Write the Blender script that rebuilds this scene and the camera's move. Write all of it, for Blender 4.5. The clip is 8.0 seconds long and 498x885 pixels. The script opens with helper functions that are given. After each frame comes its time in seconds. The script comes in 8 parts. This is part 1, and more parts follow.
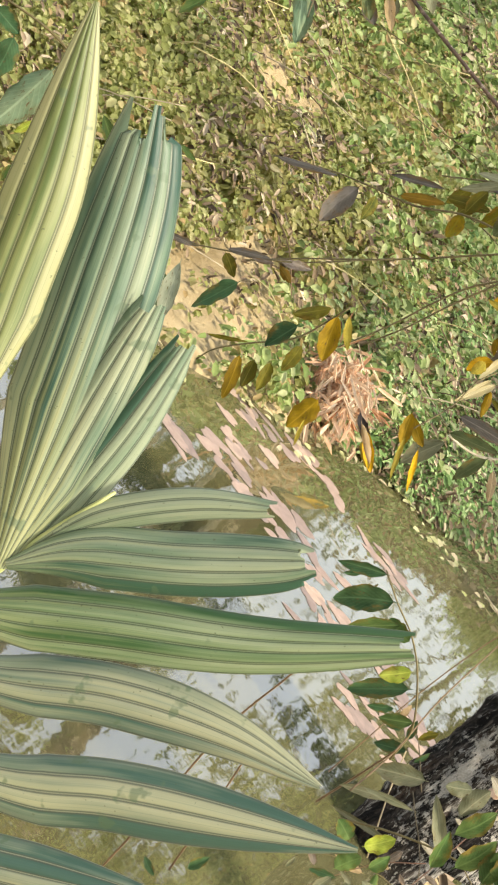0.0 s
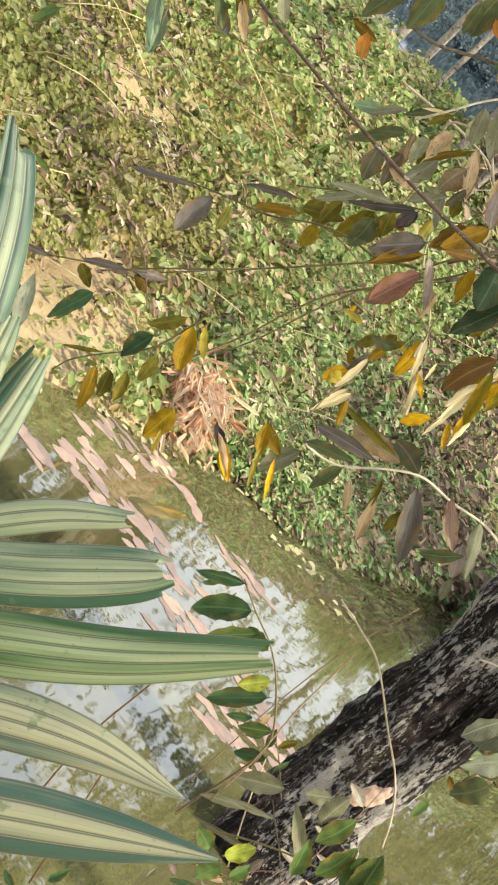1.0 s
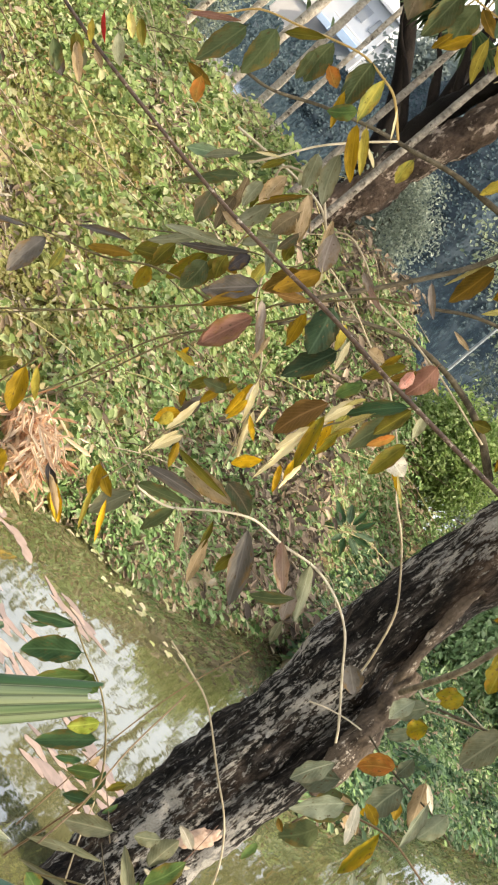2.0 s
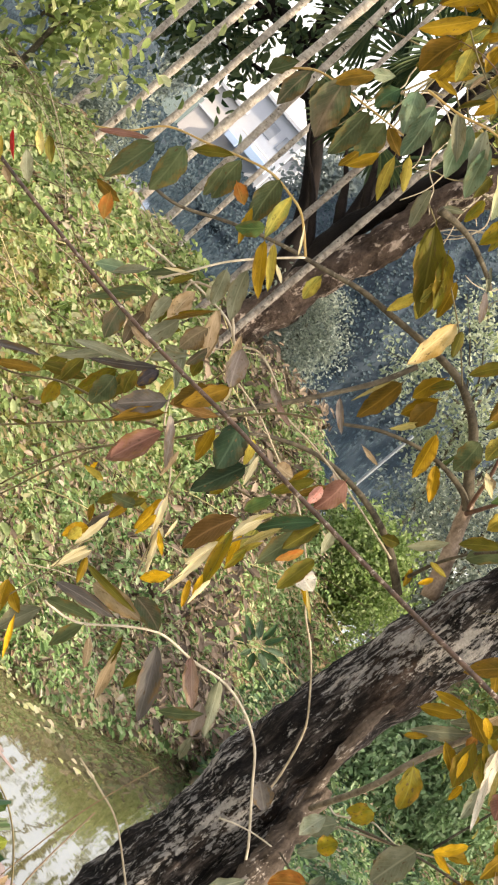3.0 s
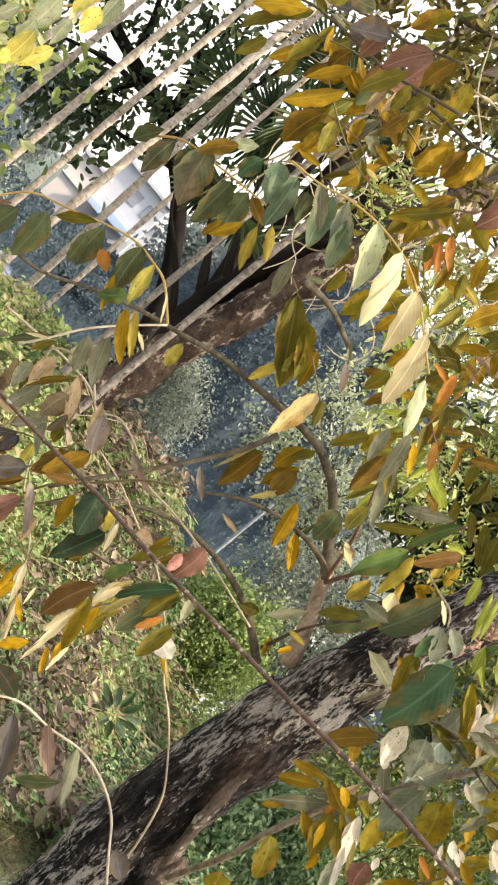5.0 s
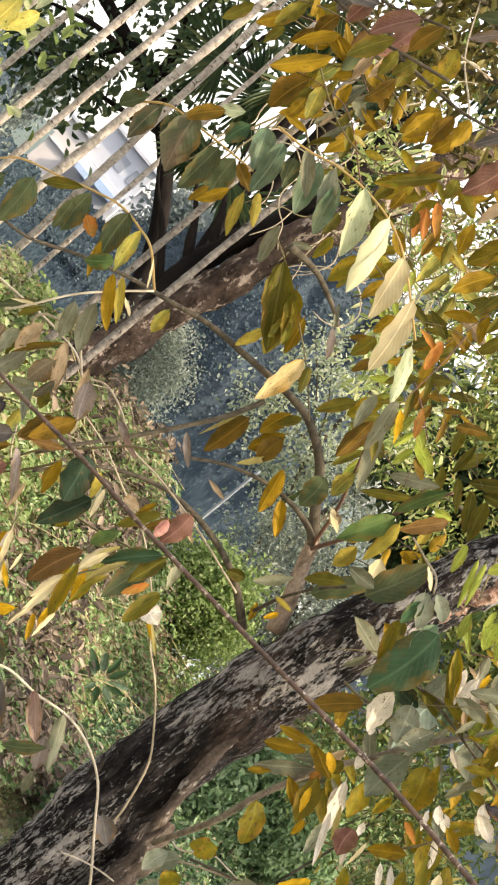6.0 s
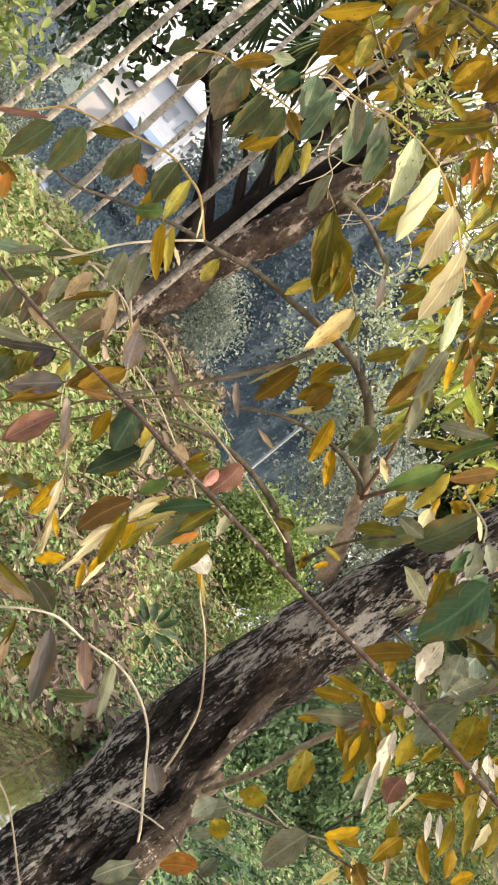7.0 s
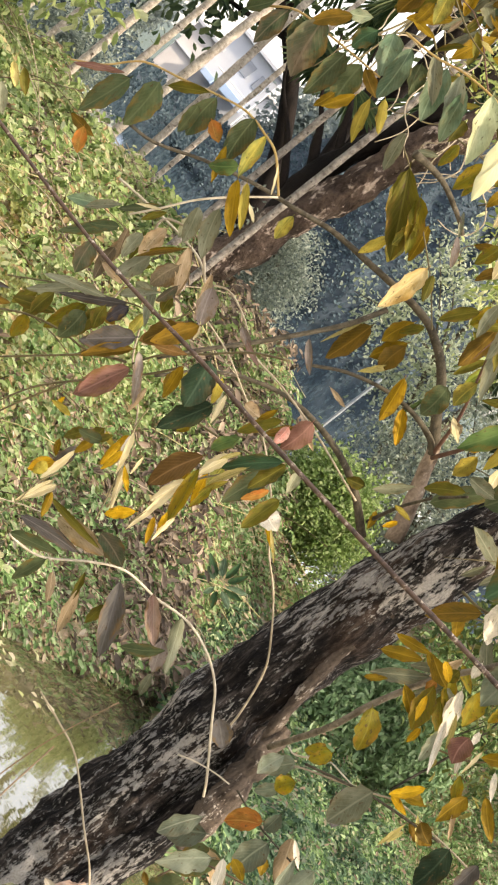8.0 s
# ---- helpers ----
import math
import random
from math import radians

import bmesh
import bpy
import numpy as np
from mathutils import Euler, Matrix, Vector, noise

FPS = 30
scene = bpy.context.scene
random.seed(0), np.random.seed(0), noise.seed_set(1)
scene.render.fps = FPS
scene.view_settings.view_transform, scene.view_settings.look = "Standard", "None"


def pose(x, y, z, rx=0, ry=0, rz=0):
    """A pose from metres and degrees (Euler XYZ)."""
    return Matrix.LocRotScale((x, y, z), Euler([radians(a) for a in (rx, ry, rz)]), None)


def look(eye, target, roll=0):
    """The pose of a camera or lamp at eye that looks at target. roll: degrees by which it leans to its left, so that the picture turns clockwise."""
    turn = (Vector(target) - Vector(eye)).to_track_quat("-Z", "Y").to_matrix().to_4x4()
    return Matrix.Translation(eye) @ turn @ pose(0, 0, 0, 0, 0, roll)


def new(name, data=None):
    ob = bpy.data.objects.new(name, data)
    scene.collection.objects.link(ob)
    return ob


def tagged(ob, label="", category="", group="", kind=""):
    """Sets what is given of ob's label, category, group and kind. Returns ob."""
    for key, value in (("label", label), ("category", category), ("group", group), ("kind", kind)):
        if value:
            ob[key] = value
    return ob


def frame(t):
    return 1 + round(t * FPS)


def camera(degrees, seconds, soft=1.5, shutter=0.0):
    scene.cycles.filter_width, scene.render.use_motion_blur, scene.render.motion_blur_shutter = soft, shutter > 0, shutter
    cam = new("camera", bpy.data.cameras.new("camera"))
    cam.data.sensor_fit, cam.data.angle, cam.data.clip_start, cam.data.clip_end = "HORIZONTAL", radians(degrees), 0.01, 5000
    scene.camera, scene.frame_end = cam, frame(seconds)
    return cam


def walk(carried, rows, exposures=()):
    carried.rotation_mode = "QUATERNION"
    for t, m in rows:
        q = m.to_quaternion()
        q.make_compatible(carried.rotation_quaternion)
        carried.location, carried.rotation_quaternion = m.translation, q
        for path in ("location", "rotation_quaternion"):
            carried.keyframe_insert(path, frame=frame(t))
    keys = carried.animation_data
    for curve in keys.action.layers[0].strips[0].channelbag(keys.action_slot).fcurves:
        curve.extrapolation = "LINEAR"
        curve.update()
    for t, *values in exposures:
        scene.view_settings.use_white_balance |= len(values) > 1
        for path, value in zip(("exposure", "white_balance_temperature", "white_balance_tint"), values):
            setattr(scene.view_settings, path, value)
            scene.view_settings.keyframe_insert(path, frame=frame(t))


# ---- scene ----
cam = camera(12.0, 8.0, soft=2.2)
EYE = (0.0, 0.0, 2.0)
ROWS = [
    (0.0, 68.216, -47.484, 20.887),
    (0.5, 69.724, -47.632, 18.659),
    (1.0, 72.238, -48.177, 15.780),
    (1.5, 75.168, -48.991, 12.299),
    (1.7, 76.339, -49.470, 10.990),
    (2.8, 81.456, -49.768, 7.640),
    (3.0, 83.002, -49.851, 6.555),
    (3.5, 85.376, -49.908, 4.757),
    (4.0, 85.884, -49.929, 4.623),
    (4.5, 87.445, -50.181, 2.987),
    (4.7, 88.253, -50.584, 1.972),
    (5.8, 89.034, -50.654, 0.614),
    (6.0, 88.203, -50.746, 0.851),
    (6.5, 86.975, -50.660, 1.858),
    (7.0, 85.519, -50.697, 2.744),
    (7.5, 84.104, -51.001, 3.894),
    (8.0, 82.254, -51.410, 5.616),
]
EXPO = 1.10
walk(cam, [(t, pose(*EYE, rx, ry, rz)) for t, rx, ry, rz in ROWS], exposures=[(0.0, EXPO + 0.02, 7000, 9), (1.5, EXPO + 0.1, 7000, 9), (3.0, EXPO + 0.16, 7050, 16), (8.0, EXPO + 0.16, 7050, 16)])

# ---- light ----
SUN_AZ = 111
world = bpy.data.worlds.new("world")
scene.world = world
world.use_nodes = True
wn = world.node_tree.nodes
sky = wn.new("ShaderNodeTexSky")
sky.sky_type = "NISHITA"
sky.sun_disc = False
sky.sun_elevation, sky.sun_rotation = radians(42), radians(SUN_AZ)
sky.air_density, sky.dust_density, sky.ozone_density = 1.0, 1.2, 1.0
wn["Background"].inputs["Strength"].default_value = 0.15
haze = wn.new("ShaderNodeHueSaturation")
haze.inputs["Saturation"].default_value, haze.inputs["Value"].default_value = 0.42, 1.3
world.node_tree.links.new(sky.outputs[0], haze.inputs["Color"])
world.node_tree.links.new(haze.outputs[0], wn["Background"].inputs["Color"])
sun = new("sun", bpy.data.lights.new("sun", "SUN"))
sun.data.energy, sun.data.angle, sun.data.color = 3.0, radians(1.0), (1.0, 0.91, 0.74)
SUN_FROM = Vector((math.sin(radians(SUN_AZ)) * math.cos(radians(42)), math.cos(radians(SUN_AZ)) * math.cos(radians(42)), math.sin(radians(42))))
sun.matrix_world = look(SUN_FROM * 50, (0, 0, 0))

# ---- materials ----
def nodes_of(name):
    m = bpy.data.materials.new(name)
    m.use_nodes = True
    t = m.node_tree
    return m, t, t.nodes, t.nodes["Principled BSDF"], t.nodes["Material Output"]


def node(t, kind, ins=None, operation=None):
    n = t.nodes.new(kind)
    if operation:
        n.operation = operation
    for k, v in (ins or {}).items():
        if isinstance(v, bpy.types.NodeSocket):
            t.links.new(v, n.inputs[k])
        else:
            n.inputs[k].default_value = v
    return n


def ramp(t, fac, stops):
    n = t.nodes.new("ShaderNodeValToRGB")
    el = n.color_ramp.elements
    while len(el) < len(stops):
        el.new(0.5)
    for e, (p, c) in zip(el, stops):
        e.position = p
        e.color = (*c, 1)
    t.links.new(fac, n.inputs[0])
    return n.outputs[0]


def mix(t, fac, a, b, mode="MIX"):
    n = t.nodes.new("ShaderNodeMix")
    n.data_type, n.blend_type = "RGBA", mode
    for sock, v in ((n.inputs[0], fac), (n.inputs[6], a), (n.inputs[7], b)):
        if isinstance(v, bpy.types.NodeSocket):
            t.links.new(v, sock)
        else:
            sock.default_value = v if not isinstance(v, tuple) else (*v, 1)
    return n.outputs[2]


def noise_tex(t, vec, scale, detail=3.0, rough=0.55):
    n = node(t, "ShaderNodeTexNoise", {"Scale": scale, "Detail": detail, "Roughness": rough})
    if vec:
        t.links.new(vec, n.inputs["Vector"])
    return n.outputs[0]


def bump(t, bsdf, height, strength, dist):
    b = node(t, "ShaderNodeBump", {"Strength": strength, "Distance": dist, "Height": height})
    t.links.new(b.outputs[0], bsdf.inputs["Normal"])
    return b


def let_through(t, bsdf, out, col, amount):
    """Mix in light that shines through a thin leaf."""
    tr = node(t, "ShaderNodeBsdfTranslucent", {"Color": col})
    mx = node(t, "ShaderNodeMixShader", {0: amount, 1: bsdf.outputs[0], 2: tr.outputs[0]})
    t.links.new(mx.outputs[0], out.inputs["Surface"])


def leaf_material(name, c1, c2, vein=None, through_it=0.3, gloss=0.62, spot=(0.08, 0.05, 0.02), spots=0.6, rim=(0.2, 0.11, 0.02), margin=0.75, dirt=0.55):
    m, t, ns, bsdf, out = nodes_of(name)
    tc = node(t, "ShaderNodeTexCoord")
    oi = node(t, "ShaderNodeObjectInfo")
    off = node(t, "ShaderNodeVectorMath", {0: tc.outputs["UV"]}, operation="ADD")
    shift = node(t, "ShaderNodeVectorMath", {0: (17.0, 9.0, 5.0)}, operation="SCALE")
    t.links.new(oi.outputs["Random"], shift.inputs["Scale"])
    t.links.new(shift.outputs[0], off.inputs[1])
    big = noise_tex(t, off.outputs[0], 1.6, 4.0, 0.6)
    col = ramp(t, big, [(0.36, c1), (0.64, c2)])
    sepu = node(t, "ShaderNodeSeparateXYZ", {0: tc.outputs["UV"]})
    mar = node(t, "ShaderNodeMath", {0: sepu.outputs[0], 1: 0.5}, operation="SUBTRACT")
    mar = node(t, "ShaderNodeMath", {0: mar.outputs[0]}, operation="ABSOLUTE")
    mar = node(t, "ShaderNodeMath", {0: sepu.outputs[1], 1: 0.25, 2: mar.outputs[0]}, operation="MULTIPLY_ADD")
    blot = noise_tex(t, off.outputs[0], 3.4, 4.0, 0.65)
    mar = node(t, "ShaderNodeMath", {0: blot, 1: 1.3, 2: mar.outputs[0]}, operation="MULTIPLY_ADD")
    mf = node(t, "ShaderNodeMapRange", {0: mar.outputs[0], 1: 1.08, 2: 1.4, 3: 0.0, 4: margin})
    col = mix(t, mf.outputs[0], col, rim)
    dull = noise_tex(t, off.outputs[0], 2.3, 5.0, 0.7)
    col = mix(t, dirt, col, ramp(t, dull, [(0.34, (0.38, 0.42, 0.3)), (0.58, (1, 1, 1))]), "MULTIPLY")
    hue = node(t, "ShaderNodeHueSaturation", {"Color": col})
    sp = node(t, "ShaderNodeMapRange", {0: oi.outputs["Random"], 3: 0.68, 4: 1.22})
    t.links.new(sp.outputs[0], hue.inputs["Value"])
    fine = noise_tex(t, off.outputs[0], 9.0, 4.0, 0.7)
    sf = node(t, "ShaderNodeMapRange", {0: fine, 1: spots, 2: spots + 0.08})
    col = mix(t, sf.outputs[0], hue.outputs[0], spot)
    sep = node(t, "ShaderNodeSeparateXYZ", {0: tc.outputs["UV"]})
    dist = node(t, "ShaderNodeMath", {0: sep.outputs[0], 1: 0.5}, operation="SUBTRACT")
    dist = node(t, "ShaderNodeMath", {0: dist.outputs[0]}, operation="ABSOLUTE")
    slant = node(t, "ShaderNodeMath", {0: dist.outputs[0], 1: -0.7, 2: sep.outputs[1]}, operation="MULTIPLY_ADD")
    wave = node(t, "ShaderNodeMath", {0: slant.outputs[0], 1: 62.0}, operation="MULTIPLY")
    wave = node(t, "ShaderNodeMath", {0: wave.outputs[0]}, operation="SINE")
    side = node(t, "ShaderNodeMapRange", {0: wave.outputs[0], 1: 0.75, 2: 1.0, 3: 0.0, 4: 0.14})
    rib = node(t, "ShaderNodeMapRange", {0: dist.outputs[0], 1: 0.015, 2: 0.045, 3: 0.45, 4: 0.0})
    line = node(t, "ShaderNodeMath", {0: side.outputs[0], 1: rib.outputs[0]}, operation="MAXIMUM")
    v = vein or tuple(min(1.0, c * 1.35 + 0.02) for c in c2)
    col = mix(t, line.outputs[0], col, v)
    t.links.new(col, bsdf.inputs["Base Color"])
    bsdf.inputs["Roughness"].default_value = gloss
    bsdf.inputs["Specular IOR Level"].default_value = 0.14
    bump(t, bsdf, wave.outputs[0], 0.08, 0.002)
    let_through(t, bsdf, out, col, through_it)
    return m


def foliage_material(name, stops, through_it=0.3, gloss=0.7, patch=0.0, patch_col=(0.3, 0.25, 0.1)):
    """Each leaf of a joined mass takes its own colour; larger patches drift towards another."""
    m, t, ns, bsdf, out = nodes_of(name)
    geo = node(t, "ShaderNodeNewGeometry")
    col = ramp(t, geo.outputs["Random Per Island"], stops)
    if patch:
        big = noise_tex(t, geo.outputs["Position"], 1.1, 2.0)
        f = node(t, "ShaderNodeMapRange", {0: big, 1: 0.45, 2: 0.7, 3: 0.0, 4: patch})
        col = mix(t, f.outputs[0], col, patch_col)
    fine = noise_tex(t, geo.outputs["Position"], 90.0, 2.0)
    col = mix(t, 0.35, col, ramp(t, fine, [(0.3, (0.45, 0.45, 0.45)), (0.7, (1, 1, 1))]), "MULTIPLY")
    t.links.new(col, bsdf.inputs["Base Color"])
    bsdf.inputs["Roughness"].default_value = gloss
    let_through(t, bsdf, out, col, through_it)
    return m


def bark_material(name, dark, mid, light, scale=(9, 9, 3), light_from=0.56, bump_d=0.012, fine=60.0, edge=0.07):
    m, t, ns, bsdf, out = nodes_of(name)
    tc = node(t, "ShaderNodeTexCoord")
    mp = node(t, "ShaderNodeMapping", {"Vector": tc.outputs["Object"], "Scale": scale})
    a = noise_tex(t, mp.outputs[0], 1.0, 6.0, 0.65)
    b = noise_tex(t, tc.outputs["Object"], fine, 4.0, 0.6)
    mp2 = node(t, "ShaderNodeMapping", {"Vector": tc.outputs["Object"], "Scale": tuple(s * 1.3 for s in scale), "Location": (3.1, 1.7, 0.4)})
    c = noise_tex(t, mp2.outputs[0], 1.0, 8.0, 0.72)
    col = ramp(t, a, [(0.35, dark), (0.6, mid)])
    lf = node(t, "ShaderNodeMapRange", {0: c, 1: light_from, 2: light_from + edge})
    col = mix(t, lf.outputs[0], col, light)
    col = mix(t, 0.5, col, ramp(t, b, [(0.3, (0.35, 0.35, 0.35)), (0.65, (1, 1, 1))]), "MULTIPLY")
    t.links.new(col, bsdf.inputs["Base Color"])
    bsdf.inputs["Roughness"].default_value = 0.9
    bsdf.inputs["Specular IOR Level"].default_value = 0.15
    h = node(t, "ShaderNodeMath", {0: a, 1: c}, operation="ADD")
    h = node(t, "ShaderNodeMath", {0: b, 1: 0.3, 2: h.outputs[0]}, operation="MULTIPLY_ADD")
    bump(t, bsdf, h.outputs[0], 0.8, bump_d)
    return m


def plain_material(name, c1, c2, scale=8.0, rough=0.7, bump_d=0.0, fine=0.0):
    m, t, ns, bsdf, out = nodes_of(name)
    geo = node(t, "ShaderNodeNewGeometry")
    n = noise_tex(t, geo.outputs["Position"], scale, 6.0, 0.65)
    col = ramp(t, n, [(0.35, c1), (0.65, c2)])
    t.links.new(col, bsdf.inputs["Base Color"])
    bsdf.inputs["Roughness"].default_value = rough
    if bump_d:
        bump(t, bsdf, noise_tex(t, geo.outputs["Position"], fine or scale * 4, 5.0, 0.7), 0.7, bump_d)
    return m


LEAF = {
    "g": leaf_material("leaf_green", (0.055, 0.105, 0.03), (0.1, 0.15, 0.042)),
    "D": leaf_material("leaf_deep_green", (0.03, 0.075, 0.03), (0.055, 0.11, 0.045), gloss=0.6, through_it=0.15),
    "d": leaf_material("leaf_dull_green", (0.06, 0.085, 0.034), (0.102, 0.119, 0.051)),
    "D2": leaf_material("leaf_bruised_green", (0.06, 0.09, 0.04), (0.16, 0.12, 0.07)),
    "o": leaf_material("leaf_olive", (0.085, 0.08, 0.01), (0.15, 0.13, 0.014)),
    "O2": leaf_material("leaf_bronze", (0.115, 0.075, 0.009), (0.22, 0.125, 0.012)),
    "y": leaf_material("leaf_pale_yellow", (0.425, 0.357, 0.102), (0.51, 0.425, 0.17), margin=0.3),
    "Y": leaf_material("leaf_yellow", (0.425, 0.323, 0.051), (0.34, 0.281, 0.043)),
    "YB": leaf_material("leaf_bright_yellow", (0.78, 0.62, 0.13), (0.66, 0.64, 0.18), through_it=0.5, margin=0.2),
    "Y2": leaf_material("leaf_half_yellow", (0.13, 0.16, 0.04), (0.42, 0.34, 0.06)),
    "a": leaf_material("leaf_amber", (0.21, 0.13, 0.005), (0.32, 0.2, 0.01)),
    "A": leaf_material("leaf_gold", (0.47, 0.26, 0.006), (0.56, 0.34, 0.012)),
    "O": leaf_material("leaf_orange", (0.5, 0.16, 0.03), (0.38, 0.2, 0.04)),
    "r": leaf_material("leaf_red_brown", (0.2, 0.088, 0.062), (0.28, 0.15, 0.105)),
    "R": leaf_material("leaf_rose", (0.34, 0.2, 0.16), (0.33, 0.24, 0.18)),
    "X": leaf_material("leaf_crimson", (0.45, 0.02, 0.03), (0.35, 0.03, 0.02), margin=0.3),
    "X2": leaf_material("leaf_pink", (0.62, 0.26, 0.2), (0.6, 0.36, 0.3), margin=0.3),
    "B": leaf_material("leaf_brown", (0.17, 0.093, 0.025), (0.255, 0.145, 0.051)),
    "B2": leaf_material("leaf_dusky", (0.17, 0.13, 0.08), (0.24, 0.19, 0.11)),
    "b": leaf_material("leaf_tan", (0.34, 0.238, 0.128), (0.425, 0.315, 0.187), margin=0.3),
    "c": leaf_material("leaf_cream", (0.66, 0.55, 0.29), (0.72, 0.63, 0.38), through_it=0.45, spots=0.7, margin=0.15, dirt=0.15),
    "w": leaf_material("leaf_bleached", (0.75, 0.66, 0.52), (0.8, 0.74, 0.62), margin=0.15),
    "w2": leaf_material("leaf_parchment", (0.6, 0.52, 0.38), (0.66, 0.6, 0.48), margin=0.15),
    "p": leaf_material("leaf_mauve_grey", (0.085, 0.075, 0.065), (0.13, 0.115, 0.1), through_it=0.15),
    "P": leaf_material("leaf_mauve", (0.18, 0.14, 0.115), (0.26, 0.215, 0.175), through_it=0.15),
    "s": leaf_material("leaf_silver_green", (0.152, 0.16, 0.096), (0.216, 0.216, 0.136), through_it=0.2, margin=0.3),
    "S": leaf_material("leaf_grey_green", (0.176, 0.2, 0.136), (0.256, 0.272, 0.192), through_it=0.2, margin=0.3),
    "t": leaf_material("leaf_blue_green", (0.104, 0.176, 0.104), (0.2, 0.264, 0.16), margin=0.3),
    "l": leaf_material("leaf_lime", (0.25, 0.32, 0.04), (0.36, 0.4, 0.07)),
    "l2": leaf_material("leaf_pale_green", (0.36, 0.42, 0.25), (0.52, 0.52, 0.31), through_it=0.4, margin=0.2),
    "c2": leaf_material("leaf_pale_cream", (0.48, 0.5, 0.29), (0.62, 0.57, 0.35), through_it=0.4, spots=0.7, margin=0.15, dirt=0.15),
    "M": leaf_material("leaf_mint", (0.24, 0.32, 0.24), (0.36, 0.43, 0.34), through_it=0.35, margin=0.1),
    "C": leaf_material("leaf_amber_cream", (0.48, 0.31, 0.09), (0.6, 0.48, 0.25), margin=0.6, rim=(0.42, 0.2, 0.02)),
    # darker copy of the grey-green leaf, shade put into its colour
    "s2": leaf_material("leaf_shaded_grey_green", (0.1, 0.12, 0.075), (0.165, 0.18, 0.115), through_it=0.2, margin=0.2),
    "m": leaf_material("leaf_mustard", (0.25, 0.17, 0.007), (0.14, 0.135, 0.01), spots=0.57, rim=(0.3, 0.15, 0.02)),
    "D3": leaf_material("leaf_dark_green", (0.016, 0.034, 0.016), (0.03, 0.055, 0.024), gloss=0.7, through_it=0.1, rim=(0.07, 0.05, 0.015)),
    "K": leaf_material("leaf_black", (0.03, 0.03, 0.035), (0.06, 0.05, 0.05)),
}
brown_bark = bark_material("brown_bark", (0.03, 0.019, 0.014), (0.15, 0.105, 0.078), (0.56, 0.44, 0.35), (11, 11, 6), 0.55, 0.07, 40.0, 0.06)
# near-black bark; on the brown tree's limbs it also stands for shade
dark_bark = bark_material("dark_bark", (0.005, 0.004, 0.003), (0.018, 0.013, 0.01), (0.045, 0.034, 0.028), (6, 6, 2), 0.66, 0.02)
stem_bark = bark_material("stem_bark", (0.36, 0.31, 0.25), (0.62, 0.55, 0.46), (0.08, 0.06, 0.045), (16, 16, 26), 0.57, 0.012)
# darker, greyer version of stem_bark for the two nearest stems
grey_stem_bark = bark_material("grey_stem_bark", (0.14, 0.12, 0.1), (0.33, 0.295, 0.25), (0.06, 0.05, 0.04), (22, 22, 26), 0.56, 0.012)
branch_bark = bark_material("branch_bark", (0.05, 0.042, 0.028), (0.125, 0.105, 0.07), (0.27, 0.235, 0.175), (40, 40, 18), 0.6, 0.003, 200)
# lighter copy of branch_bark, the sunlit tan put into its colour
lit_fork_bark = bark_material("lit_fork_bark", (0.17, 0.125, 0.085), (0.42, 0.32, 0.23), (0.62, 0.52, 0.4), (30, 30, 12), 0.6, 0.004, 150)

ridge_bark = bark_material("ridge_bark", (0.045, 0.034, 0.025), (0.15, 0.115, 0.085), (0.46, 0.4, 0.33), (42, 42, 14), 0.58, 0.012, 130, 0.04)
sunlit_flake_bark = bark_material("sunlit_flake_bark", (0.16, 0.085, 0.055), (0.42, 0.26, 0.18), (0.7, 0.55, 0.43), (50, 50, 18), 0.55, 0.02, 120, 0.05)


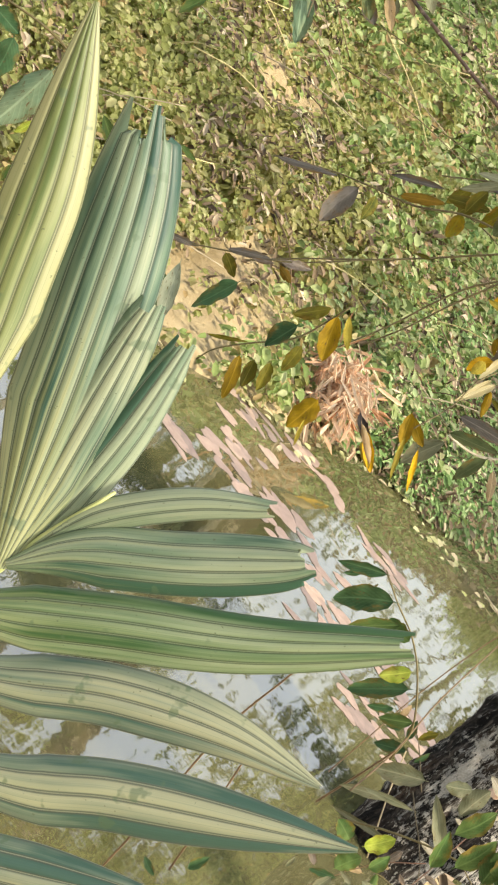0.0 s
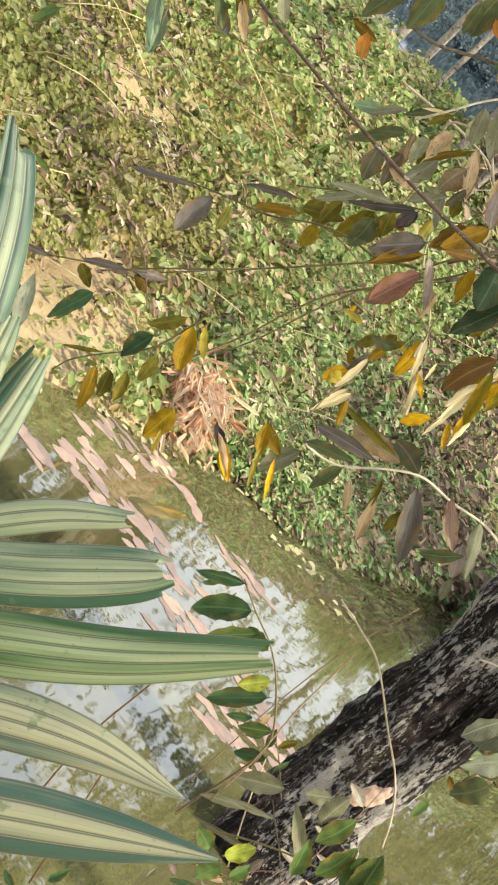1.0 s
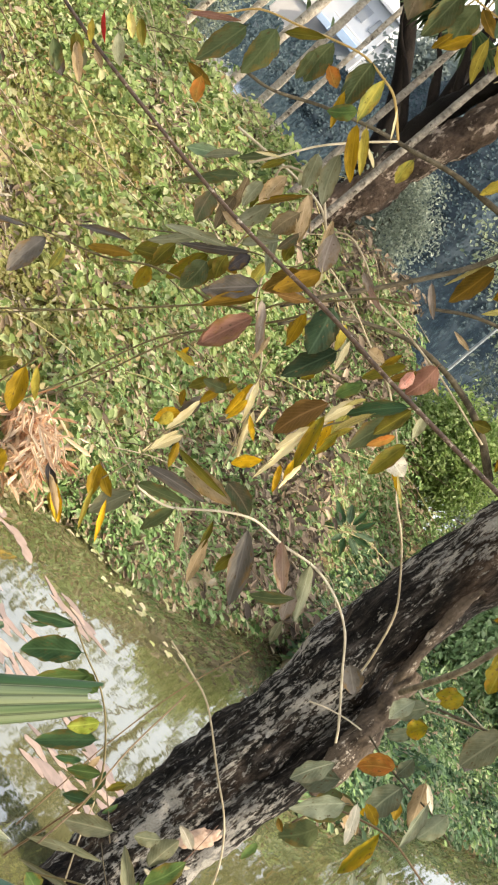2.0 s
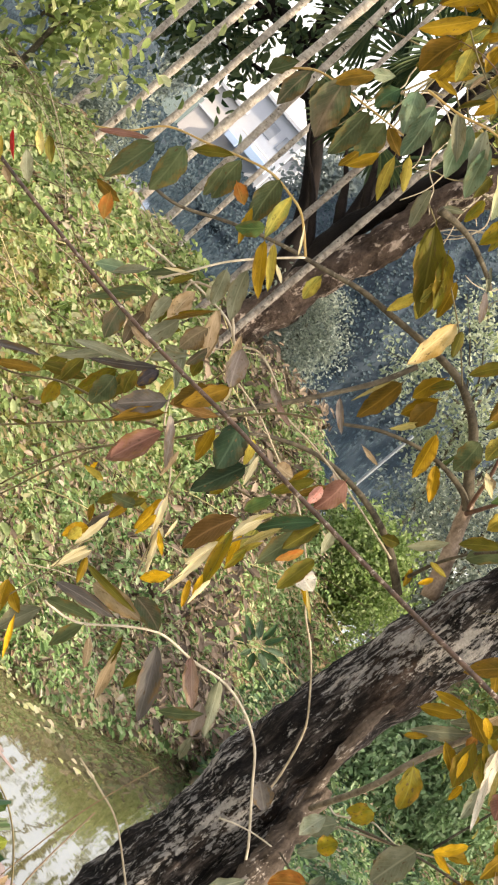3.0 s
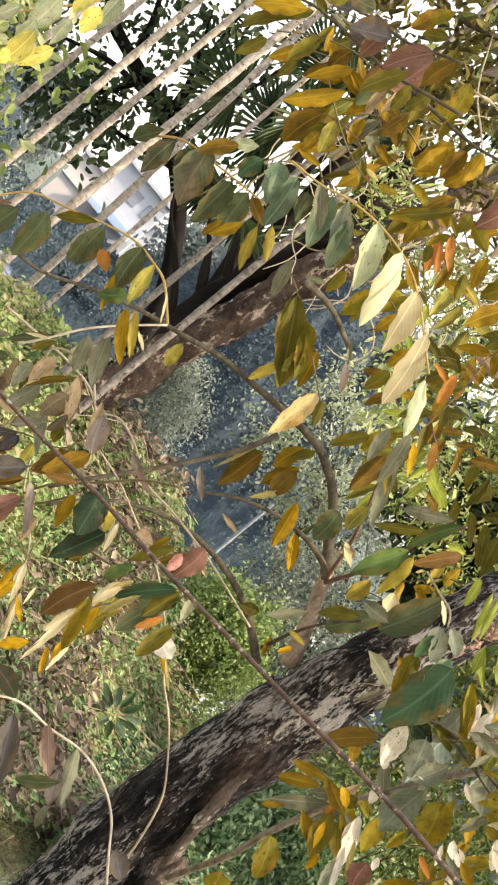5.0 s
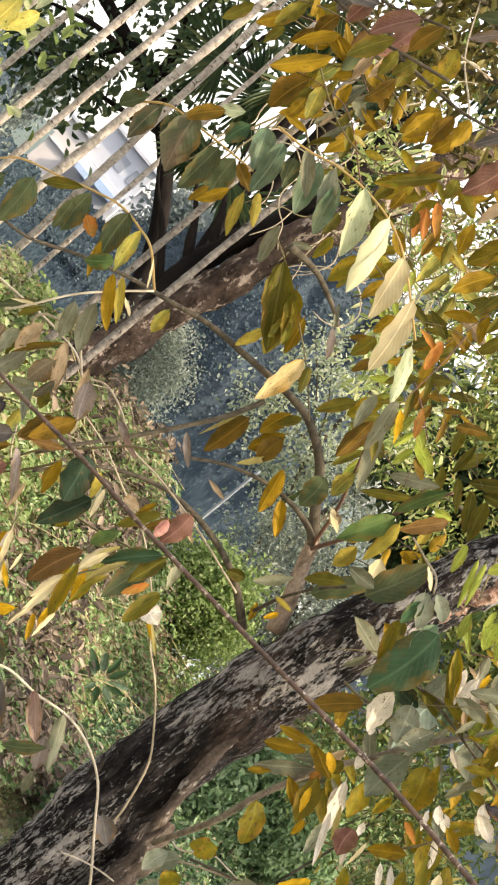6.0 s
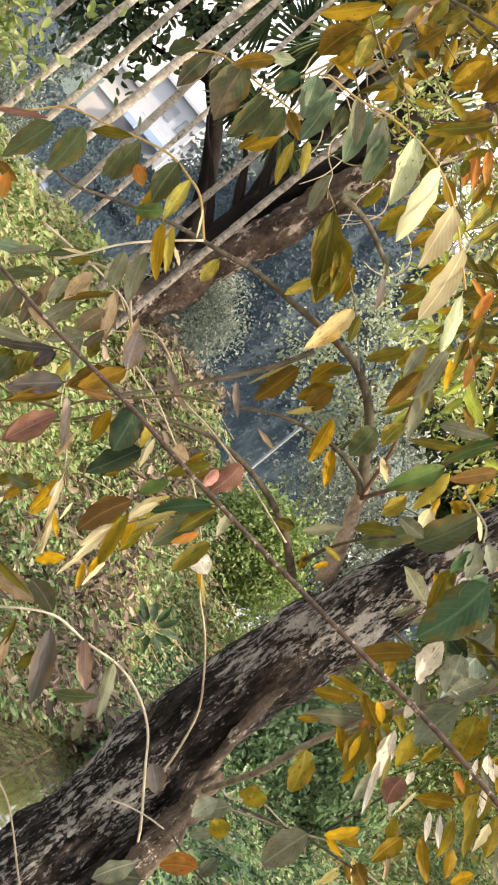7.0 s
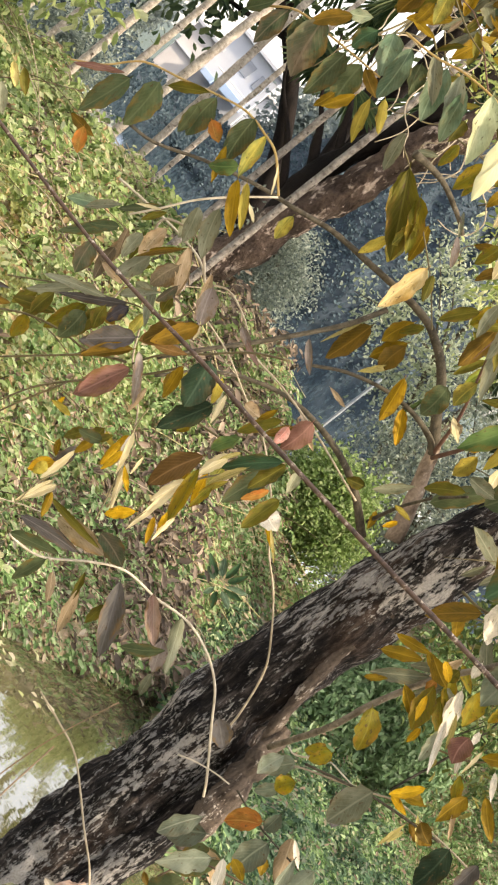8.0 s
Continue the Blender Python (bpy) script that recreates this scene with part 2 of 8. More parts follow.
def lichen_bark():
    """Near-black bark with grey lichen in long streaks, small crisp flecks and a few large pale plates."""
    m, t, ns, bsdf, out = nodes_of("old_bark")
    tc = node(t, "ShaderNodeTexCoord")

    def streak(scale, at, detail, rough=0.65):
        return noise_tex(t, node(t, "ShaderNodeMapping", {"Vector": tc.outputs["Object"], "Scale": scale, "Location": at}).outputs[0], 1.0, detail, rough)
    ridge = streak((46, 46, 8), (0, 0, 0), 8.0, 0.72)
    broad = streak((7, 7, 3), (5, 2, 1), 3.0)
    fleck = streak((110, 110, 34), (3, 1, 7), 7.0, 0.68)
    plate = streak((48, 48, 11), (1, 8, 3), 8.0, 0.75)
    fine = noise_tex(t, tc.outputs["Object"], 190.0, 5.0, 0.75)
    col = ramp(t, ridge, [(0.42, (0.005, 0.004, 0.0035)), (0.52, (0.022, 0.018, 0.015)), (0.6, (0.075, 0.062, 0.052)), (0.72, (0.18, 0.15, 0.13))])
    warm = node(t, "ShaderNodeMapRange", {0: streak((9, 9, 2.5), (2, 2, 9), 3.0), 1: 0.54, 2: 0.7, 3: 0.0, 4: 0.4})
    col = mix(t, warm.outputs[0], col, mix(t, 0.85, (0.2, 0.125, 0.08), ramp(t, ridge, [(0.4, (0.1, 0.1, 0.1)), (0.62, (1, 1, 1))]), "MULTIPLY"))
    fsum = node(t, "ShaderNodeMath", {0: broad, 1: 0.7, 2: fleck}, operation="MULTIPLY_ADD")
    ff = node(t, "ShaderNodeMapRange", {0: fsum.outputs[0], 1: 0.895, 2: 0.94, 3: 0.0, 4: 0.85})
    col = mix(t, ff.outputs[0], col, (0.31, 0.295, 0.27))
    psum = node(t, "ShaderNodeMath", {0: broad, 1: 0.6, 2: plate}, operation="MULTIPLY_ADD")
    pf = node(t, "ShaderNodeMapRange", {0: psum.outputs[0], 1: 0.86, 2: 0.9, 3: 0.0, 4: 0.9})
    col = mix(t, pf.outputs[0], col, (0.5, 0.46, 0.4))
    col = mix(t, 0.6, col, ramp(t, fine, [(0.32, (0.3, 0.3, 0.3)), (0.62, (1, 1, 1))]), "MULTIPLY")
    t.links.new(col, bsdf.inputs["Base Color"])
    bsdf.inputs["Roughness"].default_value = 0.92
    bsdf.inputs["Specular IOR Level"].default_value = 0.15
    h = node(t, "ShaderNodeMath", {0: ridge, 1: fleck}, operation="ADD")
    h = node(t, "ShaderNodeMath", {0: fine, 1: 0.3, 2: h.outputs[0]}, operation="MULTIPLY_ADD")
    bump(t, bsdf, h.outputs[0], 0.8, 0.022)
    return m


old_bark = lichen_bark()
olive_twig = plain_material("olive_twig", (0.07, 0.055, 0.02), (0.14, 0.11, 0.04), 40)
red_twig = plain_material("red_twig", (0.085, 0.04, 0.025), (0.16, 0.085, 0.05), 40)
whip_bark = bark_material("whip_bark", (0.028, 0.018, 0.013), (0.1, 0.062, 0.042), (0.42, 0.36, 0.29), (60, 60, 25), 0.57, 0.001, 400)
whip_gloss = whip_bark.node_tree.nodes["Principled BSDF"]
whip_gloss.inputs["Roughness"].default_value, whip_gloss.inputs["Specular IOR Level"].default_value = 0.55, 0.4
grey_stem = bark_material("grey_stem", (0.11, 0.09, 0.06), (0.24, 0.2, 0.14), (0.38, 0.33, 0.25), (40, 40, 18), 0.6, 0.003, 200)
yellow_straw = plain_material("yellow_straw", (0.4, 0.34, 0.14), (0.56, 0.48, 0.24), 30)
cream_vine = plain_material("cream_vine", (0.36, 0.3, 0.2), (0.58, 0.51, 0.38), 30)
pale_vine = plain_material("pale_vine", (0.24, 0.19, 0.11), (0.42, 0.35, 0.24), 30)
yellow_stalk = plain_material("yellow_stalk", (0.35, 0.22, 0.06), (0.48, 0.34, 0.12), 30)
brown_stick = plain_material("brown_stick", (0.08, 0.05, 0.025), (0.16, 0.1, 0.05), 30)
soil = plain_material("soil", (0.22, 0.16, 0.075), (0.43, 0.34, 0.2), 2.2, 0.95, 0.03, 25)
st = soil.node_tree
sb = st.nodes["Principled BSDF"].inputs["Base Color"]
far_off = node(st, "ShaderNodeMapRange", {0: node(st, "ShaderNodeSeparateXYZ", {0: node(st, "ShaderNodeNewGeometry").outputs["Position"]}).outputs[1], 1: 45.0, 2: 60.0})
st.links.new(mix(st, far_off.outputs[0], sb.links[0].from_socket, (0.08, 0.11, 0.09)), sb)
# ---- makers ----
def put_under(ob, parent):
    if parent is not None:
        ob.parent = parent
        ob.matrix_parent_inverse = Matrix.Translation(-root_of(parent).location) if parent.type == "EMPTY" else Matrix.Identity(4)
    return ob


def root_of(ob):
    while ob.parent:
        ob = ob.parent
    return ob


def thing(name, loc, label, category, group=""):
    ob = new(name)
    ob.location = loc
    return tagged(ob, label, category, group)


def mesh_of(name, verts, faces, material, smooth=True, uvs=None):
    me = bpy.data.meshes.new(name)
    me.from_pydata(verts, [], faces)
    me.materials.append(material)
    if smooth:
        me.polygons.foreach_set("use_smooth", [True] * len(me.polygons))
    if uvs is not None:
        lay = me.uv_layers.new(name="UVMap")
        idx = np.empty(len(me.loops), dtype=np.int32)
        me.loops.foreach_get("vertex_index", idx)
        lay.data.foreach_set("uv", np.asarray(uvs, dtype=np.float32)[idx].ravel())
    me.update()
    return me


def part(name, me, parent, label=""):
    return tagged(put_under(new(name, me), parent), label)


def glide(pts, steps):
    """A smooth line through the points."""
    p = [Vector(q) for q in pts]
    p = [p[0] * 2 - p[1]] + p + [p[-1] * 2 - p[-2]]
    out = []
    for i in range(1, len(p) - 2):
        a, b, c, d = p[i - 1:i + 3]
        for k in range(steps):
            s = k / steps
            out.append(0.5 * ((2 * b) + (c - a) * s + (2 * a - 5 * b + 4 * c - d) * s * s + (3 * b - a - 3 * c + d) * s ** 3))
    out.append(p[-2])
    return out


def tube_mesh(name, pts, r0, r1, material, sides=8, steps=4, rough=0.0, freq=4.0, radii=None):
    line = glide(pts, steps)
    n = len(line)
    verts, faces, uvs = [], [], []
    side = Vector((0.3, -1, 0.2))
    for i, p in enumerate(line):
        d = (line[min(i + 1, n - 1)] - line[max(i - 1, 0)]).normalized()
        side = (side - d * side.dot(d)).normalized()
        up = d.cross(side)
        s = i / (n - 1)
        r = r0 + (r1 - r0) * s
        if radii:
            r = float(np.interp(s * (len(pts) - 1), range(len(pts)), radii))
        for k in range(sides):
            a = 2 * math.pi * k / sides
            w = side * math.cos(a) + up * math.sin(a)
            rr = r * (1 + rough * noise.noise((p + w * r) * freq) + rough * 0.5 * noise.noise((p + w * r) * freq * 3.7))
            verts.append(p + w * rr)
            uvs.append((k / sides, s))
    for i in range(n - 1):
        for k in range(sides):
            a, b = i * sides + k, i * sides + (k + 1) % sides
            faces.append((a, b, b + sides, a + sides))
    faces.append(tuple(range(sides - 1, -1, -1)))
    faces.append(tuple(range((n - 1) * sides, n * sides)))
    return mesh_of(name, verts, faces, material, True, uvs)


def unit_leaf(fold, curl, twist, fat, seed):
    """A leaf one long and one wide along y, with a short stalk, an uneven margin and a bent midrib."""
    r = random.Random(seed)
    skew = r.uniform(0.8, 1.05)
    rows = [(0.0, 0.03), (0.07, 0.035)]
    for k in range(1, 15):
        v = 0.07 + 0.93 * k / 14
        q = ((v - 0.07) / 0.93) ** skew
        rows.append((v, max(0.015, math.sin(math.pi * q) ** fat * (1 - 0.25 * q ** 6))))
    bend, lop, wob = r.uniform(-0.14, 0.14), r.uniform(0.88, 1.1), r.uniform(0, 6)
    verts, faces, uvs = [], [], []
    for v, w in rows:
        ang = twist * (v - 0.4)
        for u in (-0.5, -0.38, -0.2, 0.0, 0.2, 0.38, 0.5):
            edge = 1 + (abs(u) > 0.3) * (0.055 * math.sin(v * 23 + wob + u * 3) + r.uniform(-0.045, 0.045))
            x = u * w * edge * (lop if u > 0 else 2 - lop)
            z = fold * abs(x) - curl * (v - 0.3) ** 2 + 0.05 * math.sin(v * 17 + wob + (2 if u > 0 else 0)) * abs(u) * 2 * w + 0.1 * fold * (abs(u) > 0.45)
            verts.append((x * math.cos(ang) + bend * math.sin(v * math.pi * 0.9), v, z + x * math.sin(ang)))
            uvs.append((0.5 + u * (0.3 + 0.7 * w), v))
    for i in range(len(rows) - 1):
        for k in range(6):
            q = i * 7 + k
            faces.append((q, q + 1, q + 8, q + 7))
    return verts, faces, uvs


SHAPES = [unit_leaf(*q) for q in ((0.25, 0.12, 0.25, 0.58, 1), (0.15, 0.2, -0.3, 0.7, 2), (0.35, 0.1, 0.4, 0.52, 3), (-0.15, 0.2, -0.2, 0.6, 4), (0.2, -0.15, 0.4, 0.78, 5), (0.45, 0.25, 0.5, 0.62, 6), (0.1, 0.3, -0.5, 0.5, 7), (0.3, 0.3, 0.6, 0.66, 8), (-0.25, -0.12, 0.3, 0.55, 9), (0.5, 0.15, -0.4, 0.72, 10))]
LEAF_MESH = {}
leaf_rng = random.Random(5)


def leaf_mesh(kind, shape):
    if (kind, shape) not in LEAF_MESH:
        v, f, u = SHAPES[shape]
        LEAF_MESH[kind, shape] = mesh_of("leaf", v, f, LEAF[kind], True, u)
    return LEAF_MESH[kind, shape]


def leaves(parent, rows):
    """Leaves on a branch: kind, foot (x, y, z), tip (x, z), width."""
    for kind, x, y, z, tx, tz, w in rows:
        foot, r = Vector((x, y, z)), leaf_rng
        along = Vector((tx - x, 0, tz - z))
        long = along.length
        along.y = r.uniform(-0.22, 0.22) * long
        face = Vector((r.uniform(-0.45, 0.45), -1, r.uniform(-0.15, 0.6)))
        if kind in ("c", "c2", "YB", "l2"):
            face = Vector((r.uniform(0.35, 0.6), -1, r.uniform(0.4, 0.7)))
        yv = along.normalized()
        zv = (face - yv * face.dot(yv)).normalized()
        xv = yv.cross(zv)
        m = Matrix((xv, yv, zv)).transposed().to_4x4()
        m.translation = foot
        ob = new("leaf", leaf_mesh(kind, r.randrange(len(SHAPES))))
        put_under(ob, parent)
        ob.matrix_basis = m @ Matrix.Diagonal((w * r.uniform(0.84, 1.0), along.length, w * 0.9 + along.length * 0.1, 1))


def clutter(tree, c, rx, rz, count, palette, size, seed):
    """Small twigs with a row of leaves on either side, in a loose thicket."""
    r = random.Random(seed)
    for k in range(count):
        a = Vector((c[0] + r.uniform(-rx, rx), c[1] + r.uniform(-0.3, 0.3), c[2] + r.uniform(-rz, rz)))
        d = Vector((r.uniform(-1, 1), r.uniform(-0.4, 0.4), r.uniform(-0.7, 0.5))).normalized()
        long = r.uniform(0.16, 0.4)
        sag = Vector((0, 0, -0.12 * long))
        pts = [a, a + d * long * 0.5 - sag, a + d * long + sag]
        b = part("twig", tube_mesh("twig", pts, min(0.0022, size[1] * 0.02), min(0.0009, size[1] * 0.009), r.choice((olive_twig, branch_bark, red_twig, olive_twig)), 5, 4), tree)
        kind = r.choice(palette)
        rows = []
        for q in range(r.randrange(4, 9)):
            s = 0.25 + 0.75 * q / 8
            f = a + d * long * s
            sd = 1 if q % 2 else -1
            w = Vector((-d.z * sd, 0, d.x * sd)) * r.uniform(0.5, 1) + d * r.uniform(0.2, 0.9) + Vector((0, 0, -0.35))
            w = w.normalized() * r.uniform(*size)
            rows.append((kind if r.random() < 0.7 else r.choice(palette), f.x, f.y, f.z, f.x + w.x, f.z + w.z, w.length * r.uniform(0.26, 0.42)))
        leaves(b, rows)


def branch(tree, name, pts, r0, r1, material):
    n = len(pts) - 1
    taper = [r1 + (r0 - r1) * (1 - i / n) ** 1.8 for i in range(n + 1)] if r0 > r1 else None
    return part(name, tube_mesh(name, pts, r0, r1, material, 8, 5, 0.12, 30.0, taper), tree)


def leaf_mass(name, pos, length, width, along, normal, material, fold=0.25):
    """Many small leaves in one mesh: two faces each, folded on the midrib."""
    n = len(pos)
    along = along / np.linalg.norm(along, axis=1)[:, None]
    normal = normal - along * np.sum(normal * along, axis=1)[:, None]
    normal /= np.linalg.norm(normal, axis=1)[:, None] + 1e-9
    across = np.cross(along, normal)
    L, Wd = length[:, None], width[:, None]
    up = normal * Wd * fold
    v = np.stack([pos, pos + along * L * 0.3 + across * Wd * 0.4 + up, pos + along * L * 0.78 + across * Wd * 0.44 + up, pos + along * L - normal * L * 0.1,
                  pos + along * L * 0.78 - across * Wd * 0.44 + up, pos + along * L * 0.3 - across * Wd * 0.4 + up], axis=1).reshape(-1, 3)
    base = (np.arange(n) * 6)[:, None]
    quads = np.concatenate([base + np.array([0, 1, 2, 3]), base + np.array([0, 3, 4, 5])], axis=1).reshape(-1)
    me = bpy.data.meshes.new(name)
    me.vertices.add(n * 6)
    me.vertices.foreach_set("co", v.astype(np.float32).ravel())
    me.loops.add(n * 8)
    me.loops.foreach_set("vertex_index", quads.astype(np.int32))
    me.polygons.add(n * 2)
    me.polygons.foreach_set("loop_start", np.arange(n * 2, dtype=np.int32) * 4)
    me.polygons.foreach_set("loop_total", np.full(n * 2, 4, dtype=np.int32))
    me.materials.append(material)
    me.update(calc_edges=True)
    return me


# ---- ground, banks and water ----
SHORE_X = [-40, -6, -3, -0.95, -0.6, -0.4, 0.0, 0.3, 0.6, 1.0, 2.0, 4.0, 8.0, 40]
SHORE_Y = [3.0, 5.0, 6.3, 7.75, 8.35, 8.95, 9.2, 9.8, 10.6, 11.2, 12.2, 13.2, 14.0, 20]
BACK_Y = 17.6


LOW_X = [0.76, 0.84, 1.0, 1.15, 1.32, 1.54, 1.8, 2.5, 4.0, 8.0]
LOW_Y = [10.85, 9.9, 9.2, 8.9, 9.4, 10.05, 10.8, 12.0, 13.2, 14.0]


def shore(x):
    """Water's edge; past the old trunk a low flat reaches further out."""
    return np.where(np.asarray(x) > 0.76, np.interp(x, LOW_X, LOW_Y), np.interp(x, SHORE_X, SHORE_Y))


def soft(a, b, x):
    s = np.clip((x - a) / (b - a), 0, 1)
    return s * s * (3 - 2 * s)


def land(x, y):
    """Height of the ground above the water."""
    inland = y - np.interp(x, SHORE_X, SHORE_Y)
    h = -0.7 + 0.75 * soft(-0.8, 0.05, y - shore(x)) + 1.0 * soft(-0.2, 5.2, inland)
    bay = 2.3 * soft(-0.5, 0.3, x) * (1 - soft(0.9, 1.6, x))
    spit = h + (-0.7 - h) * soft(15.6, BACK_Y, y + bay - 0.06 * x * x * (x > 2))
    far = -0.7 + 1.6 * soft(62, 68, y) + 0.3 * soft(110, 400, y)
    near = -0.7 + 1.2 * soft(4.4, 3.2, y) if np.ndim(y) == 0 else -0.7 + 1.2 * soft(-4.4, -3.2, -y)
    mound = -0.7 + 0.8 * np.exp(-((x - 0.65) ** 2 / 0.12 + (y - 6.1) ** 2 / 0.12))
    return np.maximum(np.maximum(np.maximum(spit, far), near), mound)


def axis(spans):
    return np.unique(np.concatenate([np.linspace(a, b, n) for a, b, n in spans]))


gx = axis([(-3000, -60, 12), (-60, -5, 40), (-5, 5, 160), (5, 60, 40), (60, 3000, 12)])
gy = axis([(-3000, -40, 10), (-40, 3, 30), (3, 19, 240), (19, 60, 60), (60, 3500, 40)])
X, Y = np.meshgrid(gx, gy)
Z = land(X, Y)
bumps = np.array([0.09 * noise.noise((a * 1.3, b * 1.3, 0)) + 0.05 * noise.noise((a * 4, b * 4, 3)) for a, b in zip(X.ravel(), Y.ravel())]).reshape(X.shape)
Z = Z + bumps * (Z > -0.5)
cols = len(gx)
gv = np.stack([X, Y, Z], axis=-1).reshape(-1, 3)
gf = [(j * cols + i, j * cols + i + 1, (j + 1) * cols + i + 1, (j + 1) * cols + i) for j in range(len(gy) - 1) for i in range(cols - 1)]
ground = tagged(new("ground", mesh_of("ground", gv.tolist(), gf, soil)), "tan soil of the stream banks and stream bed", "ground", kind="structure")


def water_material(name, shallow, deep, near):
    m, t, ns, bsdf, out = nodes_of(name)
    geo = node(t, "ShaderNodeNewGeometry")
    silt = noise_tex(t, geo.outputs["Position"], 1.2, 4.0)
    col = ramp(t, silt, [(0.35, deep), (0.65, shallow)])
    t.links.new(col, bsdf.inputs["Base Color"])
    bsdf.inputs["Roughness"].default_value = 0.022
    bsdf.inputs["IOR"].default_value = 2.0 if near else 1.33
    bsdf.inputs["Specular IOR Level"].default_value = 1.0
    mp3 = node(t, "ShaderNodeMapping", {"Vector": geo.outputs["Position"], "Scale": (9.0, 6.0, 1.0)})
    r1 = noise_tex(t, mp3.outputs[0], 1.0, 2.0, 0.5)
    r2 = noise_tex(t, geo.outputs["Position"], 28.0, 2.0, 0.5)
    h = node(t, "ShaderNodeMath", {0: r2, 1: 0.15, 2: r1}, operation="MULTIPLY_ADD")
    bump(t, bsdf, h.outputs[0], 0.05 if near else 0.04, 0.008)
    return m


for x0, y0, x1, y1, mat, lab in ((-3000, -60, 3000, 16.8, water_material("water", (0.135, 0.128, 0.06), (0.08, 0.075, 0.032), 0.9), "murky olive stream water reflecting pale sky"),
                                 (-3000, 16.8, 3000, 3500, water_material("deep_water", (0.035, 0.055, 0.07), (0.02, 0.035, 0.05), 0.0), "dark blue-green still water behind the bank")):
    wv = [(x0, y0, 0), (x1, y0, 0), (x1, y1, 0), (x0, y1, 0)]
    tagged(new("water", mesh_of("water", wv, [(0, 1, 2, 3)], mat, False)), lab, "water", kind="structure")

# ---- ground cover on the bank ----
rng = np.random.default_rng(11)


def cover(count, xr, yr, keep, lift, size, ratio, per=7, gap=-0.54):
    """Small plants on the bank, each a whorl of leaves on a short stem; thinner where the ground dips."""
    x = rng.uniform(*xr, count * 3)
    y = rng.uniform(*yr, count * 3)
    z = land(x, y)
    ok = (z > -0.06) & keep(x, y, z)
    x, y, z = x[ok][:count], y[ok][:count], z[ok][:count]
    hum = np.array([noise.noise((a * 2.1, b * 1.5, 7.0)) + 0.5 * noise.noise((a * 5.5, b * 4.0, 3.0)) for a, b in zip(x, y)])
    ok = hum > gap
    x, y, z, hum = x[ok], y[ok], z[ok], hum[ok]
    top = lift * (0.9 + 1.0 * hum).clip(0.1, 2)
    c = np.stack([x, y, z.clip(0.01) + rng.uniform(0.1, 1.0, len(x)) * top], axis=1)
    c = np.repeat(c, per, axis=0)
    n = len(c)
    turn = rng.uniform(0, 2 * math.pi, n)
    scale = np.repeat(rng.uniform(0.6, 1.25, len(x)), per)
    along = np.stack([np.cos(turn) + 0.25, np.sin(turn) * 0.7 - 0.15, rng.normal(-0.45, 0.4, n)], axis=1)
    L = rng.uniform(*size, n) * scale
    pos = c + along * 0.012 + rng.normal(0, 0.012, (n, 3))
    nor = np.stack([rng.normal(0.1, 0.35, n), rng.normal(-0.6, 0.35, n), rng.normal(0.75, 0.3, n)], axis=1)
    return pos, L, L * rng.uniform(*ratio, n), along, nor


green_cover = foliage_material("green_cover", [(0.0, (0.09, 0.145, 0.035)), (0.18, (0.185, 0.275, 0.07)), (0.4, (0.3, 0.4, 0.125)), (0.66, (0.43, 0.51, 0.225)), (0.86, (0.56, 0.58, 0.33)), (0.95, (0.5, 0.38, 0.18)), (1.0, (0.34, 0.2, 0.09))], 0.45, patch=0.25, patch_col=(0.38, 0.37, 0.15))
straw_cover = foliage_material("straw_cover", [(0.0, (0.17, 0.19, 0.045)), (0.2, (0.26, 0.29, 0.08)), (0.45, (0.36, 0.385, 0.125)), (0.7, (0.45, 0.46, 0.2)), (0.88, (0.55, 0.52, 0.27)), (0.96, (0.52, 0.39, 0.19)), (1.0, (0.34, 0.21, 0.09))], 0.55, patch=0.4, patch_col=(0.42, 0.35, 0.12))
cool_cover = foliage_material("cool_cover", [(0.0, (0.075, 0.145, 0.04)), (0.3, (0.19, 0.32, 0.095)), (0.6, (0.34, 0.48, 0.19)), (0.82, (0.5, 0.57, 0.31)), (0.92, (0.52, 0.4, 0.26)), (1.0, (0.36, 0.22, 0.14))])
flat_cover = foliage_material("flat_cover", [(0.0, (0.04, 0.09, 0.04)), (0.35, (0.11, 0.21, 0.09)), (0.7, (0.2, 0.31, 0.155)), (0.9, (0.3, 0.38, 0.23)), (1.0, (0.26, 0.19, 0.13))])
dusky_litter = foliage_material("dusky_litter", [(0.0, (0.05, 0.034, 0.02)), (0.4, (0.125, 0.088, 0.055)), (0.75, (0.23, 0.165, 0.11)), (1.0, (0.4, 0.31, 0.21))], through_it=0.1)
litter_mat = foliage_material("leaf_litter", [(0.0, (0.06, 0.04, 0.022)), (0.4, (0.15, 0.1, 0.055)), (0.75, (0.3, 0.22, 0.14)), (1.0, (0.56, 0.48, 0.34))], through_it=0.1)


def bare(x, y):
    return (np.hypot((x + 1.1) / 0.3, (y - 8.15) / 0.8) + 0.35 * np.sin(x * 31 + y * 9) * np.sin(y * 13) < 1) | (np.hypot((x + 0.62) / 0.14, (y - 8.5) / 0.3) < 1)


def left_side(x, y, z):
    return (x < -0.45 + 0.5 * rng.normal(0, 0.5, len(x))) & ((y > 10.2 + rng.normal(0, 0.7, len(x))) | (x > -0.85 + rng.normal(0, 0.12, len(x))))


def near_side(x, y, z):
    return (x < -0.45 + 0.5 * rng.normal(0, 0.5, len(x))) & (y < 10.2 + rng.normal(0, 0.7, len(x))) & (x < -0.8 + rng.normal(0, 0.12, len(x))) & ~(bare(x, y) & (rng.random(len(x)) < 0.96))


def right_side(x, y, z):
    return x > -0.75 + 0.5 * rng.normal(0, 0.5, len(x))


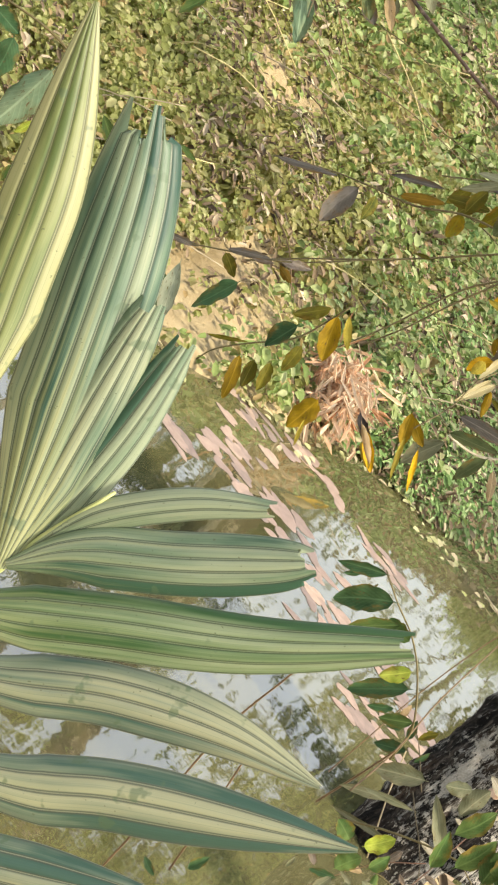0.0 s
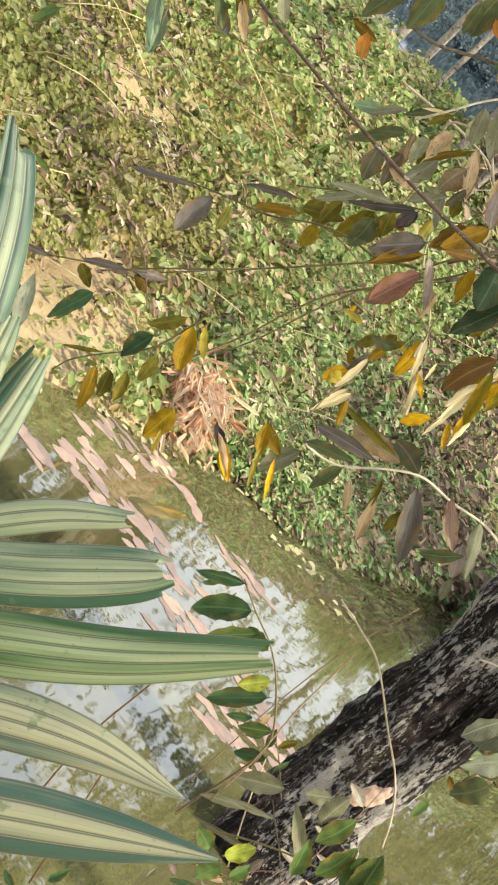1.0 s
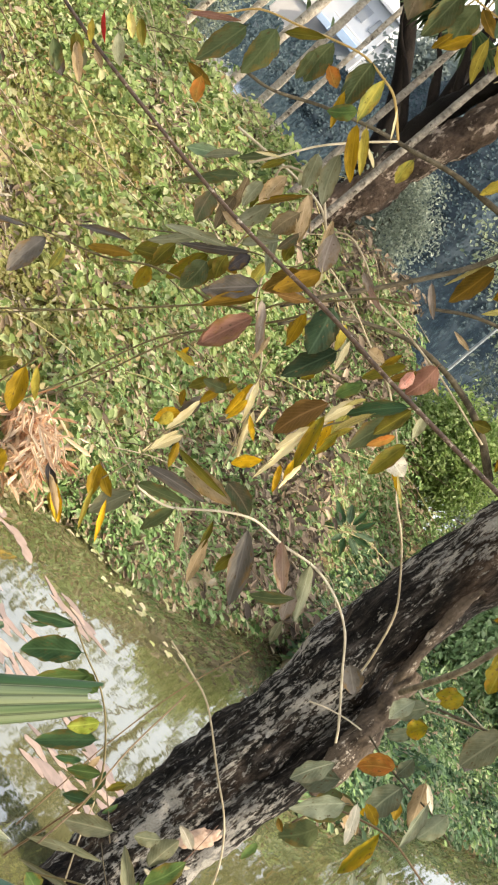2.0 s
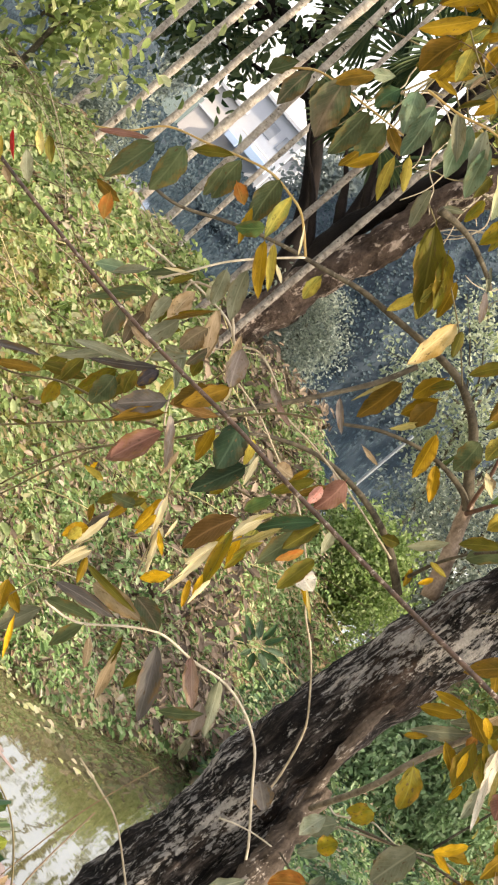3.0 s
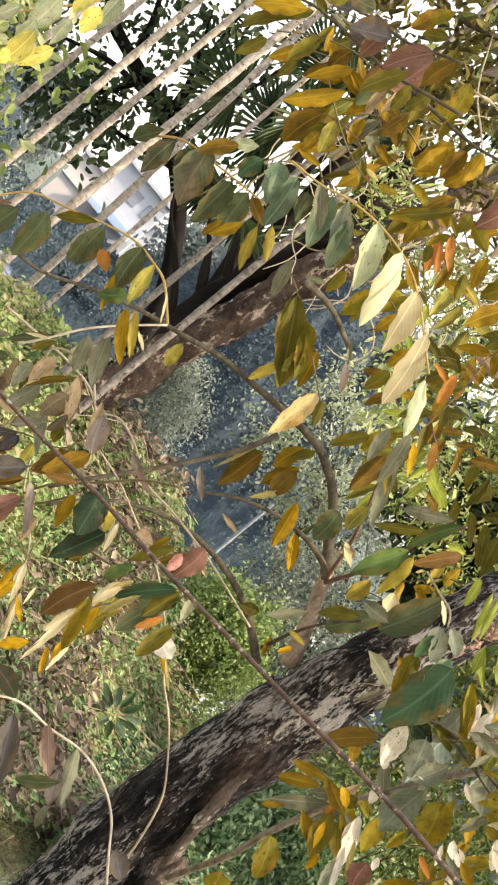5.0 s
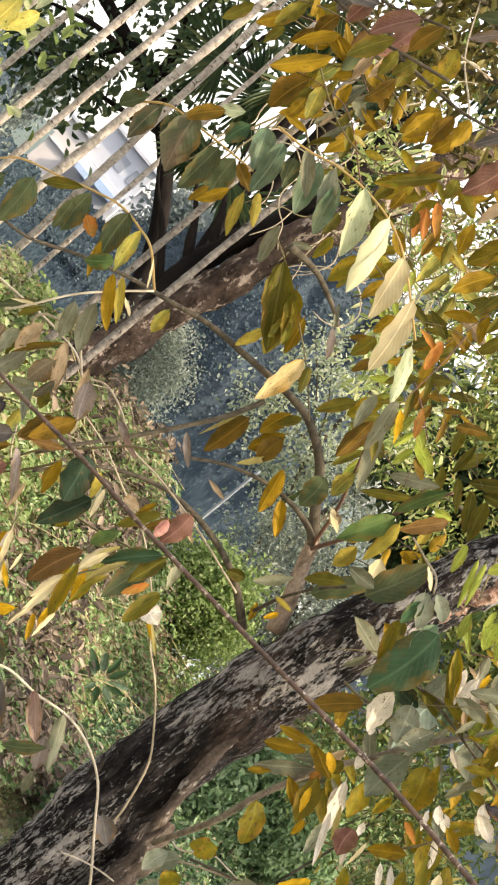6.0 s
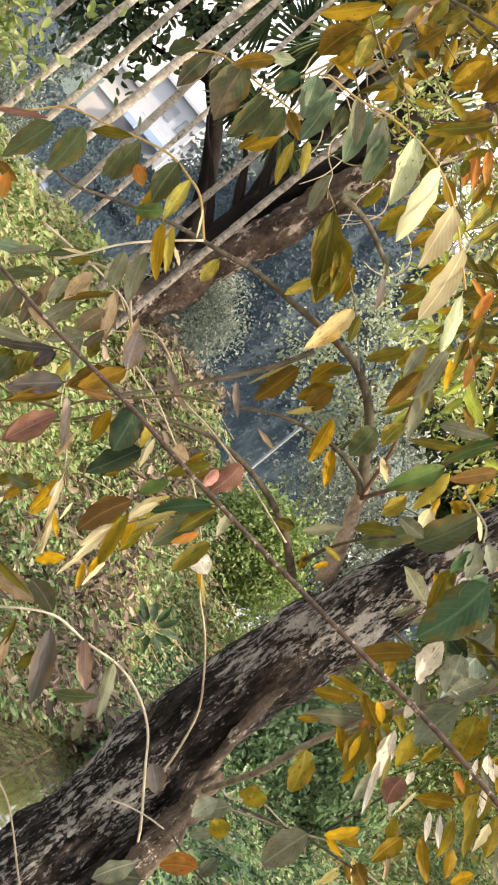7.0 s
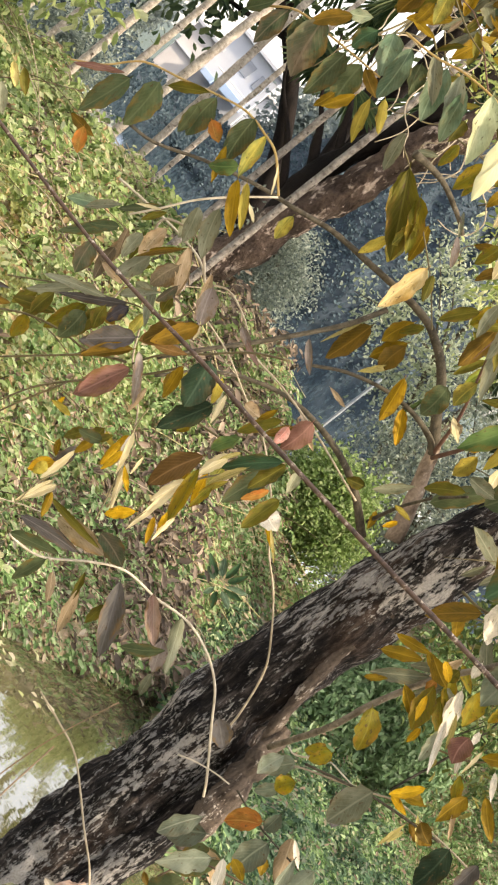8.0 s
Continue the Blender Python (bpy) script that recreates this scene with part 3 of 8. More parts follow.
def shore_strip(x, y, z):
    inland = y - shore(x)
    return (inland < 0.55) & ~bare(x, y)


def shaded_litter(x, y, z):
    """Dry leaves lie thick in a band below the bare twigs."""
    s = np.clip((13.4 - y) / 3.4, 0, 1)
    return np.abs(x - (-0.6 + 1.2 * s)) < 0.34 + 0.16 * np.sin(y * 3.1) + rng.normal(0, 0.1, len(x))


def litter_zone(x, y, z):
    h = np.array([noise.noise((a * 1.1, b * 0.7, 2.0)) for a, b in zip(x, y)])
    return (((h > -0.05) & (x < 0.9)) | ((np.abs(x - 0.1) < 0.8) & (h > -0.3))) & ~(bare(x, y) & (rng.random(len(x)) < 0.6))


for nm, args, mat, lab in (
        ("ground_cover", (15000, (-4.6, 1.2), (7.6, 17.4), left_side, 0.22, (0.026, 0.056), (0.42, 0.66)), green_cover, "sunlit yellow-green creeping leaves covering the bank"),
        ("ground_cover", (14000, (-4.0, 0.6), (5.5, 11.6), near_side, 0.15, (0.021, 0.042), (0.5, 0.75), 7, -0.75), straw_cover, "sunlit yellow and straw-coloured creeping leaves near the stream"),
        ("ground_cover", (21000, (-1, 5), (8.5, 17.4), right_side, 0.2, (0.018, 0.044), (0.3, 0.55)), cool_cover, "fresh green creeping leaves on the shaded bank"),
        ("ground_cover", (3000, (-0.5, 1.6), (8.3, 12.4), shore_strip, 0.09, (0.02, 0.04), (0.35, 0.6), 5, -9), cool_cover, "low creeping leaves along the water's edge"),
        ("ground_cover", (9000, (0.7, 2.5), (8.5, 12.6), right_side, 0.16, (0.02, 0.046), (0.32, 0.55), 6, -0.5), flat_cover, "fresh blue-green creeping leaves on the low flat"),
        ("leaf_litter", (1600, (-0.5, 1.6), (8.3, 12.4), shore_strip, 0.07, (0.022, 0.05), (0.3, 0.5), 3, -9), litter_mat, "dry fallen leaves along the water's edge"),
        ("leaf_litter", (420, (0.1, 1.2), (5.5, 6.7), lambda x, y, z: z > -0.05, 0.1, (0.03, 0.07), (0.35, 0.55), 4, -9), dusky_litter, "dry brown leaves heaped round the foot of the old tree"),
        ("leaf_litter", (1350, (-1.2, 1.1), (9.8, 15.0), shaded_litter, 0.3, (0.035, 0.075), (0.3, 0.5), 4, -0.3), dusky_litter, "curled grey-brown fallen leaves on the bank"),
        ("leaf_litter", (12000, (-3.5, 3), (6, 16.5), litter_zone, 0.2, (0.022, 0.055), (0.25, 0.5), 3), litter_mat, "dry brown and pinkish fallen leaves on the bank")):
    p, L, W_, al, no = cover(*args)
    tagged(new(nm, leaf_mass(nm, p, L, W_, al, no, mat)), lab, "ground cover", kind="stuff")

# ---- the dark-barked tree and the plants in front of it ----
old_tree = thing("tree", (0.65, 6.05, 0.05), "leaning old tree with black and grey lichened bark", "tree")
part("trunk", tube_mesh("trunk", [(0.623, 6.050, -0.483), (0.603, 6.050, -0.183), (0.595, 6.050, 0.019), (0.586, 6.050, 0.239), (0.585, 6.050, 0.457), (0.586, 6.050, 0.651), (0.571, 6.050, 0.895), (0.547, 6.050, 1.135), (0.588, 6.000, 1.635), (0.631, 6.000, 1.854), (0.702, 6.000, 2.187), (0.810, 6.000, 2.687), (0.860, 6.200, 4.400)],
     0.165, 0.075, old_bark, 64, 16, 0.17, 11.0, radii=[0.15, 0.138, 0.134, 0.133, 0.133, 0.131, 0.124, 0.113, 0.103, 0.093, 0.078, 0.074, 0.06]), old_tree)
part("buttress", tube_mesh("buttress", [(0.663, 5.950, 1.017), (0.687, 5.950, 0.885), (0.688, 5.950, 0.733), (0.680, 5.950, 0.588), (0.672, 5.950, 0.441), (0.688, 5.950, 0.292), (0.734, 5.950, 0.156)], 0.05, 0.05, old_bark, 24, 8, 0.3, 9.0, radii=[0.02, 0.035, 0.045, 0.05, 0.05, 0.055, 0.07]), old_tree)
part("bark_ridge", tube_mesh("bark_ridge", [(0.665, 5.945, 1.82), (0.64, 5.94, 1.66), (0.61, 5.935, 1.53), (0.606, 5.93, 1.41), (0.618, 5.935, 1.27), (0.65, 5.945, 1.12), (0.67, 5.95, 1.03)], 0.02, 0.02, ridge_bark, 16, 12, 0.6, 24.0, radii=[0.004, 0.009, 0.011, 0.013, 0.016, 0.016, 0.01]), old_tree, "brown ridge of flaking bark")
# flaking strip on the right flank, its warm sunlit tone put into the colour
part("peeled_bark", tube_mesh("peeled_bark", [(0.682, 5.945, 1.928), (0.697, 5.945, 1.998), (0.715, 5.945, 2.074), (0.735, 5.945, 2.14), (0.757, 5.945, 2.223)], 0.02, 0.02, sunlit_flake_bark, 20, 14, 0.7, 30.0, radii=[0.008, 0.022, 0.026, 0.026, 0.01]), old_tree, "flaking bark strip with warm sunlight put into its colour")
creeper = thing("creeper", (0.3, 5.4, 0.9), "pale bare vines with drooping grey and mauve leaves", "vine")
whip = thing("shrub_shoot", (0.35, 3.4, 1.2), "long purplish bare shoot with a few leaves at its end", "shoot")
sapling = thing("sapling", (-0.2, 4.8, 1.3), "thin olive twigs with yellow, cream, red and green leaves", "sapling")
water_plant = thing("water_plant", (0.25, 3.3, 1.0), "small plant with deep green oval leaves and dry sticks", "plant")
overhang = thing("leafy_bough", (-0.2, 4.9, 2.4), "overhanging bough with pale green, amber and cream leaves", "bough")
broad_plant = thing("broad_leaved_plant", (-0.6, 2.75, 1.3), "plant with broad blue-green leaves behind the palm frond", "plant")
# branches, vines and twigs with their leaves
part("broken_limb", tube_mesh("broken_limb", [(0.675, 5.96, 1.12), (0.695, 5.93, 1.0), (0.708, 5.915, 0.9), (0.722, 5.905, 0.8), (0.735, 5.9, 0.74), (0.738, 5.9, 0.72)], 0.03, 0.01, ridge_bark, 20, 10, 0.45, 22.0, radii=[0.02, 0.036, 0.04, 0.036, 0.024, 0.006]), old_tree, "pale weathered stub of a broken limb")
b = branch(old_tree, "branch", [(0.474, 6.050, 1.622), (0.429, 6.050, 1.716), (0.387, 6.050, 1.789), (0.362, 6.050, 1.838), (0.333, 6.050, 1.871)], 0.0260, 0.0187, lit_fork_bark)
b = branch(old_tree, "branch", [(0.352, 6.040, 1.849), (0.289, 6.027, 1.910), (0.206, 6.015, 1.990), (0.102, 6.002, 2.034), (0.003, 5.989, 2.033), (-0.129, 5.976, 2.012), (-0.238, 5.964, 1.992), (-0.344, 5.951, 1.952), (-0.451, 5.938, 1.913), (-0.575, 5.925, 1.851), (-0.688, 5.913, 1.781), (-0.780, 5.900, 1.758)], 0.0171, 0.0043, branch_bark)
leaves(b, [
    ("Y", -0.136, 5.946, 2.102, -0.157, 2.009, 0.035),
    ("C", -0.018, 5.959, 2.131, -0.019, 1.962, 0.065),
    ("Y2", -0.128, 5.946, 2.141, -0.093, 2.050, 0.057),
    ("a", -0.102, 5.946, 2.194, -0.063, 2.091, 0.040),
    ("o", -0.245, 5.934, 2.246, -0.144, 2.099, 0.068),
    ("s", -0.318, 5.934, 2.292, -0.278, 2.185, 0.037),
    ("s", -0.266, 5.934, 2.274, -0.217, 2.311, 0.023),
    ("O2", 0.008, 5.959, 1.932, -0.006, 1.777, 0.065),
    ("y", -0.010, 5.959, 1.914, -0.040, 1.795, 0.011),
    ("Y2", -0.328, 5.921, 1.944, -0.311, 1.867, 0.042),
    ("o", -0.199, 5.946, 2.127, -0.119, 2.134, 0.026),
    ("c", -0.427, 5.908, 1.873, -0.375, 1.852, 0.014)])
leaves(b, [
    ("D3", -0.227, 5.934, 2.224, -0.185, 2.143, 0.031)])
b = branch(old_tree, "branch", [(0.356, 6.000, 1.841), (0.320, 5.980, 1.861), (0.246, 5.960, 1.867), (0.156, 5.940, 1.849), (0.060, 5.920, 1.801), (-0.016, 5.900, 1.737)], 0.0113, 0.0043, branch_bark)
leaves(b, [
    ("a", 0.069, 5.910, 2.017, 0.054, 1.917, 0.045),
    ("a", 0.100, 5.910, 1.973, 0.068, 1.868, 0.051),
    ("O2", 0.101, 5.910, 1.961, 0.106, 1.866, 0.054),
    ("y", 0.119, 5.910, 1.903, 0.076, 1.825, 0.021),
    ("A", 0.158, 5.910, 1.914, 0.205, 1.791, 0.048),
    ("A", 0.214, 5.930, 1.860, 0.282, 1.782, 0.034),
    ("b", 0.059, 5.890, 1.748, 0.127, 1.746, 0.014),
    ("o", 0.096, 5.910, 2.028, 0.062, 1.965, 0.031)])
b = branch(old_tree, "branch", [(0.414, 6.000, 1.570), (0.311, 5.979, 1.628), (0.214, 5.957, 1.657), (0.095, 5.936, 1.661), (-0.008, 5.914, 1.638), (-0.110, 5.893, 1.577), (-0.177, 5.871, 1.507), (-0.229, 5.850, 1.425)], 0.0127, 0.0042, branch_bark)
leaves(b, [
    ("P", -0.068, 5.884, 1.785, 0.010, 1.727, 0.020),
    ("b", 0.103, 5.906, 1.628, 0.164, 1.614, 0.014),
    ("P", 0.127, 5.906, 1.636, 0.066, 1.650, 0.014),
    ("o", 0.317, 5.949, 1.660, 0.269, 1.636, 0.034)])
b = branch(old_tree, "branch", [(0.001, 5.950, 1.977), (-0.030, 5.920, 1.882), (-0.069, 5.890, 1.802), (-0.139, 5.860, 1.672), (-0.198, 5.830, 1.572), (-0.259, 5.800, 1.463)], 0.0078, 0.0056, branch_bark)
leaves(b, [
    ("P", -0.087, 5.810, 1.755, -0.068, 1.734, 0.007)])
b = branch(old_tree, "branch", [(0.359, 6.000, 1.839), (0.323, 5.900, 1.949), (0.278, 5.800, 2.032), (0.237, 5.700, 2.104)], 0.0063, 0.0035, red_twig)
leaves(b, [
    ("d", 0.238, 5.770, 1.983, 0.249, 1.884, 0.063),
    ("Y2", 0.278, 5.770, 2.044, 0.283, 1.959, 0.050),
    ("O2", 0.198, 5.670, 2.163, 0.210, 2.027, 0.054),
    ("o", 0.146, 5.670, 2.154, 0.096, 2.058, 0.035),
    ("g", 0.228, 5.970, 1.845, 0.234, 1.914, 0.014),
    ("m", 0.185, 5.670, 2.212, 0.152, 2.109, 0.046),
    ("s", 0.208, 5.670, 2.197, 0.313, 2.011, 0.041),
    ("c", 0.307, 5.870, 1.943, 0.369, 1.909, 0.028)])
b = branch(old_tree, "branch", [(0.365, 6.000, 1.833), (0.400, 5.900, 1.939), (0.416, 5.800, 2.047), (0.431, 5.700, 2.115), (0.450, 5.600, 2.186)], 0.0062, 0.0035, red_twig)
leaves(b, [
    ("s", 0.324, 5.770, 2.096, 0.435, 2.178, 0.036),
    ("o", 0.412, 5.670, 2.114, 0.310, 2.021, 0.030),
    ("g", 0.444, 5.570, 2.188, 0.396, 2.047, 0.040),
    ("g", 0.425, 5.770, 2.058, 0.368, 1.903, 0.061),
    ("Y", 0.425, 5.870, 1.932, 0.422, 1.850, 0.048),
    ("Y", 0.439, 5.770, 2.054, 0.451, 1.917, 0.044),
    ("B", 0.498, 5.570, 2.143, 0.435, 2.032, 0.040),
    ("c", 0.484, 5.870, 1.959, 0.517, 1.885, 0.050),
    ("A", 0.403, 5.870, 1.917, 0.414, 1.962, 0.017),
    ("l", 0.456, 5.670, 2.127, 0.507, 2.146, 0.032),
    ("b", 0.359, 5.870, 1.918, 0.318, 1.934, 0.034)])
b = branch(old_tree, "branch", [(0.392, 6.000, 1.606), (0.401, 5.833, 1.700), (0.424, 5.667, 1.786), (0.457, 5.500, 1.856)], 0.0055, 0.0034, branch_bark)
leaves(b, [
    ("s", 0.327, 5.970, 1.661, 0.393, 1.758, 0.034),
    ("o", 0.450, 5.470, 1.864, 0.376, 1.790, 0.034),
    ("s", 0.417, 5.470, 1.888, 0.500, 1.907, 0.042),
    ("d", 0.419, 5.637, 1.763, 0.505, 1.909, 0.054),
    ("d", 0.490, 5.470, 1.862, 0.539, 2.043, 0.086),
    ("a", 0.380, 5.970, 1.645, 0.405, 1.596, 0.023),
    ("Y", 0.385, 5.803, 1.695, 0.444, 1.701, 0.017),
    ("A", 0.426, 5.803, 1.679, 0.410, 1.639, 0.017)])
b = branch(old_tree, "branch", [(-0.251, 5.700, 2.260), (-0.200, 5.725, 2.271), (-0.147, 5.750, 2.272), (-0.068, 5.775, 2.251), (-0.029, 5.800, 2.234)], 0.0110, 0.0062, branch_bark)
leaves(b, [
    ("P", -0.036, 5.770, 2.225, 0.018, 2.161, 0.025),
    ("s", -0.026, 5.770, 2.216, -0.070, 2.270, 0.014)])
b = branch(old_tree, "branch", [(0.666, 5.780, 1.084), (0.676, 5.620, 1.187), (0.687, 5.500, 1.285), (0.701, 5.480, 1.392), (0.743, 5.460, 1.544), (0.787, 5.440, 1.641), (0.840, 5.420, 1.764), (0.936, 5.400, 1.933)], 0.0084, 0.0078, grey_stem)
leaves(b, [
    ("a", 0.592, 5.430, 1.533, 0.684, 1.571, 0.031),
    ("a", 0.601, 5.450, 1.478, 0.685, 1.544, 0.039),
    ("s", 0.623, 5.450, 1.423, 0.732, 1.532, 0.039),
    ("a", 0.630, 5.450, 1.409, 0.671, 1.454, 0.019),
    ("a", 0.673, 5.430, 1.566, 0.730, 1.554, 0.028),
    ("a", 0.687, 5.430, 1.571, 0.769, 1.548, 0.041),
    ("a", 0.698, 5.430, 1.479, 0.773, 1.443, 0.036),
    ("m", 0.745, 5.430, 1.536, 0.794, 1.427, 0.057),
    ("A", 0.808, 5.450, 1.443, 0.812, 1.394, 0.021),
    ("m", 0.697, 5.450, 1.389, 0.764, 1.290, 0.068),
    ("m", 0.820, 5.410, 1.616, 0.866, 1.521, 0.057),
    ("w2", 0.787, 5.410, 1.582, 0.849, 1.459, 0.039)])
leaves(b, [
    ("S", 0.838, 5.430, 1.485, 0.864, 1.390, 0.034),
    ("w", 0.794, 5.430, 1.554, 0.818, 1.498, 0.023),
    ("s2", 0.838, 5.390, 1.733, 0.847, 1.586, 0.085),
    ("m", 0.875, 5.390, 1.746, 0.934, 1.631, 0.080),
    ("m", 0.893, 5.390, 1.771, 0.942, 1.664, 0.041),
    ("a", 0.947, 5.390, 1.773, 0.993, 1.719, 0.031),
    ("m", 0.888, 5.410, 1.634, 0.888, 1.573, 0.028),
    ("w2", 0.770, 5.410, 1.653, 0.784, 1.609, 0.026),
    ("O", 0.738, 5.430, 1.547, 0.751, 1.502, 0.026),
    ("o", 0.753, 5.410, 1.601, 0.761, 1.560, 0.034)])
b = branch(old_tree, "branch", [(0.612, 5.400, 1.716), (0.654, 5.375, 1.722), (0.699, 5.350, 1.741), (0.757, 5.325, 1.758), (0.827, 5.300, 1.764)], 0.0038, 0.0032, olive_twig)
leaves(b, [
    ("O2", 0.675, 5.320, 1.730, 0.594, 1.619, 0.053),
    ("w2", 0.688, 5.320, 1.798, 0.720, 1.689, 0.058),
    ("S", 0.733, 5.295, 1.811, 0.778, 1.722, 0.076),
    ("S", 0.738, 5.295, 1.921, 0.750, 1.811, 0.058),
    ("S", 0.890, 5.270, 1.876, 0.944, 1.796, 0.075),
    ("D3", 0.670, 5.320, 1.813, 0.751, 1.812, 0.051),
    ("w", 0.773, 5.295, 1.743, 0.808, 1.747, 0.013),
    ("w", 0.716, 5.320, 1.709, 0.732, 1.688, 0.018),
    ("a", 0.633, 5.370, 1.697, 0.684, 1.639, 0.033),
    ("w2", 0.781, 5.295, 1.793, 0.828, 1.771, 0.020),
    ("t", 0.790, 5.270, 1.889, 0.815, 1.820, 0.043),
    ("S", 0.784, 5.295, 1.717, 0.811, 1.810, 0.056)])
b = branch(old_tree, "branch", [(0.675, 5.300, 1.823), (0.751, 5.275, 1.857), (0.816, 5.250, 1.866), (0.874, 5.225, 1.864), (0.967, 5.200, 1.865)], 0.0038, 0.0031, branch_bark)
leaves(b, [
    ("m", 0.754, 5.245, 1.871, 0.862, 1.880, 0.033),
    ("l", 0.841, 5.220, 1.926, 0.862, 1.861, 0.037),
    ("m", 0.915, 5.195, 1.924, 0.945, 1.832, 0.057),
    ("m", 0.689, 5.245, 1.973, 0.780, 1.879, 0.030),
    ("w", 0.740, 5.245, 1.956, 0.787, 1.879, 0.022),
    ("s", 0.752, 5.245, 2.010, 0.788, 1.947, 0.033),
    ("s", 0.849, 5.195, 1.993, 0.777, 1.928, 0.040),
    ("S", 0.915, 5.170, 1.716, 0.994, 1.668, 0.032),
    ("w2", 0.994, 5.170, 1.773, 1.067, 1.751, 0.037),
    ("O", 0.907, 5.195, 1.636, 0.967, 1.619, 0.020),
    ("a", 0.949, 5.170, 1.577, 0.900, 1.534, 0.034),
    ("r", 0.983, 5.170, 1.798, 1.052, 1.811, 0.032)])
leaves(b, [
    ("S", 1.086, 5.170, 1.765, 1.050, 1.730, 0.025),
    ("w2", 0.848, 5.195, 1.819, 0.894, 1.797, 0.020),
    ("b", 0.804, 5.220, 1.897, 0.839, 1.861, 0.017),
    ("A", 0.782, 5.220, 1.988, 0.795, 1.945, 0.017),
    ("a", 1.000, 5.170, 1.874, 1.003, 1.800, 0.044),
    ("m", 0.831, 5.220, 2.028, 0.874, 1.944, 0.042),
    ("w2", 0.751, 5.220, 2.069, 0.797, 2.007, 0.032),
    ("w", 0.918, 5.170, 1.695, 0.944, 1.650, 0.015),
    ("b", 1.063, 5.170, 1.815, 1.088, 1.747, 0.037),
    ("a", 0.970, 5.170, 1.700, 1.033, 1.680, 0.032),
    ("m", 0.943, 5.170, 1.786, 0.996, 1.791, 0.027),
    ("r", 0.853, 5.195, 1.543, 0.874, 1.474, 0.057)])
leaves(b, [
    ("w", 0.856, 5.195, 1.566, 0.874, 1.533, 0.020)])
b = branch(old_tree, "branch", [(0.448, 5.300, 2.045), (0.503, 5.267, 2.035), (0.542, 5.233, 2.028), (0.562, 5.200, 2.002)], 0.0031, 0.0025, pale_vine)
leaves(b, [
    ("S", 0.556, 5.170, 1.994, 0.597, 1.923, 0.044),
    ("S", 0.560, 5.170, 2.007, 0.623, 1.975, 0.039),
    ("D", 0.636, 5.170, 1.967, 0.622, 1.759, 0.113),
    ("S", 0.604, 5.170, 1.936, 0.637, 1.869, 0.032),
    ("m", 0.551, 5.170, 1.911, 0.610, 1.803, 0.032),
    ("D", 0.560, 5.170, 1.975, 0.565, 1.904, 0.037),
    ("l", 0.527, 5.237, 2.131, 0.555, 2.059, 0.025),
    ("l", 0.696, 5.170, 2.071, 0.725, 2.006, 0.039),
    ("l", 0.695, 5.170, 2.124, 0.732, 2.054, 0.032),
    ("l", 0.603, 5.203, 2.116, 0.622, 2.188, 0.027),
    ("g", 0.661, 5.170, 2.064, 0.649, 2.010, 0.025),
    ("l", 0.643, 5.170, 2.041, 0.670, 1.978, 0.025)])
b = branch(old_tree, "branch", [(0.711, 5.450, 1.178), (0.776, 5.412, 1.219), (0.852, 5.375, 1.263), (0.936, 5.338, 1.297), (1.017, 5.300, 1.329)], 0.0032, 0.0032, branch_bark)
leaves(b, [
    ("s", 0.842, 5.345, 1.286, 0.832, 1.148, 0.079),
    ("A", 0.904, 5.308, 1.384, 0.860, 1.308, 0.033),
    ("m", 0.721, 5.382, 1.257, 0.698, 1.200, 0.041),
    ("O2", 0.952, 5.308, 1.325, 1.006, 1.310, 0.038),
    ("y", 0.949, 5.308, 1.282, 0.944, 1.233, 0.011),
    ("a", 0.892, 5.308, 1.324, 0.934, 1.356, 0.015)])
b = branch(old_tree, "branch", [(0.858, 5.350, 1.452), (0.922, 5.325, 1.498), (0.960, 5.300, 1.564), (0.993, 5.275, 1.632), (1.011, 5.250, 1.713)], 0.0025, 0.0025, olive_twig)
leaves(b, [
    ("a", 0.990, 5.270, 1.589, 0.932, 1.532, 0.040),
    ("m", 1.008, 5.270, 1.565, 1.050, 1.476, 0.035),
    ("m", 1.007, 5.245, 1.633, 1.090, 1.522, 0.037),
    ("w", 0.959, 5.270, 1.533, 1.010, 1.479, 0.018),
    ("w", 0.977, 5.270, 1.548, 1.037, 1.492, 0.018),
    ("a", 0.973, 5.295, 1.449, 0.974, 1.352, 0.045),
    ("a", 0.991, 5.295, 1.479, 1.092, 1.420, 0.035),
    ("A", 1.130, 5.245, 1.522, 1.113, 1.465, 0.033),
    ("w", 0.806, 5.320, 1.520, 0.877, 1.403, 0.018),
    ("y", 0.809, 5.320, 1.544, 0.864, 1.466, 0.015),
    ("A", 0.700, 5.320, 1.593, 0.748, 1.567, 0.025),
    ("A", 0.737, 5.320, 1.516, 0.769, 1.454, 0.023)])
leaves(b, [
    ("w2", 0.871, 5.295, 1.505, 0.912, 1.455, 0.020),
    ("m", 0.920, 5.295, 1.465, 0.972, 1.407, 0.033),
    ("b", 0.972, 5.295, 1.407, 1.023, 1.348, 0.015),
    ("a", 1.054, 5.270, 1.517, 1.106, 1.459, 0.035),
    ("c", 0.912, 5.295, 1.537, 0.920, 1.465, 0.013),
    ("m", 1.053, 5.245, 1.646, 1.116, 1.562, 0.040),
    ("w2", 0.989, 5.245, 1.666, 1.036, 1.604, 0.020)])
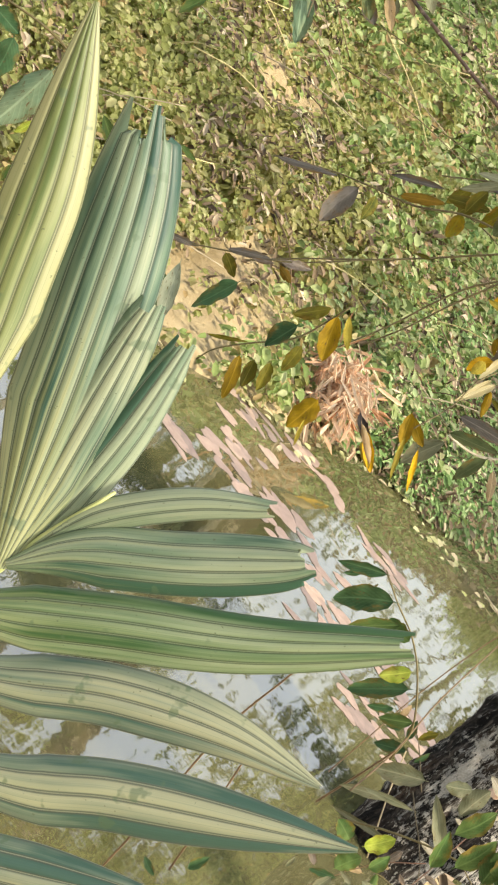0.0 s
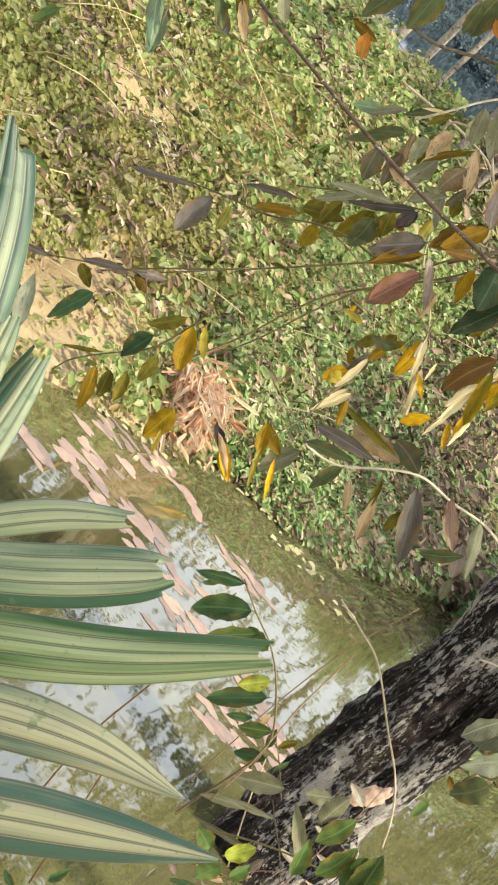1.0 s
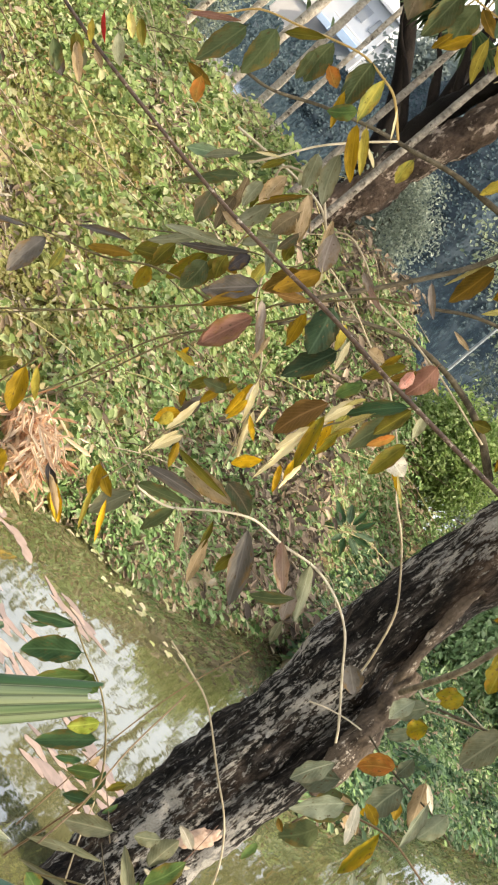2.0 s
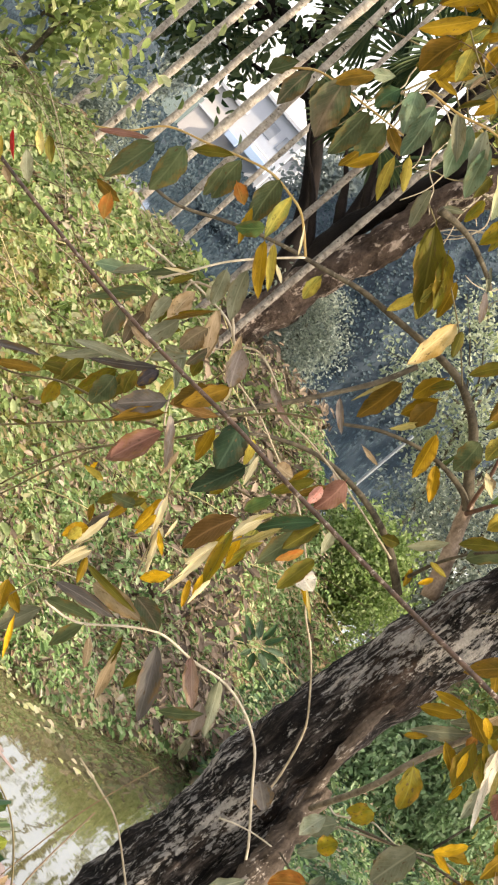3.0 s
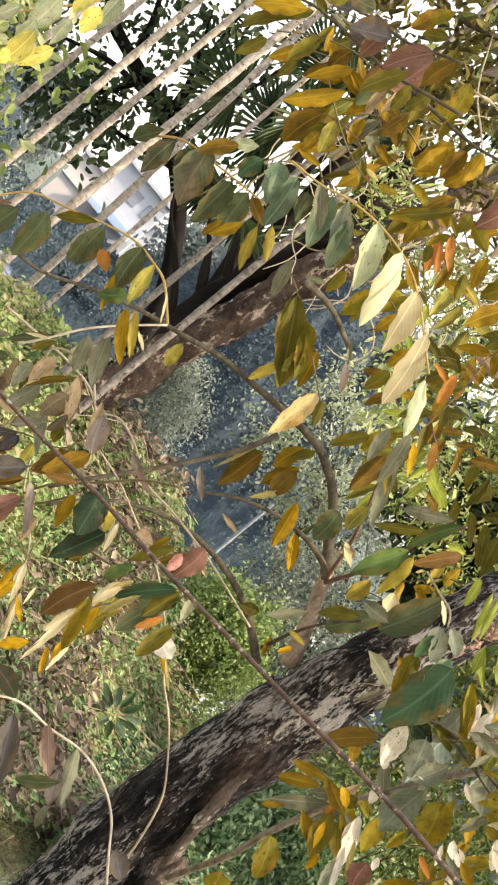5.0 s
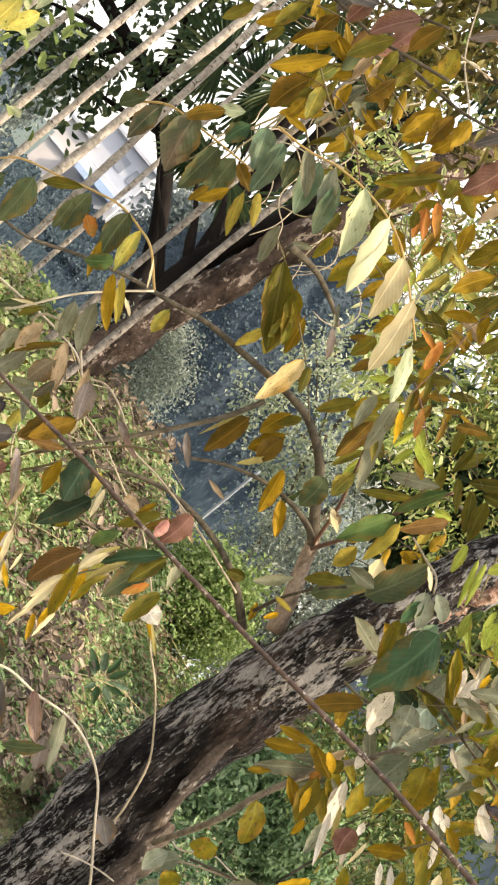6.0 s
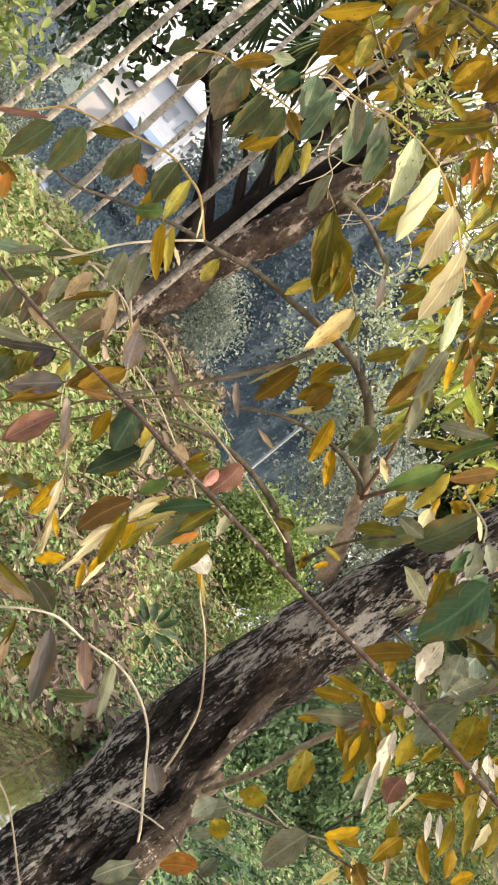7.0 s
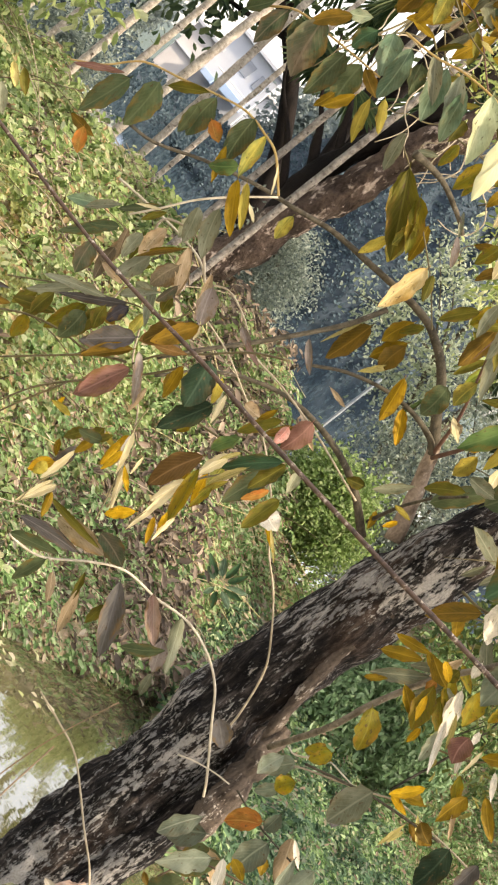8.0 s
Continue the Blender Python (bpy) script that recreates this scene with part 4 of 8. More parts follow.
b = branch(creeper, "vine", [(-0.132, 5.300, 0.996), (-0.080, 5.332, 1.001), (-0.037, 5.364, 1.019), (0.035, 5.395, 1.090), (0.100, 5.427, 1.133), (0.190, 5.459, 1.143), (0.282, 5.491, 1.162), (0.369, 5.523, 1.148), (0.447, 5.555, 1.108), (0.519, 5.586, 1.037), (0.612, 5.618, 0.946), (0.647, 5.650, 0.904)], 0.0030, 0.0033, cream_vine)
leaves(b, [
    ("s", -0.122, 5.270, 0.993, -0.153, 0.870, 0.053),
    ("d", -0.141, 5.270, 1.003, -0.026, 1.065, 0.035),
    ("d", -0.035, 5.334, 1.027, -0.051, 0.930, 0.038),
    ("p", -0.159, 5.270, 1.045, -0.002, 1.094, 0.038),
    ("B2", -0.103, 5.302, 1.104, 0.040, 1.132, 0.056),
    ("o", -0.146, 5.270, 1.129, 0.021, 1.142, 0.023),
    ("D2", -0.012, 5.365, 1.152, 0.085, 1.142, 0.059),
    ("b", 0.060, 5.365, 1.043, 0.114, 0.925, 0.033),
    ("o", 0.039, 5.365, 1.074, 0.076, 0.991, 0.020),
    ("p", 0.101, 5.397, 1.123, 0.216, 0.964, 0.057),
    ("R", 0.174, 5.429, 1.157, 0.275, 1.075, 0.044),
    ("P", 0.276, 5.461, 1.101, 0.324, 1.027, 0.042)])
leaves(b, [
    ("s", 0.261, 5.461, 1.169, 0.345, 1.044, 0.039),
    ("d", 0.222, 5.429, 1.006, 0.302, 1.087, 0.039),
    ("o", 0.135, 5.397, 1.061, 0.134, 0.989, 0.031),
    ("s", 0.325, 5.493, 1.025, 0.349, 0.960, 0.024),
    ("a", -0.217, 5.270, 0.969, -0.148, 0.941, 0.028),
    ("A", -0.155, 5.270, 0.933, -0.093, 0.846, 0.018),
    ("b", -0.009, 5.334, 1.018, 0.043, 0.957, 0.023)])
b = branch(creeper, "vine", [(-0.238, 5.400, 1.643), (-0.147, 5.425, 1.631), (-0.039, 5.450, 1.597), (0.070, 5.475, 1.563), (0.205, 5.500, 1.476), (0.274, 5.525, 1.411), (0.355, 5.550, 1.358), (0.438, 5.575, 1.284), (0.494, 5.600, 1.218), (0.537, 5.625, 1.114), (0.557, 5.650, 1.039)], 0.0020, 0.0030, pale_vine)
leaves(b, [
    ("w", 0.182, 5.470, 1.474, 0.246, 1.464, 0.052),
    ("A", 0.207, 5.470, 1.458, 0.280, 1.423, 0.016),
    ("y", 0.222, 5.470, 1.460, 0.300, 1.410, 0.010),
    ("p", 0.514, 5.620, 1.060, 0.585, 1.017, 0.056)])
b = branch(creeper, "vine", [(0.525, 5.600, 0.928), (0.563, 5.600, 0.950), (0.613, 5.600, 0.970), (0.657, 5.600, 0.981)], 0.0023, 0.0020, cream_vine)
b = branch(creeper, "vine", [(0.188, 5.200, 0.850), (0.270, 5.200, 0.839), (0.353, 5.200, 0.819), (0.485, 5.200, 0.737), (0.574, 5.200, 0.682), (0.638, 5.200, 0.618), (0.680, 5.200, 0.552)], 0.0022, 0.0025, pale_vine)
b = branch(creeper, "vine", [(-0.311, 5.600, 1.683), (-0.264, 5.600, 1.714), (-0.189, 5.600, 1.700), (-0.113, 5.600, 1.666), (-0.013, 5.600, 1.671), (0.129, 5.600, 1.665), (0.254, 5.600, 1.648), (0.310, 5.600, 1.640)], 0.0027, 0.0027, pale_vine)
leaves(b, [
    ("P", -0.185, 5.570, 1.689, -0.127, 1.671, 0.027),
    ("R", -0.157, 5.570, 1.676, -0.083, 1.661, 0.019)])
b = branch(creeper, "vine", [(0.700, 5.400, 0.752), (0.720, 5.375, 0.841), (0.785, 5.350, 0.890), (0.870, 5.325, 0.923), (0.999, 5.300, 0.917)], 0.0026, 0.0026, brown_stick)
leaves(b, [
    ("S", 0.651, 5.345, 0.939, 0.615, 0.823, 0.061),
    ("S", 0.738, 5.320, 0.902, 0.663, 0.786, 0.066),
    ("O", 0.742, 5.320, 1.033, 0.684, 0.964, 0.048),
    ("w2", 0.746, 5.320, 0.921, 0.802, 0.835, 0.028),
    ("m", 0.829, 5.295, 0.925, 0.846, 0.773, 0.048),
    ("a", 0.759, 5.320, 0.932, 0.815, 0.919, 0.028),
    ("S", 0.844, 5.295, 1.053, 0.885, 0.929, 0.040),
    ("m", 0.715, 5.320, 1.158, 0.698, 1.103, 0.053),
    ("S", 0.650, 5.320, 1.176, 0.644, 1.098, 0.053),
    ("S", 0.860, 5.295, 0.816, 0.926, 0.752, 0.028),
    ("S", 0.900, 5.295, 0.867, 0.956, 0.811, 0.030),
    ("O2", 0.665, 5.370, 0.742, 0.701, 0.724, 0.018)])
leaves(b, [
    ("g", 0.683, 5.370, 0.667, 0.689, 0.610, 0.031),
    ("w", 0.906, 5.295, 0.752, 0.930, 0.774, 0.025)])
b = branch(sapling, "twig", [(-0.803, 4.850, 1.174), (-0.698, 4.829, 1.248), (-0.616, 4.807, 1.294), (-0.522, 4.786, 1.342), (-0.447, 4.764, 1.405), (-0.378, 4.743, 1.441), (-0.310, 4.721, 1.462), (-0.240, 4.700, 1.511)], 0.0017, 0.0028, olive_twig)
leaves(b, [
    ("p", -0.799, 4.820, 1.178, -0.674, 1.258, 0.021),
    ("p", -0.626, 4.777, 1.286, -0.624, 1.174, 0.048),
    ("p", -0.609, 4.777, 1.341, -0.508, 1.411, 0.020),
    ("Y2", -0.591, 4.777, 1.298, -0.574, 1.240, 0.030),
    ("s", -0.492, 4.734, 1.483, -0.371, 1.557, 0.025),
    ("O2", -0.560, 4.756, 1.332, -0.483, 1.394, 0.027),
    ("o", -0.491, 4.734, 1.406, -0.409, 1.457, 0.032),
    ("o", -0.442, 4.734, 1.485, -0.438, 1.416, 0.034),
    ("d", -0.374, 4.713, 1.512, -0.367, 1.434, 0.047),
    ("o", -0.355, 4.691, 1.553, -0.332, 1.501, 0.034),
    ("K", -0.322, 4.670, 1.588, -0.328, 1.536, 0.029),
    ("p", -0.260, 4.670, 1.565, -0.325, 1.481, 0.051)])
leaves(b, [
    ("O2", -0.246, 4.670, 1.547, -0.307, 1.451, 0.036),
    ("r", -0.223, 4.670, 1.519, -0.251, 1.403, 0.051),
    ("O2", -0.202, 4.670, 1.679, -0.241, 1.577, 0.040),
    ("P", -0.240, 4.670, 1.551, -0.181, 1.492, 0.020),
    ("B", -0.236, 4.670, 1.576, -0.176, 1.619, 0.022),
    ("Y2", -0.371, 4.713, 1.486, -0.356, 1.443, 0.020),
    ("s", -0.357, 4.691, 1.581, -0.305, 1.656, 0.025),
    ("c", -0.792, 4.820, 1.159, -0.762, 1.168, 0.014)])
b = branch(sapling, "twig", [(-0.684, 4.900, 0.975), (-0.595, 4.863, 1.087), (-0.481, 4.825, 1.220), (-0.370, 4.787, 1.365), (-0.305, 4.750, 1.453)], 0.0017, 0.0023, olive_twig)
leaves(b, [
    ("P", -0.694, 4.870, 0.994, -0.634, 1.025, 0.021),
    ("P", -0.630, 4.833, 1.043, -0.567, 1.081, 0.023),
    ("O2", -0.585, 4.833, 1.023, -0.621, 1.039, 0.016),
    ("o", -0.414, 4.757, 1.302, -0.446, 1.283, 0.009)])
b = branch(sapling, "twig", [(-0.430, 4.850, 0.964), (-0.375, 4.825, 1.129), (-0.349, 4.800, 1.237), (-0.321, 4.775, 1.326), (-0.272, 4.750, 1.410), (-0.195, 4.725, 1.529), (-0.163, 4.700, 1.593)], 0.0017, 0.0028, olive_twig)
leaves(b, [
    ("d", -0.145, 4.720, 1.374, -0.196, 1.351, 0.031),
    ("A", -0.107, 4.695, 1.399, -0.106, 1.338, 0.018),
    ("Y", -0.224, 4.720, 1.354, -0.276, 1.344, 0.016),
    ("o", -0.158, 4.720, 1.361, -0.144, 1.397, 0.020)])
b = branch(sapling, "twig", [(-0.855, 4.850, 0.860), (-0.785, 4.825, 0.916), (-0.694, 4.800, 0.992), (-0.597, 4.775, 1.076), (-0.464, 4.750, 1.247)], 0.0017, 0.0017, olive_twig)
leaves(b, [
    ("p", -0.837, 4.820, 0.895, -0.761, 0.933, 0.018),
    ("p", -0.713, 4.770, 0.984, -0.631, 1.046, 0.020),
    ("P", -0.601, 4.745, 1.078, -0.558, 1.101, 0.018),
    ("O2", -0.609, 4.745, 1.054, -0.564, 1.050, 0.020),
    ("p", -0.837, 4.820, 0.829, -0.778, 0.850, 0.034),
    ("S", -0.761, 4.795, 0.894, -0.684, 0.775, 0.041),
    ("D", -0.640, 4.770, 0.968, -0.675, 0.848, 0.050),
    ("D", -0.765, 4.795, 0.852, -0.720, 0.770, 0.046),
    ("o", -0.709, 4.770, 0.980, -0.655, 0.959, 0.032)])
b = branch(sapling, "twig", [(-0.382, 4.850, 1.060), (-0.347, 4.817, 1.163), (-0.320, 4.783, 1.271), (-0.286, 4.750, 1.384)], 0.0017, 0.0023, olive_twig)
b = branch(sapling, "twig", [(-0.588, 4.850, 0.767), (-0.576, 4.830, 0.816), (-0.536, 4.810, 0.885), (-0.479, 4.790, 0.970), (-0.458, 4.770, 1.052), (-0.448, 4.750, 1.111)], 0.0017, 0.0023, olive_twig)
leaves(b, [
    ("o", -0.468, 4.740, 1.088, -0.513, 1.014, 0.034),
    ("D", -0.490, 4.760, 1.007, -0.505, 0.920, 0.050),
    ("a", -0.450, 4.720, 1.093, -0.398, 0.999, 0.043),
    ("Y", -0.436, 4.720, 1.109, -0.381, 1.055, 0.020),
    ("o", -0.455, 4.760, 0.984, -0.442, 0.916, 0.032),
    ("a", -0.529, 4.780, 0.867, -0.480, 0.774, 0.034),
    ("o", -0.500, 4.780, 0.884, -0.474, 0.818, 0.030),
    ("o", -0.472, 4.780, 0.907, -0.446, 0.842, 0.030),
    ("a", -0.348, 4.760, 0.940, -0.349, 0.843, 0.050),
    ("o", -0.614, 4.800, 0.826, -0.537, 0.889, 0.011),
    ("Y", -0.336, 4.760, 0.889, -0.307, 0.832, 0.011)])
b = branch(sapling, "twig", [(-0.157, 4.850, 1.243), (-0.168, 4.817, 1.197), (-0.161, 4.783, 1.137), (-0.176, 4.750, 1.050)], 0.0017, 0.0017, olive_twig)
leaves(b, [
    ("Y", -0.189, 4.820, 1.244, -0.189, 1.204, 0.030),
    ("c", -0.137, 4.820, 1.234, -0.160, 1.159, 0.018),
    ("a", -0.202, 4.720, 1.082, -0.160, 1.016, 0.029),
    ("Y", -0.174, 4.720, 1.040, -0.125, 0.953, 0.013),
    ("a", -0.137, 4.820, 1.216, -0.107, 1.161, 0.018)])
b = branch(sapling, "twig", [(-0.986, 4.800, 1.462), (-0.965, 4.750, 1.446), (-0.943, 4.700, 1.431)], 0.0017, 0.0017, olive_twig)
leaves(b, [
    ("t", -0.982, 4.770, 1.455, -0.932, 1.369, 0.041),
    ("g", -1.100, 4.670, 1.310, -1.118, 1.241, 0.029),
    ("p", -0.907, 4.770, 1.538, -0.854, 1.515, 0.034),
    ("s", -0.871, 4.770, 1.587, -0.841, 1.546, 0.030),
    ("b", -0.852, 4.770, 1.601, -0.810, 1.588, 0.016)])
b = branch(sapling, "twig", [(-0.233, 4.750, 1.513), (-0.209, 4.713, 1.572), (-0.153, 4.675, 1.647), (-0.099, 4.637, 1.721), (-0.038, 4.600, 1.774)], 0.0022, 0.0028, olive_twig)
leaves(b, [
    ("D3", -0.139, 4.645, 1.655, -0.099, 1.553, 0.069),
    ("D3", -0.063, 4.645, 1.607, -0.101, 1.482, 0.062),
    ("a", -0.164, 4.645, 1.604, -0.138, 1.527, 0.024),
    ("P", -0.249, 4.720, 1.548, -0.165, 1.467, 0.020),
    ("b", -0.177, 4.720, 1.514, -0.162, 1.444, 0.013),
    ("Y", -0.097, 4.645, 1.649, -0.069, 1.597, 0.020),
    ("c", -0.066, 4.645, 1.635, -0.039, 1.572, 0.015),
    ("b", -0.031, 4.607, 1.653, 0.011, 1.661, 0.033)])
b = branch(sapling, "twig", [(0.114, 4.700, 1.634), (0.083, 4.680, 1.581), (0.051, 4.660, 1.522), (0.031, 4.640, 1.483), (0.018, 4.620, 1.409), (0.014, 4.600, 1.329)], 0.0022, 0.0022, olive_twig)
leaves(b, [
    ("B", 0.005, 4.630, 1.531, -0.023, 1.396, 0.053),
    ("m", 0.013, 4.610, 1.512, 0.063, 1.378, 0.033),
    ("c", 0.037, 4.630, 1.562, 0.025, 1.489, 0.020),
    ("y", 0.076, 4.650, 1.580, 0.050, 1.492, 0.018),
    ("c", 0.018, 4.610, 1.462, 0.021, 1.313, 0.019),
    ("A", 0.042, 4.590, 1.407, 0.070, 1.355, 0.015),
    ("D", 0.115, 4.670, 1.642, 0.040, 1.527, 0.040),
    ("O2", 0.068, 4.670, 1.698, 0.038, 1.633, 0.020),
    ("r", 0.083, 4.670, 1.735, 0.085, 1.644, 0.049),
    ("X2", 0.061, 4.670, 1.690, 0.069, 1.642, 0.024),
    ("g", 0.018, 4.650, 1.596, 0.001, 1.538, 0.031),
    ("o", 0.118, 4.670, 1.642, 0.105, 1.546, 0.036)])
leaves(b, [
    ("O", 0.137, 4.650, 1.584, 0.113, 1.526, 0.020),
    ("o", 0.164, 4.670, 1.589, 0.159, 1.489, 0.036),
    ("s", 0.141, 4.670, 1.656, 0.166, 1.599, 0.024),
    ("Y", 0.073, 4.630, 1.535, 0.052, 1.466, 0.015),
    ("m", 0.061, 4.630, 1.502, 0.063, 1.435, 0.018),
    ("c", 0.061, 4.590, 1.413, 0.067, 1.343, 0.013),
    ("y", 0.045, 4.650, 1.586, 0.026, 1.536, 0.011)])
b = branch(sapling, "twig", [(-0.144, 4.800, 1.477), (-0.127, 4.775, 1.428), (-0.088, 4.750, 1.370), (-0.059, 4.725, 1.320), (-0.033, 4.700, 1.266)], 0.0017, 0.0017, olive_twig)
leaves(b, [
    ("A", -0.127, 4.745, 1.399, -0.113, 1.337, 0.020),
    ("c", -0.126, 4.745, 1.436, -0.079, 1.350, 0.016),
    ("c", -0.084, 4.720, 1.382, -0.027, 1.292, 0.016),
    ("A", 0.008, 4.695, 1.344, -0.030, 1.284, 0.031),
    ("A", 0.034, 4.695, 1.366, 0.068, 1.314, 0.016),
    ("a", -0.163, 4.745, 1.369, -0.166, 1.309, 0.023),
    ("o", -0.186, 4.745, 1.359, -0.206, 1.314, 0.029),
    ("A", -0.084, 4.720, 1.378, -0.035, 1.349, 0.013),
    ("Y", -0.162, 4.745, 1.388, -0.125, 1.379, 0.016),
    ("c", -0.072, 4.720, 1.420, -0.060, 1.373, 0.009)])
b = branch(sapling, "twig", [(-0.383, 5.050, 1.493), (-0.382, 5.030, 1.550), (-0.407, 5.010, 1.652), (-0.442, 4.990, 1.730), (-0.358, 4.970, 1.764), (-0.281, 4.950, 1.718)], 0.0024, 0.0030, pale_vine)
leaves(b, [
    ("s", -0.413, 4.940, 1.812, -0.376, 1.734, 0.038),
    ("s", -0.384, 4.940, 1.846, -0.323, 1.743, 0.045),
    ("b", -0.363, 4.940, 1.743, -0.299, 1.661, 0.035),
    ("P", -0.264, 4.920, 1.732, -0.212, 1.655, 0.052),
    ("c", -0.225, 4.920, 1.666, -0.201, 1.625, 0.014),
    ("B2", -0.339, 4.920, 1.705, -0.345, 1.625, 0.049),
    ("d", -0.484, 4.980, 1.652, -0.534, 1.603, 0.028),
    ("s", -0.397, 4.980, 1.666, -0.413, 1.580, 0.043),
    ("s", -0.443, 4.960, 1.684, -0.431, 1.614, 0.035),
    ("O2", -0.353, 4.940, 1.743, -0.416, 1.635, 0.014),
    ("D2", -0.501, 4.980, 1.597, -0.467, 1.516, 0.050),
    ("Y2", -0.313, 5.000, 1.578, -0.298, 1.513, 0.029)])
leaves(b, [
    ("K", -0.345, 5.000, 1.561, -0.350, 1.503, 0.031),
    ("p", -0.280, 5.000, 1.538, -0.354, 1.431, 0.052),
    ("O2", -0.265, 5.020, 1.513, -0.340, 1.410, 0.031),
    ("r", -0.236, 5.020, 1.474, -0.273, 1.344, 0.057),
    ("O2", -0.245, 4.920, 1.627, -0.264, 1.542, 0.042),
    ("o", -0.376, 5.020, 1.493, -0.369, 1.427, 0.038),
    ("b", -0.418, 4.960, 1.730, -0.412, 1.663, 0.035),
    ("s", -0.380, 5.000, 1.600, -0.317, 1.610, 0.031),
    ("o", -0.298, 4.920, 1.651, -0.286, 1.610, 0.030),
    ("b", -0.458, 5.000, 1.571, -0.391, 1.577, 0.026),
    ("O2", -0.331, 5.020, 1.509, -0.377, 1.500, 0.024),
    ("s", -0.454, 5.020, 1.502, -0.405, 1.523, 0.031)])
leaves(b, [
    ("D2", -0.309, 4.920, 1.675, -0.312, 1.616, 0.026)])
b = branch(sapling, "twig", [(-0.495, 5.000, 1.680), (-0.464, 5.000, 1.740), (-0.429, 5.000, 1.812), (-0.381, 5.000, 1.881), (-0.327, 5.000, 1.948)], 0.0024, 0.0024, cream_vine)
leaves(b, [
    ("s", -0.516, 4.970, 1.686, -0.564, 1.618, 0.026),
    ("o", -0.444, 4.970, 1.750, -0.468, 1.693, 0.017),
    ("b", -0.472, 4.970, 1.665, -0.442, 1.609, 0.021),
    ("c", -0.454, 4.970, 1.743, -0.503, 1.706, 0.009)])
b = branch(overhang, "leaf_stalk", [(-0.836, 5.050, 1.783), (-0.779, 5.031, 1.833), (-0.728, 5.013, 1.903), (-0.644, 4.994, 1.945), (-0.572, 4.975, 1.981), (-0.506, 4.956, 2.007), (-0.442, 4.938, 2.008), (-0.393, 4.919, 1.999), (-0.322, 4.900, 1.951)], 0.0021, 0.0030, yellow_stalk)
leaves(b, [
    ("r", -0.827, 5.020, 1.781, -0.735, 1.858, 0.019),
    ("d", -0.715, 4.982, 1.869, -0.739, 1.733, 0.064),
    ("d", -0.670, 4.964, 1.912, -0.651, 1.787, 0.064),
    ("o", -0.655, 4.964, 1.908, -0.583, 1.972, 0.028),
    ("d", -0.566, 4.945, 1.984, -0.544, 1.877, 0.057),
    ("O", -0.539, 4.945, 1.941, -0.489, 1.923, 0.035),
    ("d", -0.481, 4.926, 2.019, -0.449, 1.907, 0.059),
    ("Y2", -0.437, 4.907, 2.015, -0.406, 1.910, 0.035),
    ("g", -0.419, 4.889, 1.929, -0.465, 1.878, 0.040),
    ("a", -0.406, 4.889, 1.914, -0.318, 1.820, 0.030),
    ("Y", -0.386, 4.870, 1.923, -0.314, 1.846, 0.023),
    ("O", -0.702, 5.001, 1.724, -0.666, 1.673, 0.033)])
leaves(b, [
    ("O2", -0.748, 5.020, 1.715, -0.673, 1.722, 0.026),
    ("c", -0.375, 4.889, 1.995, -0.331, 1.940, 0.006),
    ("d", -0.578, 4.945, 1.942, -0.563, 1.868, 0.031),
    ("a", -0.475, 4.926, 1.935, -0.431, 1.860, 0.021)])
b = branch(overhang, "leaf_stalk", [(-0.925, 5.000, 2.334), (-0.950, 4.987, 2.263), (-0.985, 4.975, 2.200), (-1.027, 4.963, 2.128), (-1.052, 4.950, 2.074)], 0.0030, 0.0024, yellow_stalk)
leaves(b, [
    ("YB", -0.972, 4.933, 2.130, -0.965, 2.022, 0.052),
    ("YB", -0.928, 4.957, 2.266, -0.912, 2.194, 0.052),
    ("l2", -0.920, 4.970, 2.320, -0.901, 2.221, 0.045),
    ("l2", -0.998, 4.945, 2.221, -0.992, 2.114, 0.057),
    ("l2", -1.030, 4.933, 2.139, -1.050, 2.063, 0.033),
    ("l2", -0.990, 4.933, 2.145, -0.967, 2.074, 0.049),
    ("YB", -0.920, 4.945, 2.137, -0.949, 2.048, 0.038),
    ("l2", -0.945, 4.945, 2.202, -0.931, 2.128, 0.035),
    ("YB", -0.963, 4.957, 2.277, -0.957, 2.210, 0.040),
    ("YB", -0.975, 4.920, 2.060, -0.970, 2.020, 0.035),
    ("l2", -1.091, 4.920, 2.096, -1.111, 2.036, 0.047)])
b = branch(overhang, "leaf_stalk", [(-0.686, 5.050, 2.146), (-0.651, 5.010, 2.183), (-0.601, 4.970, 2.221), (-0.511, 4.930, 2.240), (-0.441, 4.890, 2.252), (-0.379, 4.850, 2.261)], 0.0029, 0.0024, yellow_stalk)
leaves(b, [
    ("d", -0.684, 5.020, 2.138, -0.654, 2.204, 0.045),
    ("D2", -0.612, 4.940, 2.213, -0.604, 2.105, 0.057),
    ("d", -0.584, 4.940, 2.221, -0.557, 2.162, 0.031),
    ("D2", -0.551, 4.900, 2.263, -0.499, 2.122, 0.084),
    ("d", -0.462, 4.860, 2.247, -0.450, 2.120, 0.058),
    ("d", -0.423, 4.860, 2.257, -0.398, 2.158, 0.065),
    ("D", -0.454, 4.860, 2.323, -0.462, 2.254, 0.051),
    ("t", -0.433, 4.860, 2.346, -0.380, 2.262, 0.058),
    ("t", -0.384, 4.820, 2.354, -0.349, 2.229, 0.051),
    ("l2", -0.529, 4.900, 2.293, -0.486, 2.330, 0.033),
    ("a", -0.378, 4.820, 2.205, -0.404, 2.131, 0.030),
    ("O2", -0.416, 4.860, 2.251, -0.350, 2.233, 0.032)])
